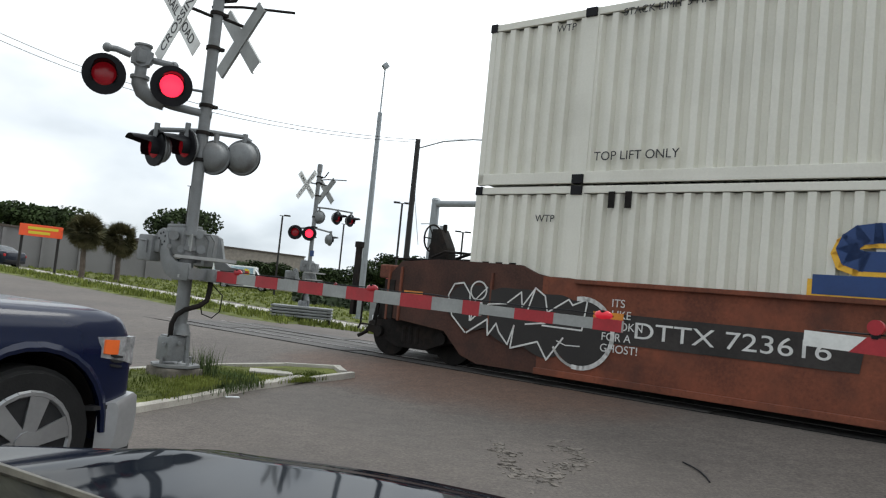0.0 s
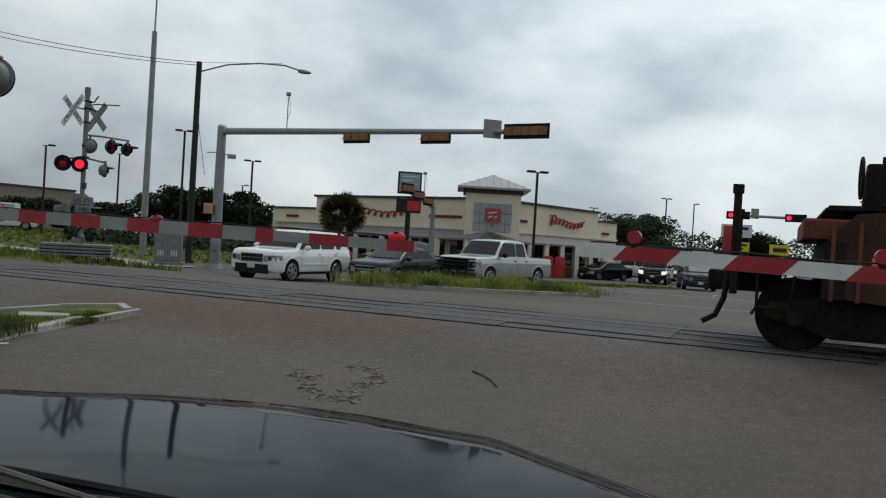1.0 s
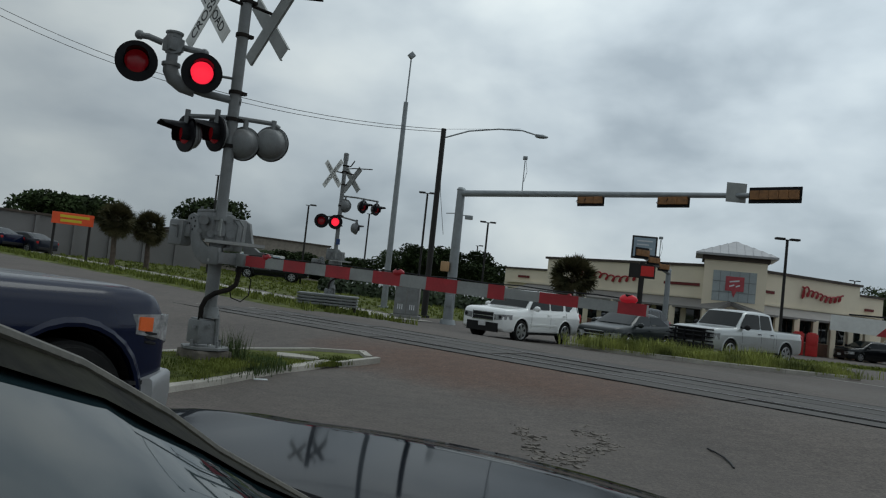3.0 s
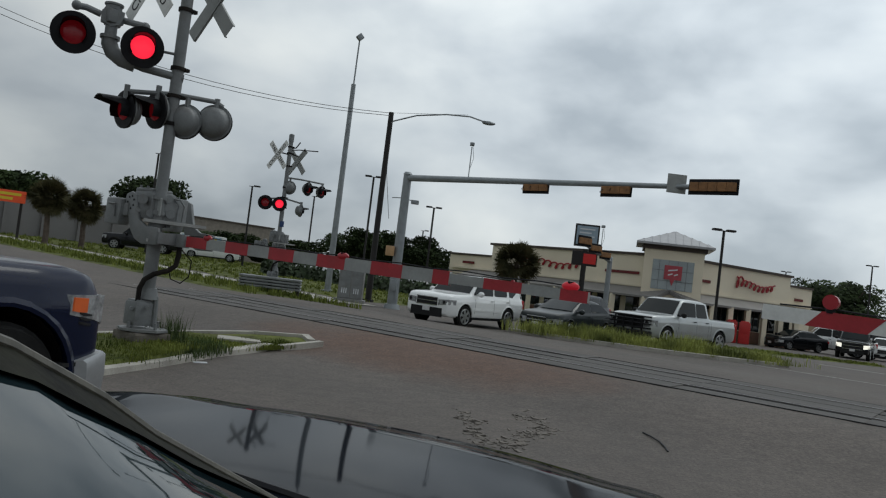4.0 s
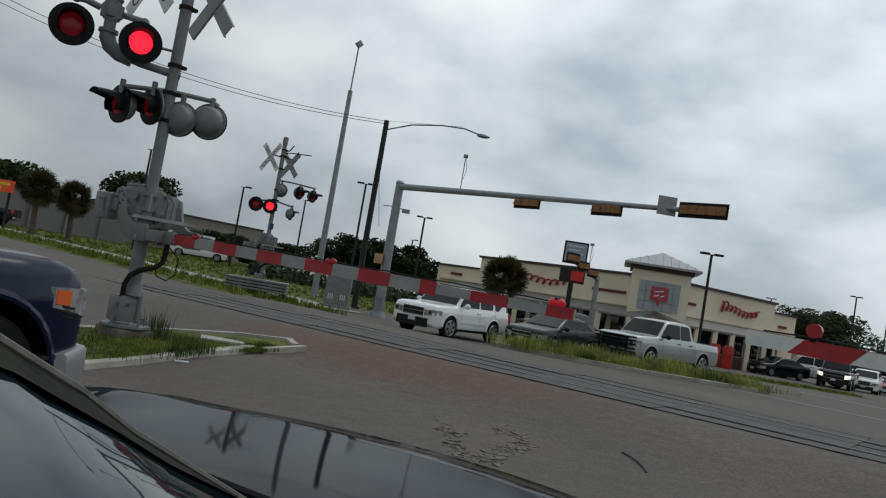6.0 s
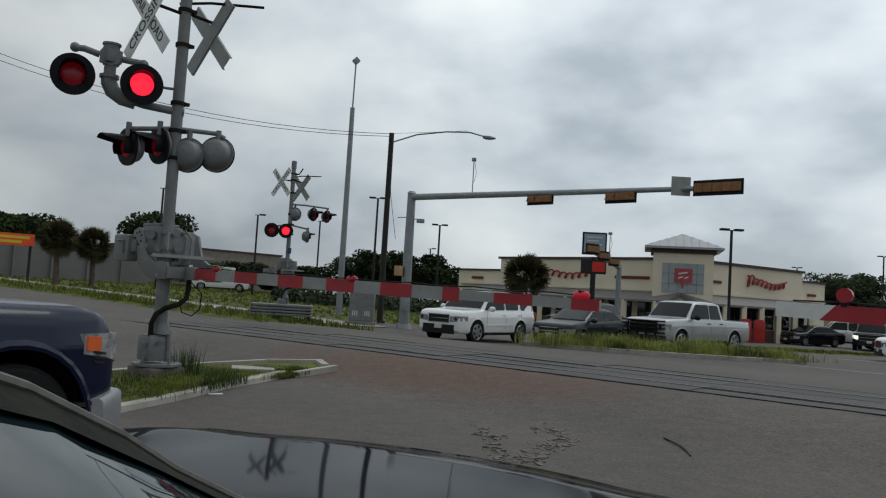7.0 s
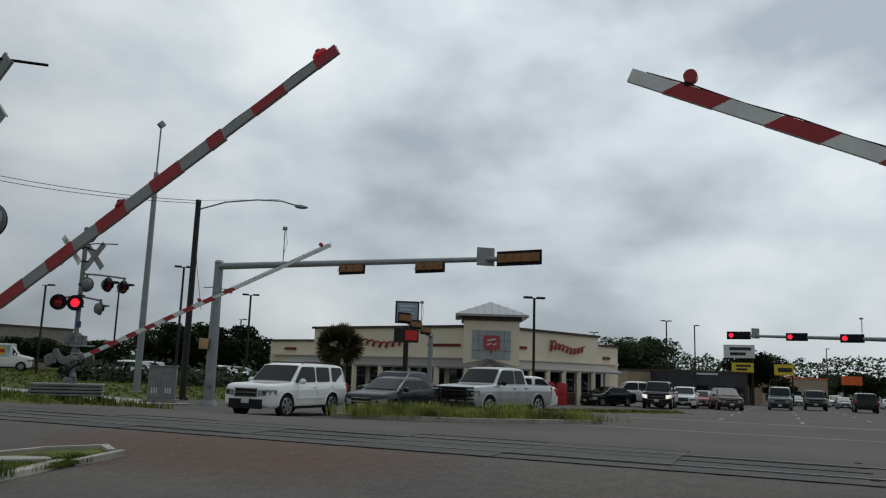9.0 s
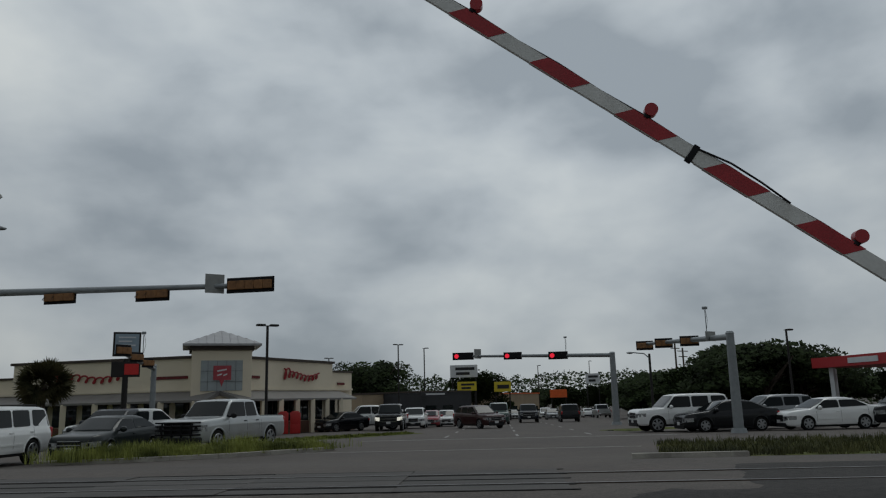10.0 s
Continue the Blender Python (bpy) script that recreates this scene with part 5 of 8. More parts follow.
def lot_lamp(az, d, el, heads=2, w=0.5):
    g, h = pole("parking_lamp", az, d, up(d, el), 0.09, 0.075, DARKPOLE, "dark square parking-lot lamp pole", "lamp post")
    bm = bmesh.new()
    for s in ((-1, 1) if heads == 2 else (1,)):
        box(bm, (s * w * 0.8, 0, h + 0.02), (w, 0.35, 0.12), None, 0.03)
    cyl(bm, (-w * 0.5, 0, h - 0.02), (w * 0.5, 0, h - 0.02), 0.03, seg=8)
    part("lamp_head", bm, DARKPOLE, g, "flat dark lamp heads")
    g["group"] = "parking lamps"


for a in ((19.95, 46, 5.75, 2), (-5.75, 58, 6.9, 2), (-1.0, 62, 5.2, 2), (-14.4, 66, 5.0, 1), (-9.9, 75, 4.9, 1), (29.3, 95, 4.2, 2), (31.2, 105, 3.9, 1), (24.2, 110, 3.3, 2), (56.7, 62, 4.2, 1), (-21.0, 62, 6.3, 1), (39.5, 150, 2.4, 1), (43.2, 170, 2.6, 1), (-1.6, 90, 3.4, 1)):
    lot_lamp(*a)
# road lamp by the right-hand signal
g, h = pole("street_lamp", 47.6, 55, up(55, 3.0), 0.1, 0.08, DARKPOLE, "dark street lamp with a short curved arm", "lamp post")
bm = bmesh.new()
tube(bm, [(0, 0, h - 0.3), (-0.5, 0, h), (-1.3, 0.3, h + 0.08)], 0.04, 8)
ball(bm, (-1.5, 0.35, h + 0.06), (0.3, 0.14, 0.08), 12)
part("light_arm", bm, GALV, g, "short arm with a lamp head")
for az, d, el in ((49.3, 120, 3.9), (49.8, 120, 3.3), (54.7, 120, 3.4)):
    g, h = pole("power_pole", az, d, up(d, el), 0.16, 0.12, BARK, "distant wooden power pole with crossarms", "pole")
    bm = bmesh.new()
    box(bm, (0, 0, h - 0.5), (2.2, 0.12, 0.12))
    box(bm, (0, 0, h - 1.3), (1.8, 0.12, 0.12))
    part("crossarm", bm, BARK, g, "wooden crossarms", False)

# cabinet and guard by the far signal
bm = bmesh.new()
box(bm, (0, 0, 0.72), (1.05, 0.62, 1.34), None, 0.02)
box(bm, (0, 0, 1.41), (1.13, 0.7, 0.05), None, 0.01)
box(bm, (0, -0.01, 0.0), (1.3, 0.8, 0.2), None, 0.01)
g = thing("control_cabinet", stand(-6.4, 33.5, 0.05), "grey metal signal control cabinet on a plinth", "cabinet")
part("case", bm, mat("cabinet_grey", (0.20, 0.20, 0.195), 0.6, 0.2, 0.1, 2, 30, 0.1), g)
for x in (-0.26, 0.26):
    bm = bmesh.new()
    box(bm, (x, -0.316, 0.74), (0.46, 0.02, 1.18), None, 0.006)
    d = part("door", bm, GREYPAINT, g, "flush grey door", False)
    for k in range(3):
        bm = bmesh.new()
        box(bm, (x + (k - 1) * 0.09, -0.33, 0.45), (0.035, 0.012, 0.22))
        part("louvre", bm, SIGNWHITE, d, smooth=False)
g = thing("mast_guard", Matrix.Translation((FARM.x + 0.05, FARM.y - 0.55, ground(FARM.x, FARM.y - 0.5))) @ pose(0, 0, 0, 0, 0, 8), "low grey corrugated guard round the far signal base", "guard rail")
for k in range(4):
    bm = bmesh.new()
    prism(bm, [(-1.0, 0.0), (1.0, 0.0), (1.02, 0.035), (1.0, 0.07), (-1.0, 0.07), (-1.02, 0.035)], -0.5, 0.5, "y", 0.012)
    o = part("guard_rail_beam", bm, GREYPAINT, g)
    o.location.z = 0.18 + 0.1 * k
bm = bmesh.new()
for x in (-0.9, 0, 0.9):
    box(bm, (x, 0, 0.12), (0.12, 0.9, 0.5))
part("guard_post", bm, DULLBLACK, g, "dark posts", False)

# --- store on the far corner ---
store = thing("store_building", Matrix.Identity(4), "cream stucco corner store with a low tower and grey awning", "store building")
CN, LF, RT = Vector((*spot(16.7, 54), 0)), Vector((*spot(0.5, 68), 0)), Vector((*spot(26.1, 68), 0))


def along(a, b, f0, f1, z0, z1, t0, t1):
    """A wall slab from fraction f0 to f1 of the line a-b, t0..t1 outwards to the viewer."""
    d = (b - a).normalized()
    nrm = Vector((-d.y, d.x, 0))
    if nrm.dot(a) > 0:
        nrm = -nrm
    bm = bmesh.new()
    p, q = a.lerp(b, f0), a.lerp(b, f1)
    ring = [[(e + nrm * t) + Vector((0, 0, z)) for t, z in ((t0, z0), (t1, z0), (t1, z1), (t0, z1))] for e in (p, q)]
    loft(bm, ring)
    return bm


ZB = -0.75
for a, b, low, nm in ((CN, LF, (0.76, 3.72), "left"), (CN, RT, (0.8, 4.05), "right")):
    part("wall", along(a, b, 0.02, low[0], ZB, 4.72, -6, 0), WALL, store, "cream stucco wall", False)
    part("wall", along(a, b, low[0], 1.0, ZB, low[1], -6, -0.25), WALL, store, "lower cream stucco wall", False)
    part("coping", along(a, b, 0.02, low[0] + 0.01, 4.72, 4.9, -0.4, 0.14), WALLTRIM, store, "dark coping", False)
    part("coping", along(a, b, low[0], 1.0, low[1], low[1] + 0.15, -0.4, -0.12), WALLTRIM, store, "dark coping", False)
    part("brick_base", along(a, b, 0.0, 1.0, ZB, 0.25, -0.2, 0.05), BRICK, store, "brown brick base", False)
    part("wall_band", along(a, b, 0.02, 0.98, 2.55, 2.7, -0.2, 0.08), WALL, store, "cream moulding band", False)
    # sloping awning
    d = (b - a).normalized()
    nrm = Vector((-d.y, d.x, 0))
    if nrm.dot(a) > 0:
        nrm = -nrm
    bm = bmesh.new()
    ring = []
    for f in (0.0, 0.86):
        e = a.lerp(b, f)
        ring.append([e + Vector((0, 0, 2.5)), e + nrm * 1.7 + Vector((0, 0, 1.92)), e + nrm * 1.7 + Vector((0, 0, 1.78)), e + Vector((0, 0, 2.2))])
    loft(bm, ring)
    part("awning", bm, AWNING, store, "grey sloping metal awning", False)
    n = 7
    for k in range(n):
        f0 = 0.06 + k * 0.78 / n
        w = part("store_window", along(a, b, f0, f0 + 0.62 / n, 0.3, 1.72, -0.05, 0.06), STOREGLASS, store, "dark shop window", False)
        part("window_frame", along(a, b, f0 - 0.004, f0 + 0.63 / n, 1.72, 1.82, -0.05, 0.09), WALLTRIM, w, "dark frame", False)
        part("mullion", along(a, b, f0 + 0.3 / n, f0 + 0.32 / n, 0.3, 1.72, 0.06, 0.09), WALLTRIM, w, "dark mullion", False)
        e = a.lerp(b, 0.04 + k * 0.8 / n) + nrm * 1.55
        bm = bmesh.new()
        box(bm, (e.x, e.y, 0.6), (0.35, 0.35, 2.5), None, 0.02)
        part("awning_post", bm, WALL, store, "cream awning post", False)
    # red sign drawn as a plain looping ribbon of its size
    f0 = 0.34 if nm == "left" else 0.4
    wd = 0.26 if nm == "left" else 0.27
    span = (b - a).length * wd
    bm = bmesh.new()
    pts = []
    for i in range(145):
        u = i / 144
        big = smooth(0.2, 0.08, u) if u < 0.2 else 0.0
        ph = u * math.tau * 9
        e = a.lerp(b, f0 + wd * (u if nm == "right" else 1 - u)) + nrm * 0.12
        sl = d * (1 if nm == "right" else -1) * (0.2 * math.sin(ph) + 0.1 * math.cos(ph))
        pts.append(e + sl + Vector((0, 0, 3.6 + (0.21 + 0.2 * big) * math.cos(ph) + 0.12 * big + 0.14 * math.sin(u * 7.0))))
    tube(bm, pts, 0.06, 6)
    part("sign_ribbon", bm, REDSIGN, store, "red looping sign ribbon")
    for f1, w1 in ((0.11, 0.13), (0.86, 0.06)):
        part("sign_bar", along(a, b, f1, f1 + w1, 3.36 if f1 < 0.5 else 3.0, 3.56 if f1 < 0.5 else 3.2, 0.02 if f1 < 0.5 else -0.2, 0.08 if f1 < 0.5 else -0.1), mat("dark_red_sign", (0.13, 0.012, 0.012), 0.6, 0, 0.3, 6, 30, 0), store, "small dark red sign", False)
TM = Matrix.Translation((CN.x + 0.5, CN.y + 1.6, 0)) @ pose(0, 0, 0, 0, 0, -14)


def tpart(name, c, s, material, label, bev=0.0, m=None):
    bm = bmesh.new()
    box(bm, c, s, TM, bev)
    return part(name, bm, material, store, label, False)


tpart("tower_wall", (0, 0.2, 2.3), (3.9, 3.6, 6.1), WALL, "cream tower block")
tpart("tower_cornice", (0, 0.2, 5.32), (4.2, 3.9, 0.28), WALLTRIM, "dark cornice")
bm = bmesh.new()
e = 2.55
v = [TM @ Vector(p) for p in ((-e, -e + 0.4, 5.46), (e, -e + 0.4, 5.46), (e, e, 5.46), (-e, e, 5.46), (0, 0.2, 6.65))]
b_ = [TM @ Vector(p) for p in ((-e, -e + 0.4, 5.6), (e, -e + 0.4, 5.6), (e, e, 5.6), (-e, e, 5.6))]
loft(bm, [v[:4], b_])
for i in range(4):
    bm.faces.new([bm.verts.new(q) for q in (b_[i], b_[(i + 1) % 4], v[4])])
troof = part("tower_roof", bm, ROOFTILE, store, "pale grey hipped metal roof", False)
for i in range(4):
    p0, p1 = Vector(b_[i]), Vector(b_[(i + 1) % 4])
    for k in range(1, 10):
        lo = p0.lerp(p1, k / 10)
        hi = lo + (Vector(v[4]) - (p0 + p1) / 2) * (1 - abs(k / 5 - 1)) * 0.98
        bm = bmesh.new()
        cyl(bm, lo + Vector((0, 0, 0.015)), hi + Vector((0, 0, 0.015)), 0.022, seg=5)
        part("roof_seam", bm, ROOFTILE, troof)
tg = tpart("tower_window", (0, -1.62, 3.5), (2.7, 0.06, 2.0), TOWERGLASS, "pale glazed tower panel")
for x in (-0.9, -0.3, 0.3, 0.9):
    bm = bmesh.new()
    box(bm, (x, -1.66, 3.5), (0.03, 0.04, 2.0), TM)
    part("glazing_bar", bm, GREYPAINT, tg, smooth=False)
for z in (3.1, 3.8):
    bm = bmesh.new()
    box(bm, (0, -1.66, z), (2.7, 0.04, 0.03), TM)
    part("glazing_bar", bm, GREYPAINT, tg, smooth=False)
bm = bmesh.new()
prism(bm, [(-0.55, 3.2), (-0.15, 3.2), (0, 2.75), (0.15, 3.2), (0.6, 3.2), (0.6, 4.15), (-0.55, 4.15)], -1.72, -1.69, "y")
bmesh.ops.transform(bm, matrix=TM, verts=bm.verts)
em = part("emblem", bm, mat("faded_red_emblem", (0.40, 0.06, 0.075), 0.5), tg, "faded red emblem shape", False)
bm = bmesh.new()
for x0, x1, z0, z1 in ((-0.3, 0.3, 3.75, 3.84), (-0.3, 0.0, 3.45, 3.54), (0.1, 0.35, 3.45, 3.54)):
    prism(bm, [(x0, z0), (x1, z0 + 0.1), (x1, z1 + 0.1), (x0, z1)], -1.735, -1.722, "y")
bmesh.ops.transform(bm, matrix=TM, verts=bm.verts)
part("emblem_stroke", bm, SIGNWHITE, em, "white strokes", False)
for k in range(2):
    bm = bmesh.new()
    box(bm, (0, 0, 0.8), (0.72, 0.7, 1.45), None, 0.05)
    box(bm, (0, 0, 1.56), (0.5, 0.5, 0.12), None, 0.03)
    box(bm, (0, -0.36, 1.15), (0.6, 0.03, 0.8), None, 0.01)
    ks = tagged(part("rental_kiosk", bm, REDBOX), "bright red kiosk standing before the store", "kiosk", "red kiosks")
    ks.matrix_world = stand(21.1 + 0.85 * k, 56.5, -0.05, -20)

# pylon sign
g, h = pole("pylon_sign", 10.5, 47, up(47, 3.4), 0.16, 0.16, DARKPOLE, "roadside pylon sign with a pale board and a red message panel", "sign")
for c, s, m_, lb in (((0, 0, h + 0.85), (1.45, 0.3, 1.35), DARKPOLE, "dark sign case"), ((0, -0.19, h + 0.85), (1.25, 0.03, 1.12), SIGNBLUE, "pale blue-white board"), ((0, 0, h - 0.55), (1.5, 0.28, 0.85), DARKPOLE, "dark message case"), ((0.3, -0.17, h - 0.55), (0.75, 0.03, 0.6), mat("red_message_leds", (0.3, 0.01, 0.01), 0.5, 0, 0.3, 20, 40, 0, emit=(1, 0.04, 0.03), estr=0.1), "glowing red message field")):
    bm = bmesh.new()
    box(bm, c, s, pose(0, 0, 0, 0, 0, -8), 0.01)
    part("sign_panel", bm, m_, g, lb, False)
bm = bmesh.new()
for k in range(4):
    box(bm, (-0.1 * (k % 2), -0.215, h + 1.22 - 0.22 * k), (0.9 - 0.2 * (k % 2), 0.01, 0.08), pose(0, 0, 0, 0, 0, -8))
part("sign_bars", bm, SIGNWHITE, g, "pale writing bars", False)

# --- buildings and signs at a distance ---
def building(name, az0, d0, az1, d1, top, material, label, depth=8, base=-2.0, windows=0, band=None):
    g = thing(name, Matrix.Identity(4), label, "building")
    a, b = Vector((*spot(az0, d0), 0)), Vector((*spot(az1, d1), 0))
    part("wall", along(a, b, 0, 1, base, top, -depth, 0), material, g, smooth=False)
    part("parapet", along(a, b, -0.005, 1.005, top, top + 0.18, -depth - 0.1, 0.12), band or WALLTRIM, g, "parapet cap", False)
    part("roof", along(a, b, 0.0, 1.0, top - 0.1, top - 0.05, -depth, -0.3), AWNING, g, "flat roof", False)
    for k in range(windows):
        f = (k + 0.2) / windows
        z0 = ground(*a.lerp(b, f).xy) + 0.6
        part("window", along(a, b, f, f + 0.6 / windows, z0, z0 + 1.6, -0.1, 0.05), STOREGLASS, g, "dark window", False)
    return g


wl_ = building("warehouse", -39, 66, -21.5, 74, 3.75, BLANKWALL, "long blank grey concrete wall building behind the grass", 10, -0.5)
for k in range(7):
    a, b = Vector((*spot(-39, 66), 0)), Vector((*spot(-21.5, 74), 0))
    part("pilaster", along(a, b, 0.1 + k * 0.13, 0.112 + k * 0.13, -0.5, 3.7, 0, 0.15), BLANKWALL, wl_, smooth=False)
building("strip_shop", -22, 88, -12.5, 96, 4.9, mat("weathered_tan_wall", (0.24, 0.21, 0.18), 0.9), "low tan shop building behind trees", 12, -0.5, 5)
building("strip_shop", 26.6, 100, 31.3, 108, 2.5, TAN, "low tan strip shop beyond the store", 12, -2, 6)
building("strip_shop", 31.0, 98, 34.6, 106, 2.6, DARKWALL, "charcoal shop front with a sloped sign band", 12, -2, 3)
building("strip_shop", 35.5, 130, 39.5, 150, 2.4, TAN, "distant low tan shops with an orange band", 12, -3, 5, SIGNORANGE)


def board(name, az, d, el, w, h, material, label, bars=0, barmat=None, feet=True, turn=0.0):
    x, y = spot(az, d)
    zc = up(d, el)
    g = thing(name, Matrix.Translation((x, y, ground(x, y))) @ pose(0, 0, 0, 0, 0, -az + turn), label, "sign")
    z = zc - ground(x, y)
    bm = bmesh.new()
    box(bm, (0, 0, z), (w, 0.25, h), None, 0.02)
    p = part("board", bm, material, g, smooth=False)
    if feet:
        for s in (-0.42, 0.42):
            bm = bmesh.new()
            cyl(bm, (s * w, 0.1, 0), (s * w, 0.1, z), 0.09, seg=8)
            part("leg", bm, DARKPOLE, g, "dark leg")
    for k in range(bars):
        bm = bmesh.new()
        ww = w * (0.7 - 0.2 * (k % 2))
        box(bm, (0.04 * w * (-1) ** k, -0.135, z + h * (0.5 - (k + 0.8) / (bars + 0.6))), (ww, 0.012, h * 0.55 / (bars + 0.4)))
        part("writing_bar", bm, barmat or LETTER, p, smooth=False)
    return g


board("shop_sign", -30.0, 58, 1.95, 2.6, 0.78, mat("red_orange_sign", (0.6, 0.07, 0.02), 0.5, 0, 0.1, 2, 30, 0, emit=(1, 0.12, 0.02), estr=0.1), "red-orange shop sign board on dark legs", 2, SIGNYELLOW)
board("shop_sign", 34.1, 108, 2.15, 3.8, 1.7, SIGNWHITE, "white pylon sign board with dark writing", 2)
board("shop_sign", 34.3, 106, 1.05, 2.6, 1.2, SIGNYELLOW, "yellow and black sign board", 2)
board("shop_sign", 36.9, 112, 0.95, 2.4, 1.4, SIGNYELLOW, "yellow sign board with black edge", 1)
board("shop_sign", 43.4, 150, 1.35, 2.6, 1.9, SIGNWHITE, "small pale pylon sign", 2)
board("shop_sign", 40.9, 160, 0.35, 3.4, 1.6, SIGNORANGE, "orange sign board on the far roadside", 0)
board("shop_sign", 31.9, 97.5, 0.55, 3.4, 0.5, DARKWALL, "dark fascia sign with pale writing", 1, SIGNWHITE, False)

# fuel canopy
can = thing("fuel_canopy", Matrix.Identity(4), "red fuel station canopy on posts", "fuel canopy")
a, b = Vector((*spot(58.0, 78), 0)), Vector((*spot(70, 62), 0))
part("canopy", along(a, b, 0, 1, up(78, 1.55), up(78, 2.2), -9, 0), mat("red_canopy_fascia", (0.42, 0.015, 0.02), 0.45, 0, 0.05, 1, 20, 0), can, "bright red fascia", False)
part("canopy_sign", along(a, b, 0.22, 0.38, up(78, 1.72), up(78, 2.05), 0, 0.06), SIGNWHITE, can, "white oval sign shape", False)
for f in (0.12, 0.45, 0.8):
    for dp in (1.5, 7):
        e = a.lerp(b, f) + Vector((math.sin(radians(60)), math.cos(radians(60)), 0)) * dp
        bm = bmesh.new()
        box(bm, (e.x, e.y, 0.4), (0.4, 0.4, 6.2))
        part("canopy_post", bm, SIGNWHITE, can, "pale post", False)

# --- trees ---
def leaf_crown(seed, rx, ry, rz, count, size, lumps=18):
    """Many small leaf cards on uneven overlapping lobes."""
    rnd = random.Random(seed)
    lob = [(Vector((rnd.uniform(-0.7, 0.7) * rx, rnd.uniform(-0.7, 0.7) * ry, rnd.uniform(-0.7, 0.55) * rz)), rnd.uniform(0.32, 0.52)) for _ in range(lumps)]
    vs, fs = [], []
    for _ in range(count):
        c, r = rnd.choice(lob)
        v = Vector((rnd.gauss(0, 1), rnd.gauss(0, 1), rnd.gauss(0, 1))).normalized() * (rnd.random() ** 0.4)
        p = c + Vector((v.x * rx * r, v.y * ry * r, v.z * rz * r * 1.05))
        s = size * rnd.uniform(0.6, 1.5)
        a = Vector((rnd.gauss(0, 1), rnd.gauss(0, 1), rnd.gauss(0, 0.7))).normalized()
        b = a.orthogonal().normalized()
        i = len(vs)
        vs += [p - a * s, p - b * s * 0.6, p + a * s, p + b * s * 0.6]
        fs.append((i, i + 1, i + 2, i + 3))
    me = bpy.data.meshes.new("crown")
    me.from_pydata(vs, [], fs)
    me.materials.append(LEAF)
    return me


def make_tree(seed, m, r, h, label, count=2600):
    count = int(count * 1.5)
    g = thing("tree", m, label, "tree", "trees")
    rnd = random.Random(seed)
    bm = bmesh.new()
    cyl(bm, (0, 0, -0.3), (0.1, 0, h * 0.4), 0.05 * h, 0.032 * h, 10)
    for k in range(6):
        a = rnd.uniform(0, math.tau)
        e = Vector((math.cos(a) * r * 0.55, math.sin(a) * r * 0.55, h * rnd.uniform(0.55, 0.8)))
        cyl(bm, (0.1, 0, h * rnd.uniform(0.28, 0.4)), e, 0.022 * h, 0.008 * h, 7)
    part("trunk", bm, BARK, g, "grey-brown trunk and limbs")
    cr_ = new("crown", leaf_crown(seed, r, r, h * 0.38, count, 0.026 * r + 0.08))
    cr_.parent = g
    cr_.location.z = h * 0.64
    return g


T1 = make_tree(21, stand(-29.2, 92), 5.9, 6.0, "broad dark green oak tree behind the wall", 9000)
T2 = make_tree(22, stand(-21.3, 98), 4.3, 8.6, "round-headed dark green tree behind the roofs", 6500)
T3 = make_tree(23, stand(27.5, 118), 5.6, 10.2, "dense dark green tree beyond the store", 8000)
T4 = make_tree(24, stand(55.0, 84), 7.4, 7.6, "wide dark green street tree beyond the parked cars", 10000)


def scatter(src, places, lab=None):
    for az, d, k, hk in places:
        c = copy_thing(src, stand(az, d, -0.2, az * 37 % 360) @ Matrix.Identity(4))
        c.scale = (k, k, k * hk)
        if lab:
            c["label"] = lab


scatter(T2, [(-14.6, 84, 0.7, 0.55), (-10.8, 70, 0.6, 0.62), (-4.8, 74, 0.78, 0.8), (-2.4, 76, 0.8, 0.8), (-7.0, 78, 0.7, 0.78), (-1.2, 74, 0.7, 0.72), (-3.6, 70, 0.6, 0.7), (-18.2, 84, 0.7, 0.5)], "dark green tree at the lot edge")
scatter(T1, [(-24, 105, 0.55, 0.7), (-32.5, 100, 0.55, 0.62), (-37, 100, 0.6, 0.6), (-12.7, 86, 0.45, 0.75), (-9.0, 92, 0.5, 0.7), (-0.8, 92, 0.5, 0.75), (-16.4, 100, 0.7, 0.72)], "dark green tree in the far tree belt")
scatter(T3, [(30.6, 140, 0.62, 0.75), (34.8, 118, 0.8, 0.95), (36.6, 118, 0.35, 0.9), (38.6, 190, 0.8, 0.7), (40.5, 200, 0.95, 0.75), (42.3, 185, 0.9, 0.8), (44.2, 160, 0.8, 0.85), (46.0, 150, 0.85, 0.85), (33.0, 170, 0.7, 0.8), (25.4, 150, 0.8, 0.7), (29.0, 160, 0.8, 0.7), (37.0, 170, 0.6, 0.7)], "distant dark green tree")
scatter(T4, [(48.6, 96, 0.75, 1.0), (46.6, 104, 0.7, 1.0), (51.5, 92, 0.8, 1.0), (57.2, 90, 0.85, 1.0), (50.2, 90, 0.62, 0.85), (47.6, 105, 0.6, 0.85), (59.0, 98, 0.75, 0.95), (53.0, 105, 0.75, 0.9), (62.5, 110, 0.8, 0.85), (66, 105, 0.8, 0.9)], "dark green street tree in the row")


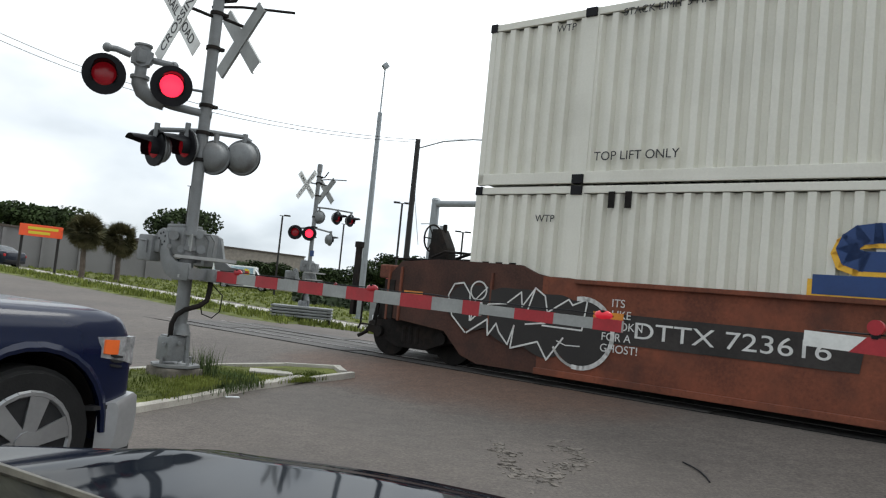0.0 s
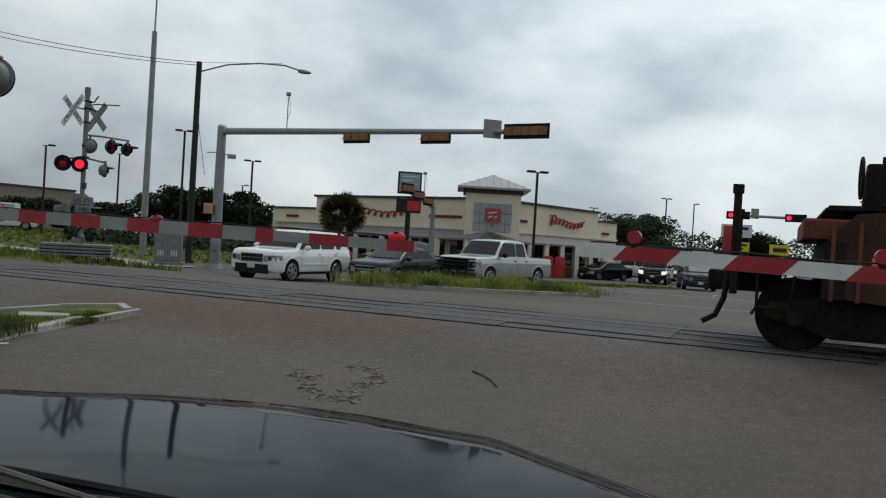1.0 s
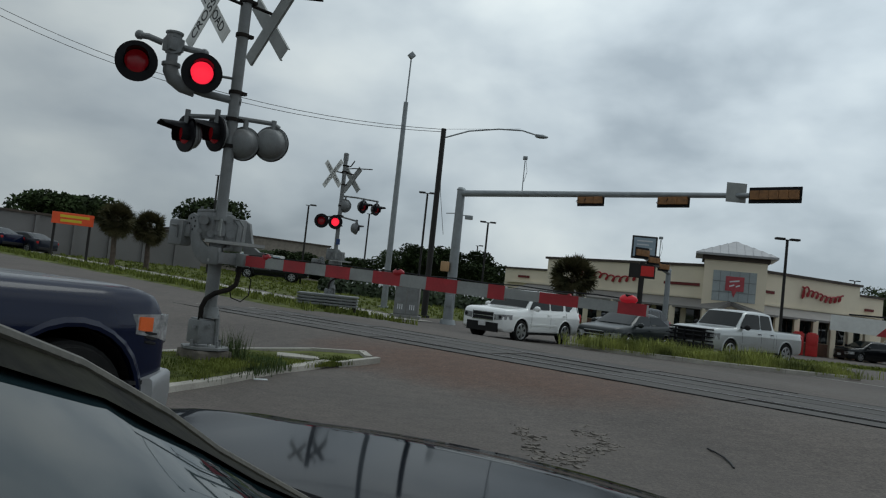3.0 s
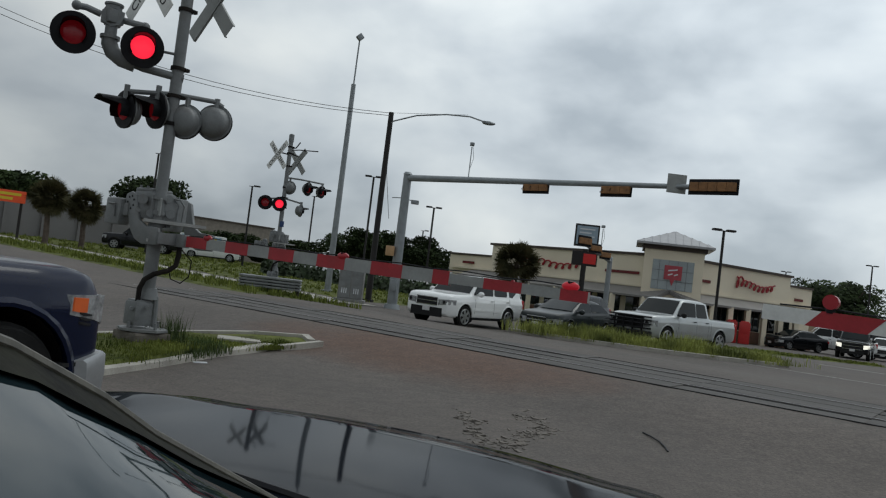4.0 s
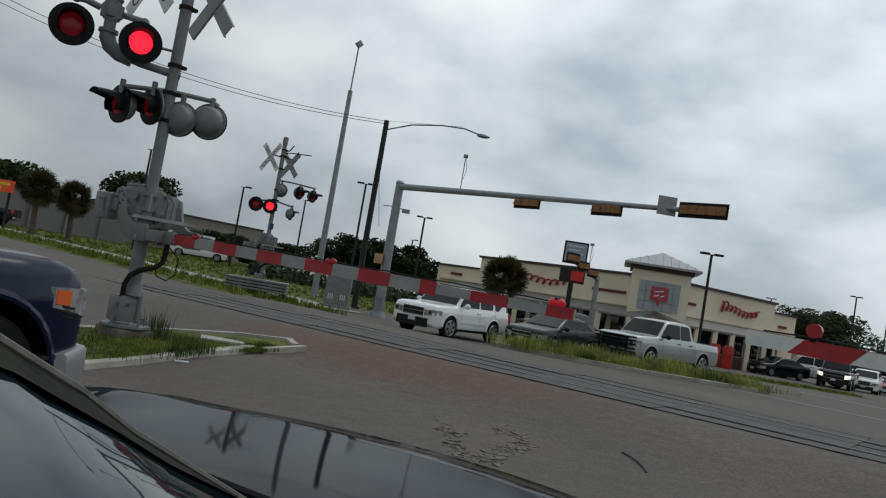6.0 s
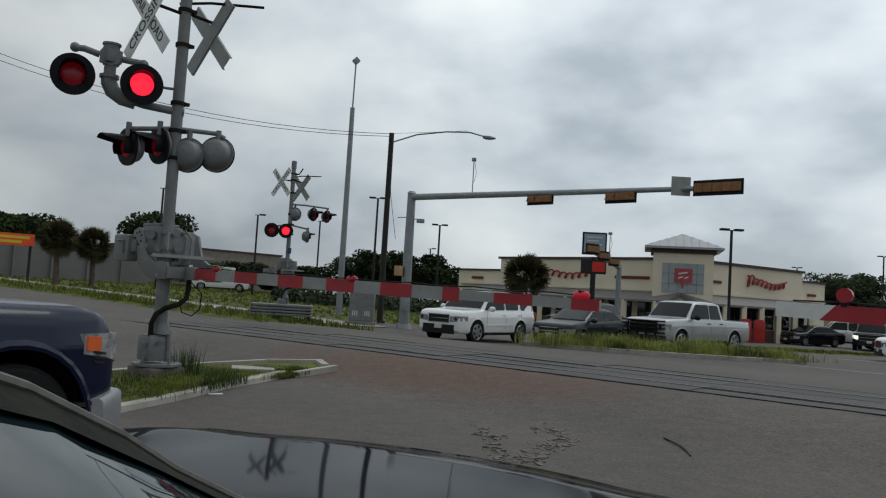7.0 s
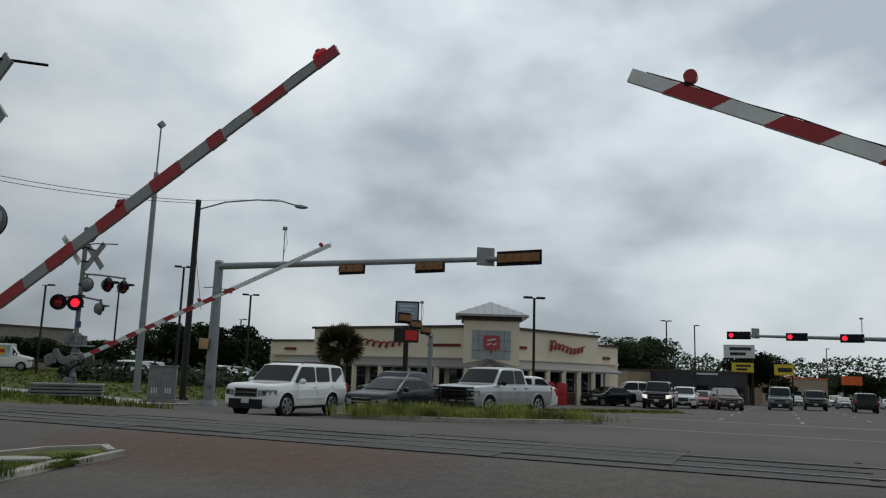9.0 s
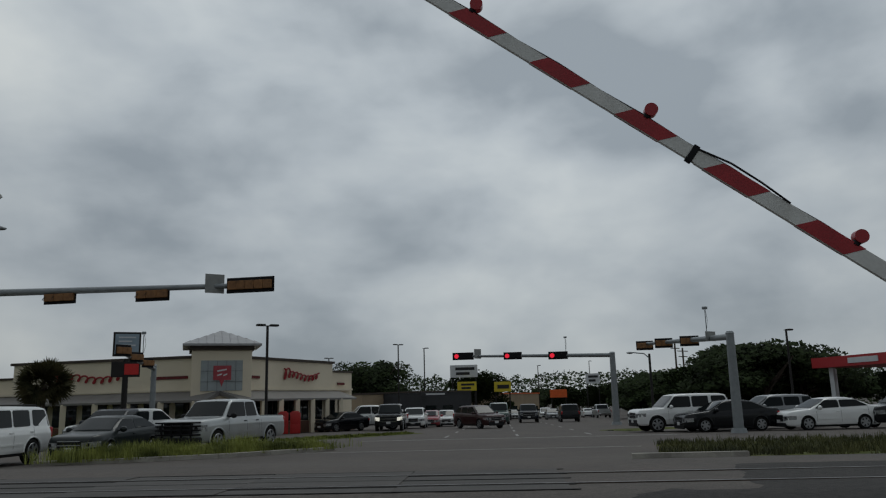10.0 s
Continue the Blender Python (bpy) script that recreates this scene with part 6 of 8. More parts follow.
def palm(m, h, r, label, seed):
    g = thing("palm_tree", m, label, "palm tree", "palm trees")
    rnd = random.Random(seed)
    bm = bmesh.new()
    for k in range(8):
        z0, z1 = h * k / 8, h * (k + 1) / 8
        cyl(bm, (0.03 * math.sin(k), 0, z0 - 0.05), (0.03 * math.sin(k + 1), 0, z1), 0.2 - 0.006 * k, 0.17 - 0.006 * k, 10)
    part("trunk", bm, BARK, g, "rough grey palm trunk")
    vs, fs = [], []
    for k in range(130):
        a, el_ = rnd.uniform(0, math.tau), math.asin(rnd.uniform(-0.93, 0.98))
        ln = r * rnd.uniform(0.8, 1.1)
        dv = Vector((math.cos(a) * math.cos(el_), math.sin(a) * math.cos(el_), math.sin(el_)))
        base = Vector((0, 0, h))
        hub = base + dv * ln * 0.5
        sd = (Matrix.Rotation(rnd.uniform(-1.3, 1.3), 3, dv) @ dv.cross(Vector((0, 0, 1)))).normalized()
        i = len(vs)
        vs += [base - sd * 0.012, base + sd * 0.012, hub + sd * 0.012, hub - sd * 0.012]
        fs.append((i, i + 1, i + 2, i + 3))
        upv = sd.cross(dv).normalized()
        for q in range(13):
            b = (q - 6) / 6 * 1.25
            dd = (dv * math.cos(b) + sd * math.sin(b)).normalized()
            tip = hub + dd * ln * 0.55 - Vector((0, 0, 0.12 * ln * rnd.random()))
            w = upv.cross(dd).normalized() * 0.035 * r
            i = len(vs)
            vs += [hub, hub.lerp(tip, 0.5) + w, tip, hub.lerp(tip, 0.5) - w]
            fs.append((i, i + 1, i + 2, i + 3))
    me = bpy.data.meshes.new("fronds")
    me.from_pydata(vs, [], fs)
    me.materials.append(PALMLEAF)
    f = new("fronds", me)
    f.parent = g
    f["label"] = "dusty green fan fronds"
    return g


palm(stand(5.6, 44), 2.95, 1.4, "stocky palm tree in front of the store", 31)
palm(stand(-27.3, 55), 3.1, 1.35, "fan palm standing before the grey wall", 32)
palm(stand(-25.1, 56), 2.9, 1.3, "smaller fan palm before the grey wall", 33)

# hedge below the far trees
bm = bmesh.new()
rnd = random.Random(17)
vs, fs = [], []
for _ in range(5200):
    az = rnd.uniform(-13, 0.5)
    d = rnd.uniform(52, 60)
    x, y = spot(az, d)
    z = ground(x, y) + abs(rnd.gauss(0, 0.5))
    p = Vector((x, y, z))
    a = Vector((rnd.gauss(0, 1), rnd.gauss(0, 1), rnd.gauss(0, 1))).normalized() * 0.22
    b = a.orthogonal().normalized() * 0.14
    i = len(vs)
    vs += [p - a, p - b, p + a, p + b]
    fs.append((i, i + 1, i + 2, i + 3))
bm.free()
me = bpy.data.meshes.new("hedge")
me.from_pydata(vs, [], fs)
me.materials.append(HEDGE)
tagged(new("hedge", me), "low dark shrubs along the far lot", "hedge", kind="stuff")
# far tree line closing the horizon
vs, fs = [], []
for _ in range(55000):
    az = rnd.uniform(-62, 100)
    d = rnd.uniform(205, 235)
    x, y = spot(az, d)
    hh = 4.6 + 6.0 * smooth(18, 30, az) + 2.2 * noise.noise(Vector((az * 0.35, 2.0, 0))) + 1.2 * noise.noise(Vector((az * 1.3, 7.0, 0)))
    p = Vector((x, y, ground(x, y) + hh * rnd.random() ** 0.7))
    a = Vector((rnd.gauss(0, 1), rnd.gauss(0, 1), rnd.gauss(0, 1))).normalized() * 0.5
    b = a.orthogonal().normalized() * 0.34
    i = len(vs)
    vs += [p - a, p - b, p + a, p + b]
    fs.append((i, i + 1, i + 2, i + 3))
me = bpy.data.meshes.new("tree_line")
me.from_pydata(vs, [], fs)
me.materials.append(LEAF)
tagged(new("tree_line", me), "distant dark green belt of trees", "trees", kind="stuff")

# crossing panels between and beside the rails
bm = bmesh.new()
box(bm, (0, 0, 0), (2.38, 0.62, 0.05), None, 0.008)
bmesh.ops.recalc_face_normals(bm, faces=bm.faces)
pm = bpy.data.meshes.new("crossing_panel")
bm.to_mesh(pm)
bm.free()
pm.materials.append(PANEL)
for s in (-1.15, -0.335, 0.335, 1.15):
    for k in range(-4, 4):
        ob = new("crossing_panel", pm)
        ob.parent = track
        ob.location = (k * 2.4 + 0.8, s, -0.016 + 0.006 * ((k * 7 + int(s * 10)) % 3 - 1))
for s_ in (-1.47, -0.84, -0.67, -0.02, 0.67, 0.84, 1.47):
    bm = bmesh.new()
    wd = 0.05 if abs(s_) in (1.47, 0.02) else 0.085
    box(bm, (-0.4, s_, 0.006), (19.4, wd, 0.008))
    part("flangeway", bm, RUBBER, track, "dark flangeway gap", False)
bm = bmesh.new()
box(bm, (0, 0, -0.1), (0.22, 2.6, 0.16), None, 0.01)
tm = bpy.data.meshes.new("railway_tie")
bm.to_mesh(tm)
bm.free()
tm.materials.append(TIE)
for l0, l1 in ((-60, -9.6), (9.0, 40)):
    k = l0
    while k < l1:
        ob = new("railway_tie", tm)
        ob.parent = track
        ob.location = (k, 0.02 * math.sin(k * 3), 0)
        k += 0.55

# ---------- vehicles ----------
MOVERS = []
CHROME = mat("chrome", (0.55, 0.56, 0.57), 0.15, 1.0, 0.05, 3, 30, 0)
RIM = mat("alloy_rim", (0.36, 0.37, 0.38), 0.35, 0.8, 0.1, 5, 30, 0)
CARGLASS = glass_mat("car_glass", (0.007, 0.010, 0.011), 0.03)
CARGLASS.node_tree.nodes["Principled BSDF"].inputs["Specular IOR Level"].default_value = 0.22
TRIM = mat("black_plastic_trim", (0.02, 0.02, 0.021), 0.6, 0, 0.15, 5, 40, 0.1)
TRIM.node_tree.nodes["Principled BSDF"].inputs["Specular IOR Level"].default_value = 0.15
HEADLAMP = mat("clear_headlamp", (0.42, 0.43, 0.44), 0.15, 0.5, 0.5, 14, 40, 0)
HEADLIT = mat("lit_headlamp", (0.6, 0.6, 0.55), 0.2, 0, 0.1, 6, 30, 0, emit=(1, 0.93, 0.8), estr=1.2)
TAILLAMP = mat("red_tail_lamp", (0.30, 0.012, 0.015), 0.25, 0, 0.1, 6, 30, 0, emit=(1, 0.03, 0.03), estr=0.05)
AMBER = mat("amber_marker", (0.55, 0.10, 0.025), 0.3, 0, 0.1, 6, 30, 0, emit=(1, 0.2, 0.02), estr=0.08)
PLATE = mat("pale_plate", (0.6, 0.6, 0.6), 0.6)


def paint(name, col, metal=0.0, rough=0.3, dirt=None, amt=0.0, coat=0.7):
    return mat(name, col, rough, metal, 0.05, 1.2, 25, 0.0, coat=coat, dirt=dirt, dirt_amt=amt)


WHITE_P = paint("white_car_paint", (0.80, 0.81, 0.80))
DARK_P = paint("dark_grey_green_paint", (0.013, 0.018, 0.019), 0.0, coat=0.15)
SILVER_P = paint("silver_car_paint", (0.42, 0.44, 0.44), 0.45, 0.35, (0.26, 0.22, 0.18), 0.3)
BLUE_P = paint("deep_blue_car_paint", (0.0022, 0.006, 0.026), 0.0, 0.25, coat=0.25)
BLUE_P.node_tree.nodes["Principled BSDF"].inputs["Specular IOR Level"].default_value = 0.2
BLACK_P = paint("black_car_paint", (0.006, 0.007, 0.009), 0.0, 0.2, coat=0.2)
HOOD_P = mat("polished_black_hood_paint", (0.006, 0.008, 0.012), 0.05, 0.0, 0.1, 1.0, 20, 0.0)
HOOD_P.node_tree.nodes["Principled BSDF"].inputs["Specular IOR Level"].default_value = 0.035
WSGLASS = glass_mat("windshield_glass", (0.012, 0.022, 0.026), 0.03)
WSGLASS.node_tree.nodes["Principled BSDF"].inputs["Specular IOR Level"].default_value = 0.5
NAVY_P = paint("dark_navy_car_paint", (0.008, 0.011, 0.02), 0.0, coat=0.15)
MAROON_P = paint("maroon_car_paint", (0.035, 0.010, 0.010), 0.0, coat=0.2)
RED_P = paint("red_car_paint", (0.28, 0.02, 0.03), 0.2)
GREY_P = paint("grey_car_paint", (0.20, 0.21, 0.22), 0.4)
GREEN_P = paint("dark_green_van_paint", (0.015, 0.05, 0.04), 0.1)
for dark in (DARK_P, BLACK_P, NAVY_P, MAROON_P):
    dark.node_tree.nodes["Principled BSDF"].inputs["Specular IOR Level"].default_value = 0.3

KINDS = {
    # length, width, wheelbase, front overhang, tyre radius, clearance, nose, hood, belt and roof heights, tail height, windshield base and top, roof end, cabin end, side splits, load bed, nose breadth
    "suv": dict(L=4.85, W=1.99, WB=2.78, FO=0.92, R=0.395, G=0.33, NZ=1.10, HZ=1.17, BZ=1.14, RZ=1.84, TZ=1.16, c0=1.14, c1=0.52, c2=-2.08, c3=-2.38, mids=(-0.28, -1.28), bed=False, nose=0.84, tw=0.80),
    "crossover": dict(L=4.72, W=1.92, WB=2.85, FO=0.88, R=0.37, G=0.27, NZ=1.0, HZ=1.10, BZ=1.12, RZ=1.70, TZ=1.1, c0=1.18, c1=0.40, c2=-1.62, c3=-2.22, mids=(-0.25, -1.2), bed=False, nose=0.80, tw=0.77),
    "sedan": dict(L=4.6, W=1.8, WB=2.69, FO=0.92, R=0.325, G=0.2, NZ=0.84, HZ=0.97, BZ=0.98, RZ=1.47, TZ=1.06, c0=1.16, c1=0.34, c2=-0.95, c3=-1.85, mids=(-0.22,), bed=False, nose=0.78, tw=0.72),
    "pickup": dict(L=5.9, W=2.02, WB=3.65, FO=0.97, R=0.43, G=0.42, NZ=1.22, HZ=1.30, BZ=1.26, RZ=1.97, TZ=1.28, c0=1.50, c1=0.92, c2=-0.72, c3=-0.92, mids=(0.05,), bed=True, nose=0.90, tw=0.80),
    "fullsize": dict(L=5.9, W=2.02, WB=3.65, FO=0.75, R=0.43, G=0.38, arch=1.22, NZ=1.19, HZ=1.25, BZ=1.24, RZ=1.94, TZ=1.26, c0=0.72, c1=0.12, c2=-1.7, c3=-1.9, mids=(-0.75,), bed=True, nose=0.90, tw=0.78),
    "van": dict(L=5.4, W=2.0, WB=3.4, FO=0.8, R=0.36, G=0.26, NZ=1.12, HZ=1.30, BZ=1.25, RZ=2.1, TZ=1.2, c0=1.75, c1=1.15, c2=-2.55, c3=-2.66, mids=(0.45, -0.9), bed=False, nose=0.82, tw=0.84),
}


class Shell:
    """The skin of a vehicle: heights and half-widths along its length."""

    def __init__(self, k):
        self.k = k
        self.hw, self.xf, self.xr = k["W"] / 2, k["L"] / 2, -k["L"] / 2
        self.wf = self.xf - k["FO"]
        self.wr = self.wf - k["WB"]
        self.ra = k["R"] * k.get("arch", 1.13)
        c0, c1, c2, c3, rz = k["c0"], k["c1"], k["c2"], k["c3"], k["RZ"]
        self.top_x = [self.xr, c3, c2, c2 + 0.25, (c1 + c2) / 2, c1 - 0.3, c1, c0, self.xf]
        self.top_z = [-9, k["TZ"] - 0.02, rz - 0.07, rz - 0.02, rz, rz - 0.012, rz - 0.06, k["HZ"], -9]
        if c3 - self.xr > 0.4:
            self.top_x[0:1] = [self.xr, c3 - 0.05]
            self.top_z[0:1] = [-9, -9]
        self.top_x.insert(len(self.top_x) - 1, c0 + 0.02)
        self.top_z.insert(len(self.top_z) - 1, -9)

    def width(self, x):
        n = self.k["nose"]
        f = n + (1 - n) * min(1.0, max(0.0, (self.xf - x) / 0.45)) ** 0.5
        r = 0.88 + 0.12 * min(1.0, max(0.0, (x - self.xr) / 0.35)) ** 0.5
        return self.hw * min(f, r)

    def belt(self, x):
        k = self.k
        z = float(np.interp(x, [self.xr, k["c3"], k["c0"], self.xf], [k["TZ"] - 0.05, k["BZ"] + (0.0 if k["bed"] else 0.03), k["HZ"] - 0.05, k["NZ"] - 0.05]))
        z -= 0.13 * max(0.0, 1 - (self.xf - x) / 0.14) ** 2
        if not k["bed"]:
            z -= 0.1 * max(0.0, 1 - (x - self.xr) / 0.12) ** 2
        return z

    def peak(self, x):
        b = self.belt(x)
        return max(b + 0.055 * min(1.0, (self.xf - x) / 0.3 + 0.1), float(np.interp(x, self.top_x, self.top_z)))

    def low(self, x):
        k = self.k
        g = k["G"] + 0.12 * max(0.0, 1 - (self.xf - x) / 0.2) ** 2 + 0.14 * max(0.0, 1 - (x - self.xr) / 0.4)
        for w in (self.wf, self.wr):
            if abs(x - w) < self.ra:
                g = max(g, k["R"] + math.sqrt(self.ra ** 2 - (x - w) ** 2))
        return g

    def side(self, x, z):
        g, b = self.k["G"], self.belt(x)
        t = (z - g) / (b - g)
        w = self.width(x)
        if t <= 1:
            return w * float(np.interp(t, [0, 0.06, 0.18, 0.4, 0.6, 0.76, 0.8, 0.93, 1.0], [0.92, 0.965, 0.985, 1.0, 1.0, 0.997, 0.985, 0.965, 0.93]))
        return w * (0.93 + (self.k["tw"] - 0.93) * (z - b) / (self.k["RZ"] - b))

    def ring(self, x):
        k = self.k
        b, t, zb, g = self.belt(x), self.peak(x), self.low(x), k["G"]
        half = []
        for i, q in enumerate((0, 0.05, 0.12, 0.2, 0.32, 0.45, 0.58, 0.7, 0.76, 0.8, 0.88, 0.95, 1.0)):
            z = max(zb + 0.002 * i, g + q * (b - g))
            half.append((self.side(x, min(z, b)), min(z, b + 0.001 * i)))
        w = self.width(x)
        yb, h = w * 0.93, t - b
        if k["bed"] and self.xr + 0.08 < x < k["c3"] - 0.06:
            half += [(yb - 0.01, b + 0.012), (w * 0.88, b + 0.012), (w * 0.86, b), (w * 0.855, b - 0.42), (w * 0.4, b - 0.42), (w * 0.1, b - 0.42)]
        else:
            s = smooth(0.08, 0.25, h)
            ye = self.side(x, t)
            for (ha, hb), (ca, cb) in zip(((0.975, 0.45), (0.93, 0.75), (0.84, 0.9), (0.6, 0.97), (0.35, 1.0), (0.1, 1.0)), ((None, 0.2), (None, 0.55), (None, 0.86), (0.955, 0.955), (0.8, 0.99), (0.3, 1.0))):
                yc = self.side(x, b + h * cb) if ca is None else ye * ca
                half.append((yb * ha * (1 - s) + yc * s, b + h * (hb * (1 - s) + cb * s)))
        return [(x, y, z) for y, z in half] + [(x, -y, z) for y, z in half[::-1]]

    def stations(self):
        k = self.k
        xs = {self.xf, self.xf - 0.02, self.xf - 0.05, self.xf - 0.1, self.xf - 0.17, self.xf - 0.3, self.xf - 0.45, self.xr, self.xr + 0.03, self.xr + 0.08, self.xr + 0.15, self.xr + 0.25, self.xr + 0.35, *self.top_x, k["c1"] - 0.12, k["c2"] + 0.1}
        if k["bed"]:
            xs |= {self.xr + 0.079, self.xr + 0.085, k["c3"] - 0.061, k["c3"] - 0.055}
        for w in (self.wf, self.wr):
            xs |= {w + self.ra * math.cos(a * math.pi / 14) for a in range(15)} | {w + 1.002 * self.ra, w - 1.002 * self.ra}
        xs = sorted(x for x in xs if self.xr <= x <= self.xf)
        return [x for i, x in enumerate(xs) if i == 0 or x - xs[i - 1] > 5e-4]

    def nose_x(self, y):
        n = self.k["nose"]
        return self.xf - 0.45 * max(0.0, (abs(y) / self.hw - n) / (1 - n)) ** 2

    def nose_strip(self, bm, y0, y1, z0, z1, out=0.01, slant=0.0, n=6):
        """A plate following the rounded plan of the nose from y0 to y1."""
        rows = []
        for i in range(n + 1):
            y = y0 + (y1 - y0) * i / n
            x = self.nose_x(y)
            s = slant * i / n
            rows.append([(x + out, y * 1.004, z0 + s), (x + out, y * 1.004, z1 + s * 0.5), (x - 0.05, y * 0.97, z1 + s * 0.5), (x - 0.05, y * 0.97, z0 + s)])
        loft(bm, rows)

    def pane(self, bm, poly, s, out=0.006):
        """A side window: a polygon of (x, z) laid on the cabin side s, its corners clipped."""
        pts = []
        for i, p in enumerate(poly):
            p = Vector(p)
            for q in (Vector(poly[i - 1]), Vector(poly[(i + 1) % len(poly)])):
                d = q - p
                pts.append(p + d.normalized() * min(0.045, d.length * 0.3))
        loft(bm, [[(x, s * (self.side(x, z) + o), z) for x, z in pts] for o in (-0.012, out)])

    def slope_pane(self, bm, xa, xb, sign):
        """Front or rear window lying on the slope between two stations."""
        rows = []
        dz, dx = self.peak(xb) - self.peak(xa), abs(xb - xa)
        nrm = Vector((sign * abs(dz), 0, dx)).normalized() * 0.02
        for i in range(6):
            x = xa + (xb - xa) * (0.07 + 0.86 * i / 5)
            t = self.peak(x)
            ye = self.side(x, t) * 0.89
            rows.append([Vector((x, ye * j / 4, t - 0.016 * (j / 4) ** 4)) + nrm for j in range(-4, 5)])
        loft(bm, rows, cap=False, closed=False)


def wheel(g, x, y, s, R, rim=None, spokes=6):
    """A road wheel on the axle at x, outer face at y on the side s."""
    bm = bmesh.new()
    cyl(bm, (x, s * (y - 0.23), R), (x, s * y, R), R, seg=32)
    bmesh.ops.bevel(bm, geom=[e for e in bm.edges if abs(e.verts[0].co.y - e.verts[1].co.y) < 1e-5], offset=0.035, segments=3, affect="EDGES")
    tyre = part("wheel", bm, RUBBER, g, "black tyre")
    bm = bmesh.new()
    cyl(bm, (x, s * (y - 0.03), R), (x, s * (y + 0.002), R), R * 0.66, seg=28)
    part("rim_back", bm, TRIM, tyre, "dark rim well")
    bm = bmesh.new()
    for k in range(spokes):
        q = Matrix.Translation((x, s * (y + 0.004), R)) @ pose(0, 0, 0, 0, -math.degrees(k * math.tau / spokes + 0.3), 0)
        v = loft(bm, [[(0.05, -0.012, -0.04), (0.05, 0.012, -0.04), (0.05, 0.012, 0.04), (0.05, -0.012, 0.04)], [(R * 0.65, -0.012, -R * 0.15), (R * 0.65, 0.008, -R * 0.13), (R * 0.65, 0.008, R * 0.13), (R * 0.65, -0.012, R * 0.15)]])
        bmesh.ops.transform(bm, matrix=q, verts=v)
    for k in range(24):
        a, b = k * math.tau / 24, (k + 1) * math.tau / 24
        cyl(bm, (x + R * 0.65 * math.cos(a), s * (y + 0.002), R + R * 0.65 * math.sin(a)), (x + R * 0.65 * math.cos(b), s * (y + 0.002), R + R * 0.65 * math.sin(b)), R * 0.045, seg=6)
    cyl(bm, (x, s * (y - 0.01), R), (x, s * (y + 0.022), R), R * 0.16, seg=14)
    part("rim", bm, rim or RIM, tyre, "alloy rim")


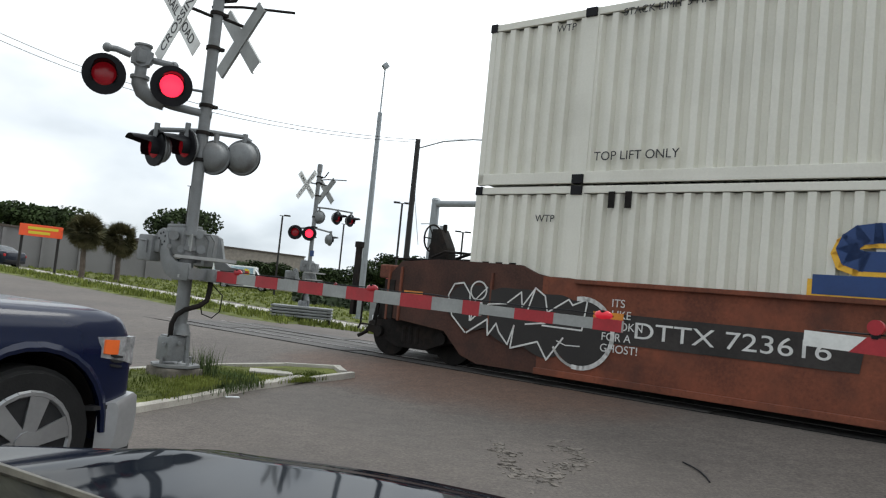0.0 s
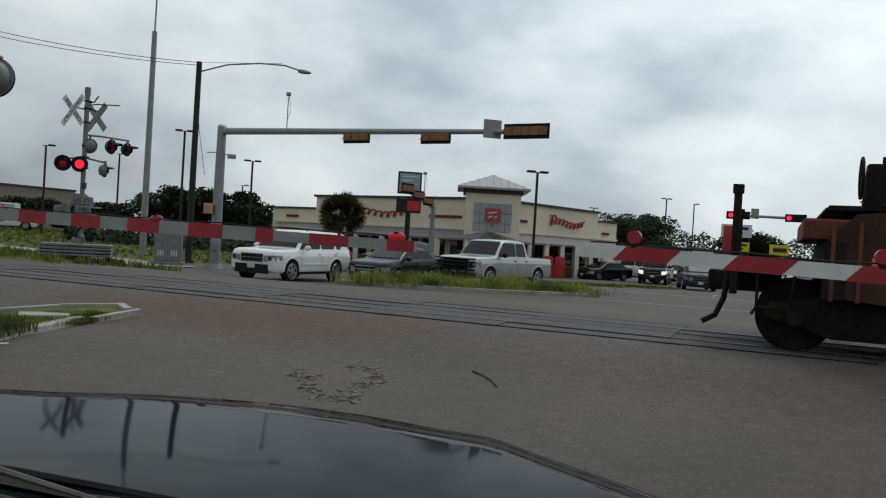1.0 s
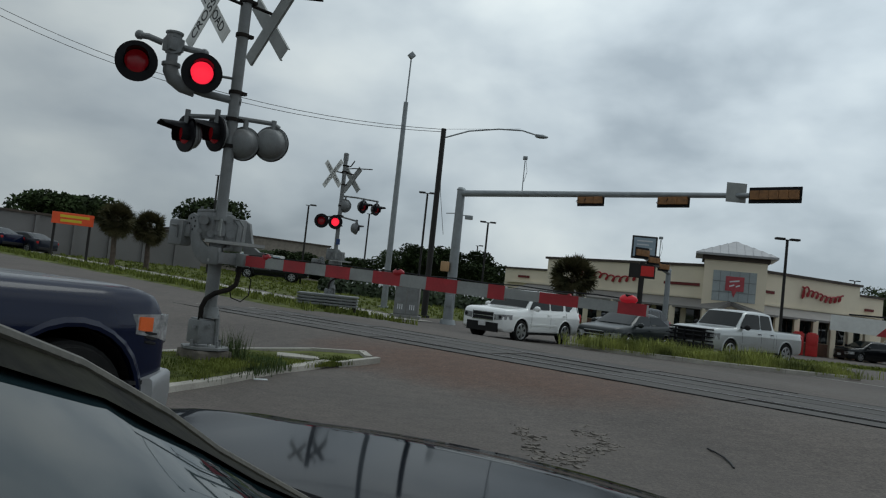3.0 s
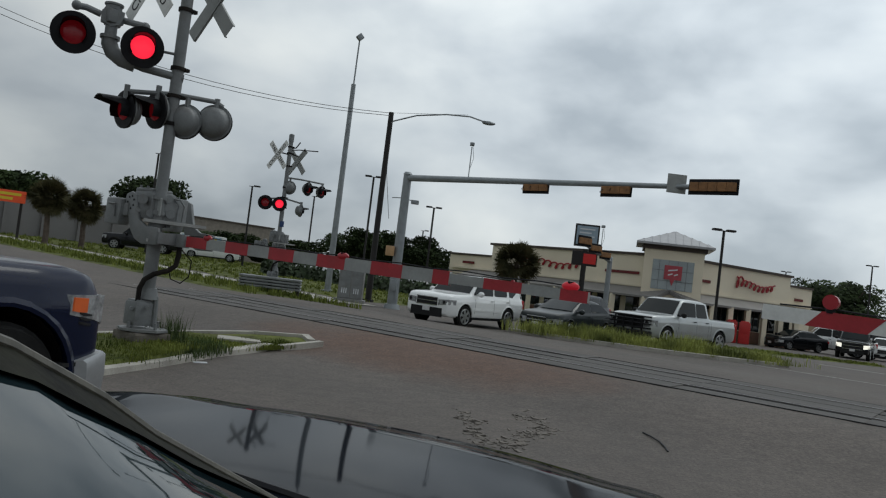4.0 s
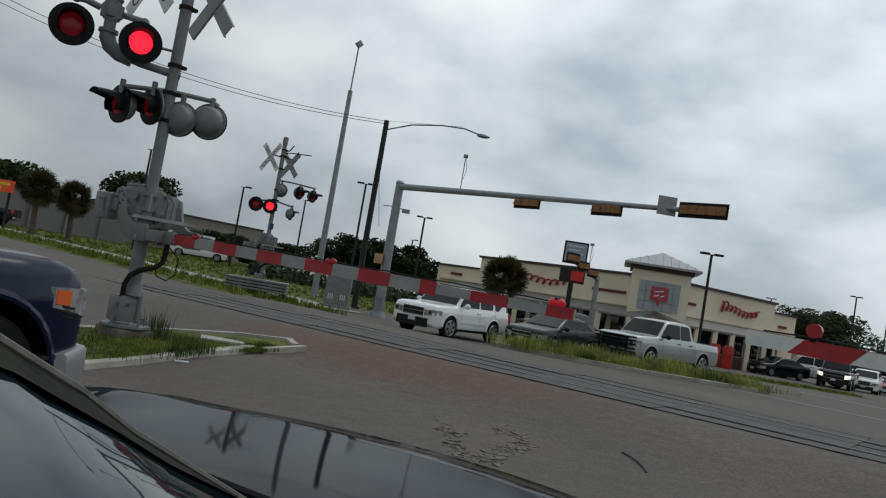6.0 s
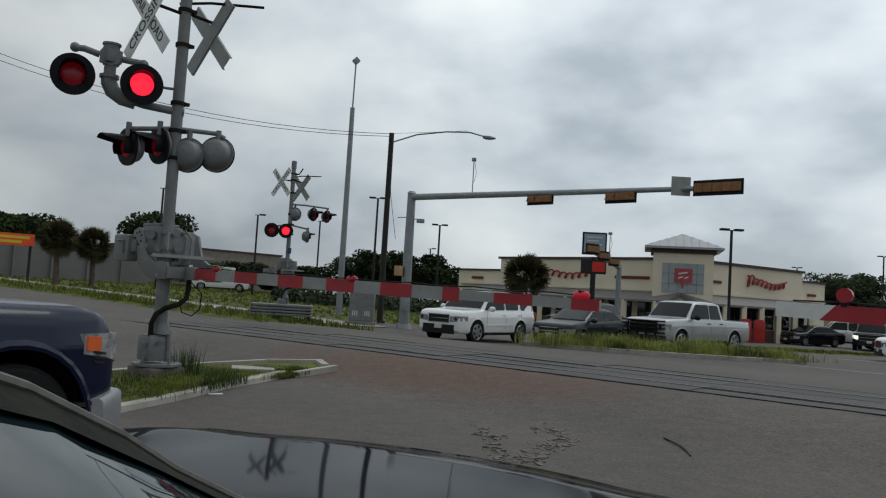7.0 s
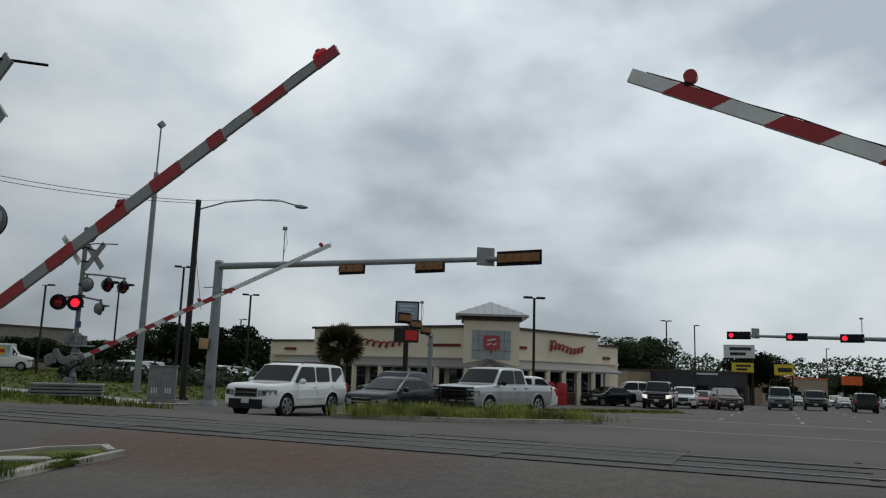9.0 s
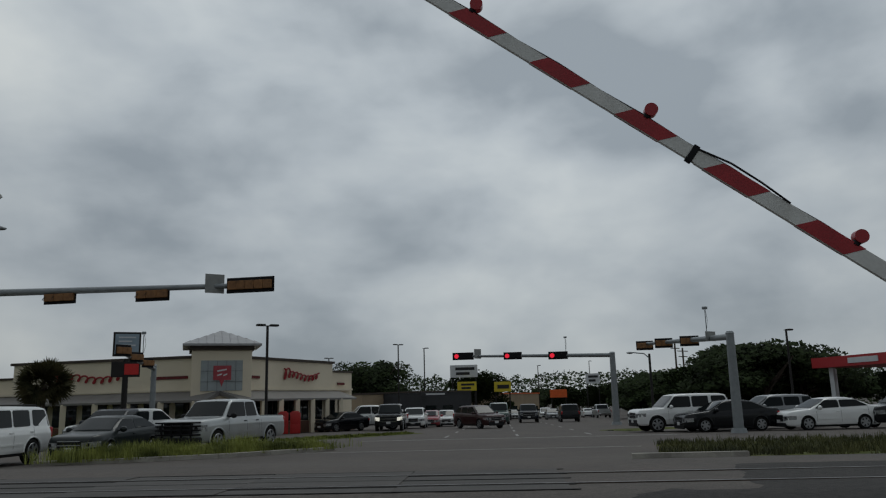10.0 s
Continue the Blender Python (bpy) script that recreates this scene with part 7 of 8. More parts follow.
def vehicle(name, kind, m, colour, label, category, group="", lit=False, grille=None, low=TRIM, bullbar=False, face=True, rails=False):
    k = KINDS[kind]
    sh = Shell(k)
    g = thing(name, m, label, category, group)
    hw, xf, xr, bed = sh.hw, sh.xf, sh.xr, k["bed"]
    bm = bmesh.new()
    loft(bm, [sh.ring(x) for x in sh.stations()])
    body = part("body", bm, colour, g)
    body.data.set_sharp_from_angle(angle=radians(50))
    bm = bmesh.new()
    box(bm, ((xf + xr) / 2, 0, (k["G"] + 0.7) / 2 + 0.04), (k["L"] - 0.5, k["W"] - 0.56, 0.7 - k["G"]))
    part("underbody", bm, DULLBLACK, g, "dark underbody", False)
    # windows
    c0, c1, c2, c3, RZ = k["c0"], k["c1"], k["c2"], k["c3"], k["RZ"]
    bm = bmesh.new()
    sh.slope_pane(bm, c0, c1, 1)
    part("windshield", bm, CARGLASS, g, "dark windshield")
    bm = bmesh.new()
    sh.slope_pane(bm, c3, c2, -1)
    part("rear_window", bm, CARGLASS, g, "dark rear window")
    zt = RZ - 0.13
    wagon = len(k["mids"]) > 1

    def front_x(z):
        b = sh.belt(c0)
        return c0 + (c1 - c0) * (z - b) / (RZ - b) - 0.11

    def rear_x(z):
        b = sh.belt(c3)
        return c3 + (c2 - c3) * (z - b) / (RZ - b) + (0.13 if wagon else 0.17)
    cuts = [None, *k["mids"], None]
    for s in (-1, 1):
        for i in range(len(cuts) - 1):
            a, b = cuts[i], cuts[i + 1]
            za = sh.belt(a or c0) + 0.045
            zc = sh.belt(b or c3) + 0.045
            gap = 0.05 if wagon and i > 0 else 0.025
            xa = [front_x(za), front_x(zt)] if a is None else [a - gap] * 2
            xb = [rear_x(zc), rear_x(zt)] if b is None else [b + gap * (2 if wagon and i == 1 else 1)] * 2
            bm = bmesh.new()
            sh.pane(bm, [(xa[0], za), (xa[1], zt), (xb[1], zt), (xb[0], zc)], s)
            part("side_window", bm, CARGLASS, g, "dark side window", False)
        bm = bmesh.new()
        xm, zm = c0 - 0.34, sh.belt(c0) + 0.09
        ball(bm, (xm, s * (hw + 0.1), zm), (0.085, 0.13, 0.1), 14)
        cyl(bm, (xm, s * (hw - 0.1), zm - 0.04), (xm, s * (hw + 0.06), zm - 0.02), 0.03)
        part("mirror", bm, colour if not bed else TRIM, g, "door mirror")
        # door seams, handles, mouldings
        seams = [c0 - 0.22, *k["mids"][:1], (k["mids"][1] - 0.05) if wagon else (c3 + 0.32 if not bed else c3 + 0.12)]
        if bed:
            seams.append(c3 - 0.06)
        for x in seams:
            bm = bmesh.new()
            zs = np.linspace(max(sh.low(x), k["G"] + 0.14) + 0.04, sh.belt(x) - 0.01, 7)
            loft(bm, [[(x + d, s * (sh.side(x, z) + o), z) for d, o in ((-0.005, -0.01), (0.005, -0.01), (0.005, 0.0025), (-0.005, 0.0025))] for z in zs])
            part("door_seam", bm, TRIM, g, "", False)
        for x in seams[1:3]:
            bm = bmesh.new()
            z = sh.belt(x) - 0.13
            box(bm, (x + 0.14, s * (sh.side(x, z) + 0.02), z), (0.18, 0.03, 0.035), None, 0.01)
            part("door_handle", bm, colour if not bed else TRIM, g, "", False)
        bm = bmesh.new()
        loft(bm, [[(x, s * (sh.side(x, z) + o), z) for z, o in ((k["G"] + 0.28, -0.01), (k["G"] + 0.28, 0.014), (k["G"] + 0.34, 0.014), (k["G"] + 0.34, -0.01))] for x in np.linspace(sh.wr + sh.ra + 0.08, sh.wf - sh.ra - 0.08, 9)])
        part("side_moulding", bm, colour, g, "body-side moulding", False)
        bm = bmesh.new()
        loft(bm, [[(x, s * y, z) for y, z in ((hw - 0.16, k["G"] - 0.05), (hw - 0.045, k["G"] - 0.04), (hw - 0.015, k["G"] + 0.05), (hw - 0.16, k["G"] + 0.05))] for x in (sh.wr + sh.ra * 0.98, sh.wf - sh.ra * 0.98)])
        part("sill", bm, TRIM, g, "dark sill", False)
        if rails:
            bm = bmesh.new()
            yr = hw * k["tw"] - 0.1
            tube(bm, [(c1 - 0.2, s * yr, RZ - 0.05), (c1 - 0.3, s * yr, RZ + 0.035), (c2 + 0.35, s * yr, RZ + 0.03), (c2 + 0.25, s * yr, RZ - 0.05)], 0.018, 6)
            part("roof_rail", bm, TRIM, g, "black roof rail")
        # wheel wells and arch lips
        for wx in (sh.wf, sh.wr):
            bm = bmesh.new()
            loft(bm, [[(wx + (sh.ra - 0.012) * math.cos(radians(a)), s * y, k["R"] + (sh.ra - 0.012) * math.sin(radians(a))) for y in (hw * 0.55, sh.width(wx + sh.ra * math.cos(radians(a))) - 0.03)] for a in range(0, 181, 15)], cap=False, closed=False)
            part("wheel_well", bm, DULLBLACK, g, "dark wheel well", False)
            bm = bmesh.new()
            rows = []
            for a in range(0, 181, 12):
                ca, sa = math.cos(radians(a)), math.sin(radians(a))
                y = sh.width(wx + sh.ra * ca)
                rows.append([(wx + (sh.ra + q) * ca, s * (y + o), k["R"] + (sh.ra + q) * sa) for q, o in ((-0.006, -0.03), (-0.006, 0.008), (0.018, 0.012), (0.05, -0.006))])
            loft(bm, rows, cap=False, closed=False)
            part("wheel_arch_lip", bm, colour, g, "rolled wheel-arch lip")
            wheel(g, wx, hw + 0.004, s, k["R"])
        bm = bmesh.new()
        box(bm, (xr + 0.1, s * hw * 0.86, sh.belt(xr + 0.2) - 0.2), (0.2, 0.16, 0.34 if kind != "sedan" else 0.18), None, 0.04)
        part("tail_light", bm, TAILLAMP, g, "red tail light")
    if not face:
        return g
    # nose
    NZ = k["NZ"]
    gh = 0.4 if bed else 0.26
    gz0 = NZ - 0.22 - gh * 0.72
    gw = hw * (0.60 if bed else 0.45)
    bm = bmesh.new()
    sh.nose_strip(bm, -gw, gw, gz0, gz0 + gh, 0.012)
    gr = part("grille", bm, grille or TRIM, g, "front grille", False)
    for z in (gz0, gz0 + gh * 0.5, gz0 + gh):
        bm = bmesh.new()
        sh.nose_strip(bm, -gw, gw, z - 0.014, z + 0.014, 0.026)
        part("grille_bar", bm, TRIM if bullbar else CHROME, gr, "grille bar", False)
    for s in (-1, 1):
        hh = 0.2 if not bed else 0.26
        bm = bmesh.new()
        sh.nose_strip(bm, s * (gw + 0.03), s * hw * 0.985, NZ - 0.2 - hh, NZ - 0.2, 0.008, 0.06)
        hl = part("headlight", bm, HEADLIT if lit else HEADLAMP, g, "clear headlight", False)
        bm = bmesh.new()
        yl = s * hw * 0.74
        cyl(bm, (sh.nose_x(yl) - 0.03, yl, NZ - 0.17 - hh / 2), (sh.nose_x(yl) + 0.016, yl, NZ - 0.17 - hh / 2), hh * 0.3, seg=14)
        part("projector", bm, TRIM if not lit else HEADLIT, hl, "round lamp inside the headlight")
        bm = bmesh.new()
        cyl(bm, (xf - 0.03, s * hw * 0.62, 0.5), (xf + 0.012, s * hw * 0.62, 0.5), 0.055, seg=12)
        part("fog_lamp", bm, HEADLAMP, g, "round fog lamp")
    bm = bmesh.new()
    sh.nose_strip(bm, -hw * 0.68, hw * 0.68, k["G"] - 0.03, gz0 - 0.08, 0.014)
    part("front_bumper", bm, low, g, "dark lower bumper and air intake", False)
    bm = bmesh.new()
    box(bm, (xf + 0.03, 0, k["G"] + 0.22), (0.015, 0.31, 0.15), None, 0.004)
    part("number_plate", bm, PLATE, g, "blank pale plate", False)
    bm = bmesh.new()
    box(bm, (xr + 0.04, 0, k["G"] + 0.2), (0.16, k["W"] * 0.86, 0.2), None, 0.05)
    part("rear_bumper", bm, CHROME if bed else low, g, "rear bumper")
    if bullbar:
        bm = bmesh.new()
        for y in (-0.75, -0.25, 0.25, 0.75):
            tube(bm, [(xf + 0.06, y * hw * 0.8, 0.5), (xf + 0.16, y * hw * 0.8, 0.85), (xf + 0.1, y * hw * 0.8, 1.16)], 0.035)
        for z in (0.56, 0.72, 0.88, 1.02, 1.14):
            tube(bm, [(xf + 0.02, -hw * 0.95, z), (xf + 0.13, -hw * 0.8, z), (xf + 0.13, hw * 0.8, z), (xf + 0.02, hw * 0.95, z)], 0.03)
        box(bm, (xf + 0.07, 0, 0.5), (0.24, k["W"] * 0.98, 0.26), None, 0.05)
        part("grille_guard", bm, BLACK, g, "black steel grille guard")
    return g


ROAD = math.degrees(math.atan2(N.y, N.x))


def park(az, d, heading, dz=0.0):
    x, y = spot(az, d)
    return Matrix.Translation((x, y, ground(x, y) + dz)) @ pose(0, 0, 0, 0, 0, heading)


TOUS = ROAD + 180
white_suv = vehicle("suv", "suv", Matrix.Translation((1.17, 28.4, ground(1.17, 28.4))) @ pose(0, 0, 0, 0, 0, TOUS - 1), WHITE_P, "white mid-size SUV waiting at the crossing", "car", rails=True)
vehicle("sedan", "sedan", Matrix.Translation((5.2, 29.8, ground(5.2, 29.8))) @ pose(0, 0, 0, 0, 0, TOUS - 4), DARK_P, "dark grey-green compact sedan waiting behind the weeds", "car")
vehicle("pickup", "pickup", Matrix.Translation((9.6, 30.7, ground(9.6, 30.7))) @ pose(0, 0, 0, 0, 0, TOUS - 14), SILVER_P, "muddy silver crew-cab pickup with a black grille guard", "pickup", bullbar=True)
vehicle("sedan", "crossover", Matrix.Translation((6.6, 37.0, ground(6.6, 37.0))) @ pose(0, 0, 0, 0, 0, TOUS), NAVY_P, "dark car queued behind the sedan", "car")
# waiting and passing cars up the far road
FAR_ROAD = [
    ("pickup", "pickup", 28.8, 60, TOUS + 4, BLACK_P, "black pickup waiting in the far lane", True),
    ("car", "crossover", 30.5, 66, TOUS + 2, WHITE_P, "white hatchback waiting in the queue", False),
    ("car", "sedan", 31.7, 71, TOUS, RED_P, "dark red sedan in the queue", False),
    ("car", "sedan", 32.8, 72, TOUS + 3, WHITE_P, "white sedan in the queue", False),
    ("pickup", "pickup", 27.3, 64, 180 - 20, WHITE_P, "white pickup parked by the shops", False),
    ("car", "sedan", 25.2, 61, 200, BLACK_P, "black sedan parked by the store", False),
    ("van", "van", 36.6, 78, TOUS, GREEN_P, "dark green and white van on the far road", False),
    ("pickup", "pickup", 38.7, 86, TOUS, NAVY_P, "dark pickup on the far road", False),
    ("suv", "suv", 41.6, 84, ROAD, BLACK_P, "black SUV driving away on the far road", False),
    ("pickup", "pickup", 43.9, 118, ROAD + 2, SILVER_P, "silver pickup far up the road", False),
    ("car", "sedan", 40.4, 110, TOUS, GREY_P, "grey sedan far up the road", False),
    ("car", "crossover", 39.9, 125, TOUS, WHITE_P, "white crossover far up the road", False),
    ("car", "sedan", 42.9, 130, ROAD, WHITE_P, "pale sedan far up the road", False),
    ("car", "sedan", 37.7, 120, TOUS, SILVER_P, "silver sedan far up the road", False),
]
for nm, kd, az, d, hd, colr, lb, lt in FAR_ROAD:
    vehicle(nm, kd, park(az, d, hd), colr, lb, "pickup" if kd == "pickup" else "car", "cars on the far road", lt)
SIDE = math.degrees(math.atan2(-U.y, -U.x))
for nm, kd, az, d, colr, lb in (("suv", "suv", 49.4, 41.5, WHITE_P, "white SUV waiting on the cross street"), ("sedan", "sedan", 52.4, 40.0, BLACK_P, "black sedan waiting on the cross street"), ("suv", "crossover", 55.3, 43.5, GREY_P, "grey van-like crossover on the cross street"), ("sedan", "sedan", 58.6, 41.0, WHITE_P, "white sedan on the cross street"), ("car", "crossover", 63.5, 43.0, BLACK_P, "black car on the cross street")):
    vehicle(nm, kd, park(az, d, SIDE + 8), colr, lb, "car", "cars on the cross street")
for az, d, colr, lb in ((-8.9, 56, WHITE_P, "white car parked beyond the shrubs"), (-7.6, 57, SILVER_P, "silver car parked beyond the shrubs"), (-3.1, 58, WHITE_P, "white car parked by the lot"), (-2.0, 60, GREY_P, "grey car parked by the lot"), (-34.6, 62, BLUE_P, "small blue car by the grey wall"), (-32.6, 62, NAVY_P, "small dark blue car by the grey wall")):
    vehicle("car", "sedan", park(az, d, 160), colr, lb, "car", "parked cars")
step_van = vehicle("delivery_van", "van", park(-16.7, 74, 8), WHITE_P, "white delivery step van with a blue picture panel", "van")
bm = bmesh.new()
box(bm, (-0.75, 0, 1.42), (3.9, 1.96, 1.55), None, 0.05)
cargo = part("cargo_box", bm, WHITE_P, step_van, "tall white cargo box", False)
bm = bmesh.new()
box(bm, (-0.75, -0.988, 1.6), (3.5, 0.012, 0.95), None, 0.004)
pan = part("picture_panel", bm, mat("pale_blue_panel", (0.16, 0.38, 0.62), 0.5, 0, 0.5, 0.8, 10, 0, tint=(0.5, 0.62, 0.72)), cargo, "blue sky-like picture panel", False)
bm = bmesh.new()
cyl(bm, (0.35, -0.99, 1.6), (0.35, -1.004, 1.6), 0.36, seg=24)
part("emblem", bm, SIGNYELLOW, pan, "round yellow emblem", False)
bm = bmesh.new()
box(bm, (0.35, -1.006, 1.6), (0.56, 0.006, 0.3), None, 0.002)
part("emblem_band", bm, REDBOX, pan, "red emblem band", False)
# moving traffic
cher = vehicle("suv", "crossover", park(28.9, 38, 165), WHITE_P, "white SUV driving across behind the pickup", "car")
MOVERS.append((cher, [(t, park(az, 38.5, hd)) for t, az, hd in ((0, 52, 160), (4.5, 43, 160), (6.5, 35.5, 162), (7.5, 29.6, 164), (7.8, 27.8, 165), (8.2, 24.4, 166), (8.6, 21.2, 168), (9.2, 16.5, 170), (10.0, 10.5, 172))]))
dkp = vehicle("pickup", "pickup", park(-23, 34, 180), BLACK_P, "black pickup driving along the lane behind the railway", "pickup")
MOVERS.append((dkp, [(t, park(az, 66, 190)) for t, az in ((0, -3.0), (2.0, -11.5), (4.0, -21.2), (4.5, -23.4), (5.0, -25.8), (5.5, -28.3), (6.5, -33), (8.0, -40), (10, -48))]))
edge = vehicle("crossover", "crossover", park(32.8, 44, TOUS), NAVY_P, "dark navy crossover turning through the junction", "car")
MOVERS.append((edge, [(t, park(az, d, hd)) for t, az, d, hd in ((0, 29.5, 58, TOUS), (1.0, 31.6, 50, TOUS + 12), (1.5, 32.8, 46, TOUS + 22), (1.8, 33.7, 44, TOUS + 30), (2.0, 34.4, 43, TOUS + 36), (2.6, 37.5, 41, TOUS + 55), (3.5, 45, 40, TOUS + 75), (5.0, 62, 44, TOUS + 85), (10.0, 95, 60, TOUS + 85))]))
bui = vehicle("crossover", "crossover", park(33.0, 50, TOUS), MAROON_P, "dark maroon crossover coming through the junction", "car", lit=False)
MOVERS.append((bui, [(t, park(az, d, hd)) for t, az, d, hd in ((0, 36.6, 200, TOUS), (4.0, 36.4, 150, TOUS), (7.5, 34.0, 86, TOUS), (9.0, 33.2, 66, TOUS + 14), (9.3, 33.6, 63.5, TOUS + 20), (9.6, 34.2, 61.5, TOUS + 26), (10.0, 35.2, 59.5, TOUS + 34))]))

# ---------- the pickup in the next lane ----------
TRUCK_AZ = 26.0
tf = Vector((math.sin(radians(TRUCK_AZ)), math.cos(radians(TRUCK_AZ)), 0))
tr = Vector((tf.y, -tf.x, 0))
corner = Vector((*spot(-22.7, 5.45), 0))
TL, THW = 5.9, 1.0
tc_ = corner - tf * (TL / 2) - tr * THW
truck = vehicle("blue_pickup", "fullsize", Matrix.Translation((tc_.x, tc_.y, 0.0)) @ Matrix(((tf.x, -tr.x, 0, 0), (tf.y, -tr.y, 0, 0), (0, 0, 1, 0), (0, 0, 0, 1))), BLUE_P, "deep blue full-size pickup waiting in the next lane", "pickup", face=False)
xf = TL / 2
tsh = Shell(KINDS["fullsize"])
for s in (-1, 1):
    # wrap-round headlamp with an amber marker
    def lamp_rows(y0, y1, lo0, lo1, hi0, hi1, out, n=10):
        rows = []
        for i in range(n + 1):
            f = i / n
            y = y0 + (y1 - y0) * f
            x = tsh.nose_x(y)
            lo, hi = lo0 + (lo1 - lo0) * f ** 3, hi0 + (hi1 - hi0) * f
            rows.append([(x + out, s * (y * 0.987 + out), lo), (x + out, s * (y * 0.987 + out), hi), (x - 0.06, s * (y - 0.05), hi), (x - 0.06, s * (y - 0.05), lo)])
        return rows
    bm = bmesh.new()
    loft(bm, lamp_rows(0.64, 0.992, 0.78, 0.90, 1.02, 1.025, 0.012))
    hl = part("headlight", bm, HEADLAMP, truck, "clear stacked headlight", False)
    bm = bmesh.new()
    loft(bm, lamp_rows(0.972, 0.99, 0.915, 0.925, 1.005, 1.01, 0.018, 4))
    part("side_marker", bm, AMBER, hl, "amber side marker", False)
    for z in (0.83, 0.86, 0.89):
        bm = bmesh.new()
        loft(bm, lamp_rows(0.962, 0.98, z, z + 0.015, z + 0.012, z + 0.027, 0.016, 3))
        part("lamp_rib", bm, TRIM, hl, "dark lamp rib", False)
    bm = bmesh.new()
    cyl(bm, (xf - 0.05, s * 0.82, 0.9), (xf + 0.018, s * 0.82, 0.9), 0.085, seg=18)
    part("projector", bm, TRIM, hl, "round lamp inside the headlight")
    bm = bmesh.new()
    loft(bm, lamp_rows(0.2, 0.996, 0.575, 0.575, 0.615, 0.60, 0.022, 14))
    part("bumper_gap", bm, TRIM, truck, "dark gap above the bumper", False)
bm = bmesh.new()
rows = []
for i in range(33):
    y = -0.975 + 1.95 * i / 32
    x = tsh.nose_x(y) + 0.05
    y *= 1.03
    hi = 0.66 - 0.07 * min(1.0, (xf + 0.05 - x) / 0.3)
    rows.append([(x - 0.02, y, 0.31), (x + 0.01, y, 0.40), (x + 0.02, y, 0.52), (x + 0.01, y, hi - 0.02), (x - 0.02, y, hi), (x - 0.1, y * 0.95, hi - 0.01), (x - 0.1, y * 0.95, 0.31)])
loft(bm, rows)
part("front_bumper", bm, mat("dull_silver_bumper", (0.40, 0.41, 0.42), 0.35, 0.6, 0.08, 3, 30, 0), truck, "silver wrap-round front bumper")
bm = bmesh.new()
box(bm, (xf - 0.06, 0, 0.3), (0.3, 1.8, 0.16), None, 0.04)
part("air_dam", bm, TRIM, truck, "black lower air dam")
bm = bmesh.new()
box(bm, (xf - 0.04, 0, 0.84), (0.08, 1.3, 0.36), None, 0.03)
gr = part("grille", bm, TRIM, truck, "dark grille")
for k in range(3):
    bm = bmesh.new()
    box(bm, (xf + 0.005, 0, 0.72 + 0.12 * k), (0.025, 1.28, 0.045), None, 0.01)
    part("grille_bar", bm, CHROME, gr, "chrome grille bar")
bm = bmesh.new()
box(bm, (0.82, 0, tsh.peak(0.82) + 0.004), (0.16, 1.5, 0.02), None, 0.006)
cw = part("cowl", bm, TRIM, truck, "black cowl grille", False)
for k in range(4):
    bm = bmesh.new()
    tube(bm, [(0.78 + 0.03 * k, -0.66 - 0.02 * k, tsh.peak(0.82) + 0.018), (0.8 + 0.03 * k, -0.55, tsh.peak(0.82) + 0.022), (0.78 + 0.03 * k, -0.44, tsh.peak(0.82) + 0.018)], 0.006, 6)
    part("vent_slat", bm, GREYPAINT, cw)
bm = bmesh.new()
cyl(bm, (1.25, -0.9, 1.2), (1.25, -0.9, 1.29), 0.035, 0.015, 8)
cyl(bm, (1.25, -0.9, 1.27), (1.2, -0.92, 2.05), 0.006, 0.003, 6)
part("antenna", bm, BLACK, truck, "thin black antenna")
bm = bmesh.new()
box(bm, (1.35, -tsh.side(1.35, 1.03) - 0.004, 1.03), (0.26, 0.012, 0.035), None, 0.004)
part("fender_badge", bm, CHROME, truck, "chrome fender badge shape", False)

# ---------- the car under the camera ----------
CAR_AZ = 22.0
cf = Vector((math.sin(radians(CAR_AZ)), math.cos(radians(CAR_AZ)), 0))
crt = Vector((cf.y, -cf.x, 0))
own = thing("black_car", Matrix(((cf.x, crt.x, 0, 0), (cf.y, crt.y, 0, 0), (0, 0, 1, 0), (0, 0, 0, 1))), "glossy black car with a curved reflective hood", "car")
HC, HHW = -0.85, 1.17


def hood_front(q):
    return 2.1 - 0.605 * abs(q) ** 2.4


def hood_z(f, q):
    """Height of the hood at f ahead of the eye and q (-1..1) across."""
    return 0.972 + 0.02 * (1 - q * q) - 0.025 * smooth(1.1, 2.1, f) - 0.022 * smooth(-0.2, 0.0, f - hood_front(q)) + 0.012 * math.exp(-((abs(q) - 0.6) / 0.09) ** 2)


bm = bmesh.new()
g_ = []
NF, NQ = 34, 44
for i in range(NF + 1):
    row = []
    for j in range(NQ + 1):
        q = -1 + 2 * j / NQ
        f1 = hood_front(q)
        f0 = 1.12 - 0.1 * q * q
        f = f0 + (f1 - f0) * i / NF
        row.append(bm.verts.new((f, HC + HHW * q, hood_z(f, q))))
    g_.append(row)
for i in range(NF):
    for j in range(NQ):
        bm.faces.new((g_[i][j], g_[i + 1][j], g_[i + 1][j + 1], g_[i][j + 1]))
hood = part("hood", bm, HOOD_P, own, "glossy black hood")
hood.modifiers.new("thickness", "SOLIDIFY").thickness = 0.015
bm = bmesh.new()
rows = []
for j in range(NQ + 1):
    q = -1 + 2 * j / NQ
    f1 = hood_front(q)
    z = hood_z(f1, q)
    rows.append([(f1 - 0.03, HC + HHW * q * 0.99, z - 0.02), (f1 + 0.012, HC + HHW * q * 1.008, z - 0.022), (f1 + 0.05, HC + HHW * q * 1.02, z - 0.1), (f1 + 0.08, HC + HHW * q * 1.03, z - 0.35), (f1 + 0.02, HC + HHW * q * 1.02, 0.25)])
loft(bm, rows, cap=False, closed=False)
part("front_bumper", bm, BLACK_P, own, "black nose and bumper")
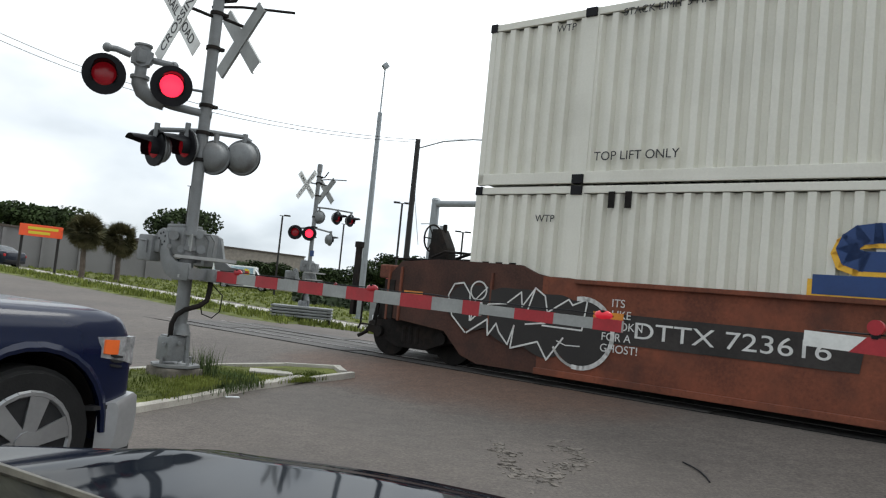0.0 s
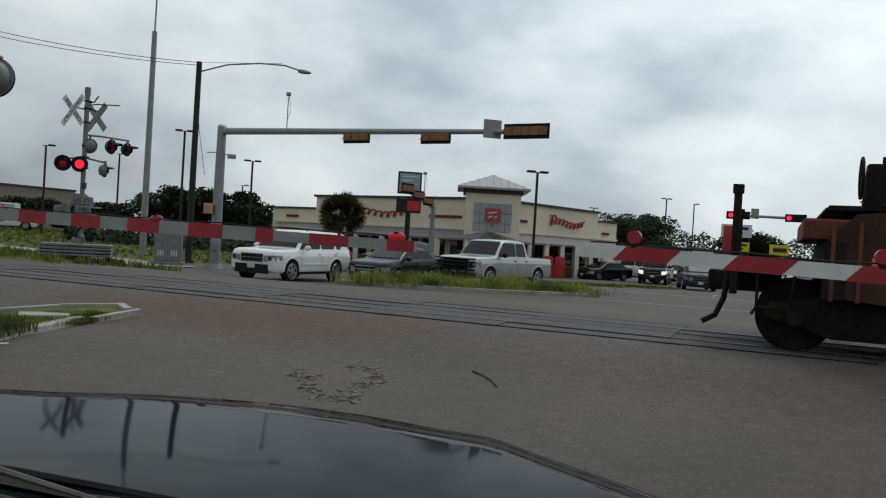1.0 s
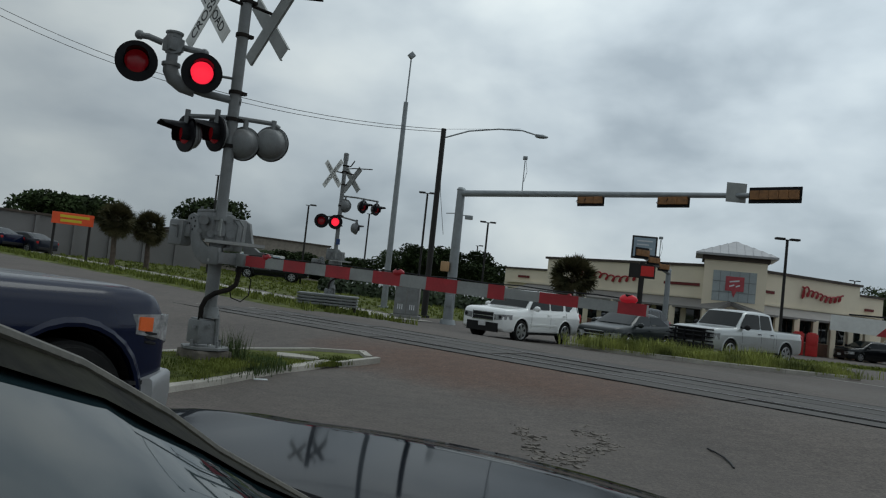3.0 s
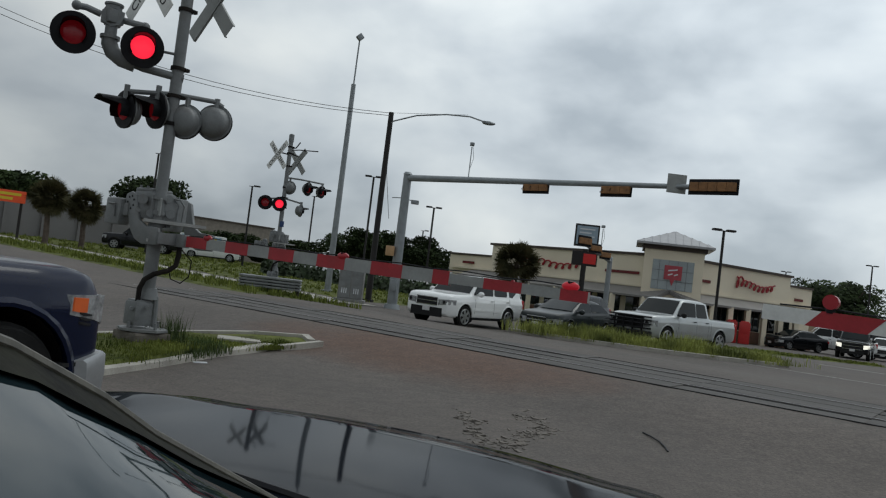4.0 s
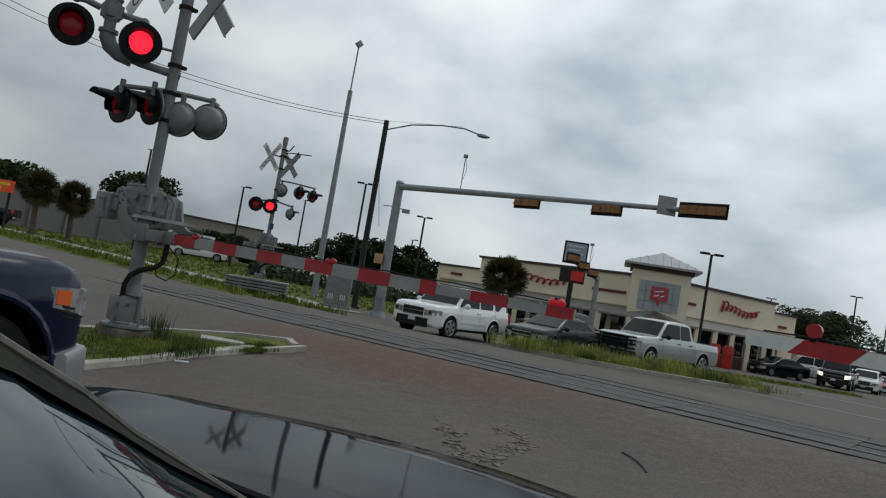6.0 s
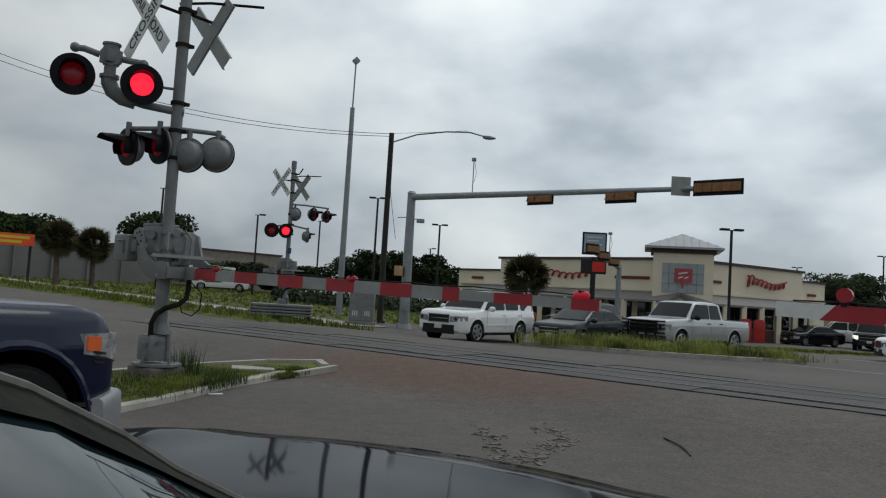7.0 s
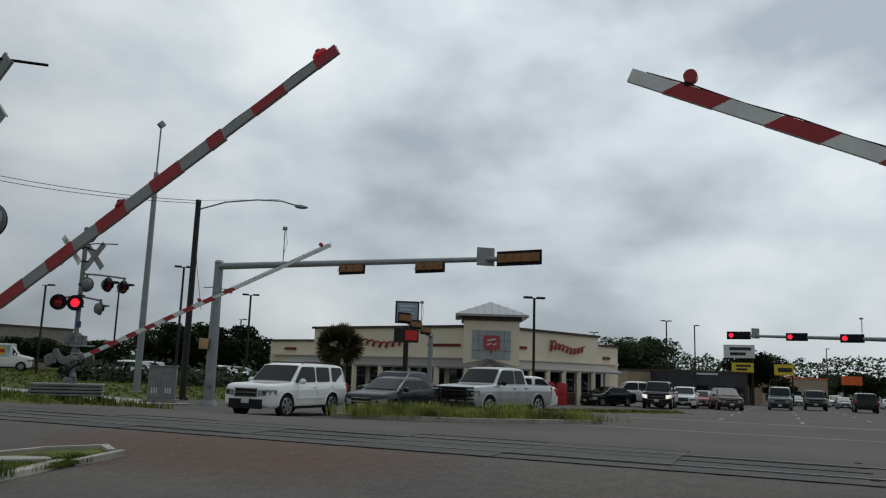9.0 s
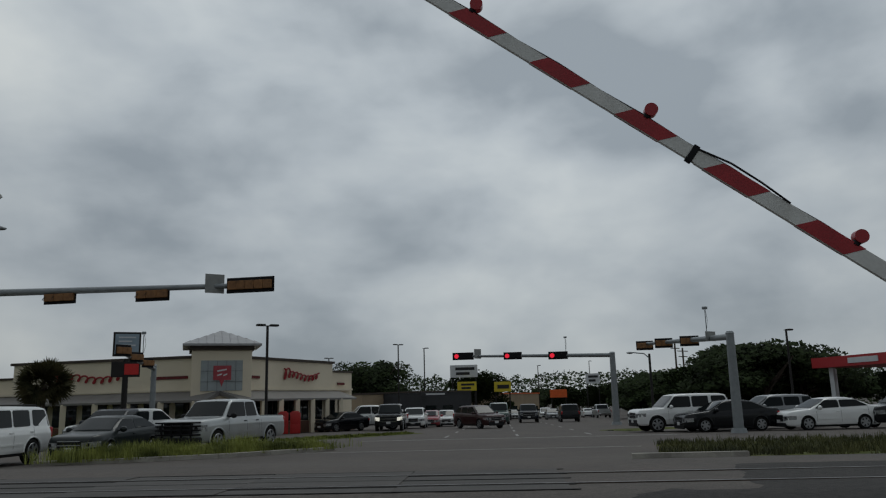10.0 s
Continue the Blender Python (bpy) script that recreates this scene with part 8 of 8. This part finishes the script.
for s in (-1, 1):
    bm = bmesh.new()
    rows = []
    for f in (1.6, 1.45, 1.3, 1.1, 0.8, 0.3, -0.6, -2.0):
        z = hood_z(max(f, 1.0), 1.0)
        rows.append([(f, HC + s * (HHW + 0.006), z - 0.02), (f, HC + s * (HHW + 0.03), z - 0.09), (f, HC + s * (HHW + 0.045), z - 0.24), (f, HC + s * (HHW + 0.03), 0.3)])
    loft(bm, rows, cap=False, closed=False)
    part("fender", bm, BLACK_P, own, "black fender and door side")
WC = -1.24
bm = bmesh.new()
WS = []
for k in range(13):
    q = -1 + k / 6
    WS.append(((1.2 - 0.09 * q * q, WC + 0.64 * q, 0.96), (0.7 - 0.07 * q * q, WC + 0.62 * q, 1.20 + 0.01 * (1 - q * q)), (0.27 - 0.05 * q * q, WC + 0.69 * q, 1.37 + 0.01 * (1 - q * q))))
loft(bm, [[w[k] for w in WS] for k in range(3)], cap=False, closed=False)
part("windshield", bm, WSGLASS, own, "grey-green reflecting windshield")
for s in (-1, 1):
    bm = bmesh.new()
    tube(bm, [(1.17, WC + s * 0.655, 0.945), (0.955, WC + s * 0.625, 1.06), (0.72, WC + s * 0.615, 1.18), (0.62, WC + s * 0.63, 1.235), (0.47, WC + s * 0.67, 1.30), (0.27, WC + s * 0.705, 1.368)], 0.007, 8)
    part("pillar", bm, mat("grey_brown_seal", (0.075, 0.07, 0.055), 0.5, 0, 0.3, 20, 80, 0.1), own, "thin grey-brown pillar seal")
bm = bmesh.new()
upper = [(1.15, WC + 0.655, 0.95), (0.955, WC + 0.627, 1.055), (0.72, WC + 0.617, 1.175), (0.62, WC + 0.632, 1.23), (0.47, WC + 0.672, 1.295), (0.27, WC + 0.707, 1.36)]
lower = [(1.13, -0.42, 0.945), (0.95, -0.33, 0.96), (0.72, -0.26, 0.97), (0.6, -0.23, 0.98), (0.42, -0.2, 1.0), (0.2, -0.2, 1.04)]
rows = []
for k in range(7):
    f = k / 6
    rows.append([Vector(a).lerp(Vector(b), f) + Vector((0, 0.35, 0.8)) * 0.1 * f * (1 - f) for a, b in zip(upper, lower)])
loft(bm, rows, cap=False, closed=False)
part("side_glass", bm, WSGLASS, own, "curved grey-green side glass")
# band along the pillar; dark reflections in the glass are painted into its colour
bm = bmesh.new()
wob = [0.5 + 0.2 * noise.noise(Vector((k * 1.7, 0, 0))) + 0.12 * k for k in range(len(rows[0]))][::-1]
edge_rows = [[q.lerp(r, w * f) + Vector((0, 0.004, 0.003)) for q, r, w in zip(rows[0], rows[1], wob)] for f in (0.0, 0.35, 0.7, 1.0)]
loft(bm, edge_rows, cap=False, closed=False)
pcv = part("pillar_cover", bm, mat("dark_olive_band_and_reflection", (0.005, 0.005, 0.004), 0.6, 0, 0.6, 14, 60, 0.1, tint=(0.013, 0.013, 0.009)), own, "dark olive pillar band with the glass's dark reflections painted in")
pcv.active_material.node_tree.nodes["Principled BSDF"].inputs["Specular IOR Level"].default_value = 0.05
bm = bmesh.new()
tube(bm, [(0.24, WC + 0.7, 1.375), (0.29, WC, 1.39), (0.24, WC - 0.7, 1.375)], 0.02, 8)
part("header_rail", bm, BLACK_P, own, "black windshield header")
bm = bmesh.new()
rows = [[(f, WC + y, z) for y, z in ((-0.7, 1.37), (-0.4, 1.38), (0, 1.39), (0.4, 1.38), (0.7, 1.37))] for f in (0.24, -0.4, -1.0, -1.5)]
loft(bm, rows, cap=False, closed=False)
rf = part("roof", bm, BLACK_P, own, "black roof")
rf.modifiers.new("thickness", "SOLIDIFY").thickness = 0.03
bm = bmesh.new()
tube(bm, [(1.17, HC + 0.3, 0.985), (1.19, HC - 0.05, 1.0), (1.16, HC - 0.4, 1.01)], 0.009, 6)
part("wiper", bm, BLACK, own, "black wiper")
bm = bmesh.new()
prism(bm, [(1.0, 0.93), (1.16, 0.955), (1.16, 0.975), (1.0, 0.985)], HC - 0.9, HC + 0.9, "y")
part("cowl", bm, TRIM, own, "dark cowl strip", False)
bm = bmesh.new()
box(bm, (-0.6, HC, 0.6), (3.5, 2 * HHW - 0.06, 0.62), None, 0.06)
part("body_tub", bm, BLACK_P, own, "black lower body and doors")
bm = bmesh.new()
loft(bm, [[(-1.5, WC + y, 1.36) for y in (-0.66, 0.66)], [(-2.3, WC + y * 1.15, 0.93) for y in (-0.66, 0.66)]], cap=False, closed=False)
part("rear_window", bm, CARGLASS, own, "dark rear window")
for s in (-1, 1):
    bm = bmesh.new()
    loft(bm, [[(0.25, WC + s * 0.69, 1.36), (-1.5, WC + s * 0.69, 1.36)], [(0.4, WC + s * 0.74, 0.9), (-2.3, WC + s * 0.76, 0.9)]], cap=False, closed=False)
    part("cabin_side", bm, CARGLASS, own, "dark side windows")
for wx in (1.25, -1.4):
    for s in (-1, 1):
        bm = bmesh.new()
        cyl(bm, (wx, HC + s * 0.8, 0.33), (wx, HC + s * 1.06, 0.33), 0.33, seg=28)
        part("wheel", bm, RUBBER, own, "black tyre")

# ---------- movement ----------
def motions():
    base = place_gate_frame((0, 0, 0)).to_3x3().to_4x4()

    def arm_rows(piv, sign, ks):
        return [(t, Matrix.Translation(piv) @ base @ pose(0, 0, 0, 0, -sign * a, 0)) for t, a in ks]
    walk(arm_near, arm_rows(PIV_NEAR, 1, [(0, -0.9), (7.2, -0.9), (7.35, 0.3), (7.5, 2.2), (7.8, 7.7), (8.2, 14.9), (8.6, 22.2), (8.8, 25.9), (9.0, 29.3), (9.3, 34.0), (9.7, 38.9), (10.0, 42.5)]))
    walk(arm_right, arm_rows(PIV_RIGHT, -1, [(0, 1.7), (7.2, 1.7), (7.35, 2.6), (7.5, 4.4), (7.8, 8.1), (8.2, 13.7), (8.6, 19.2), (8.8, 21.7), (9.0, 25.3), (9.3, 28.2), (9.6, 32.2), (10.0, 36.4)]))
    walk(arm_far, arm_rows(PIV_FAR, 1, [(0, -0.5), (7.1, -0.5), (7.5, 1.0), (7.8, 5.3), (8.2, 10.1), (8.6, 15.0), (8.8, 17.4), (9.0, 20.0), (9.3, 23.2), (9.6, 27.5), (10.0, 33.0)]))
    rot = track.matrix_world.to_3x3().to_4x4()
    walk(train, [(t, Matrix.Translation(plan(-0.02 + 10.52 * t, 0, RAIL_Z + 0.016)) @ rot) for t in (0.0, 0.5, 1.0, 1.5, 2.0, 4.0, 6.0, 8.0, 10.0)])
    for ob, rows in MOVERS:
        walk(ob, rows)


motions()
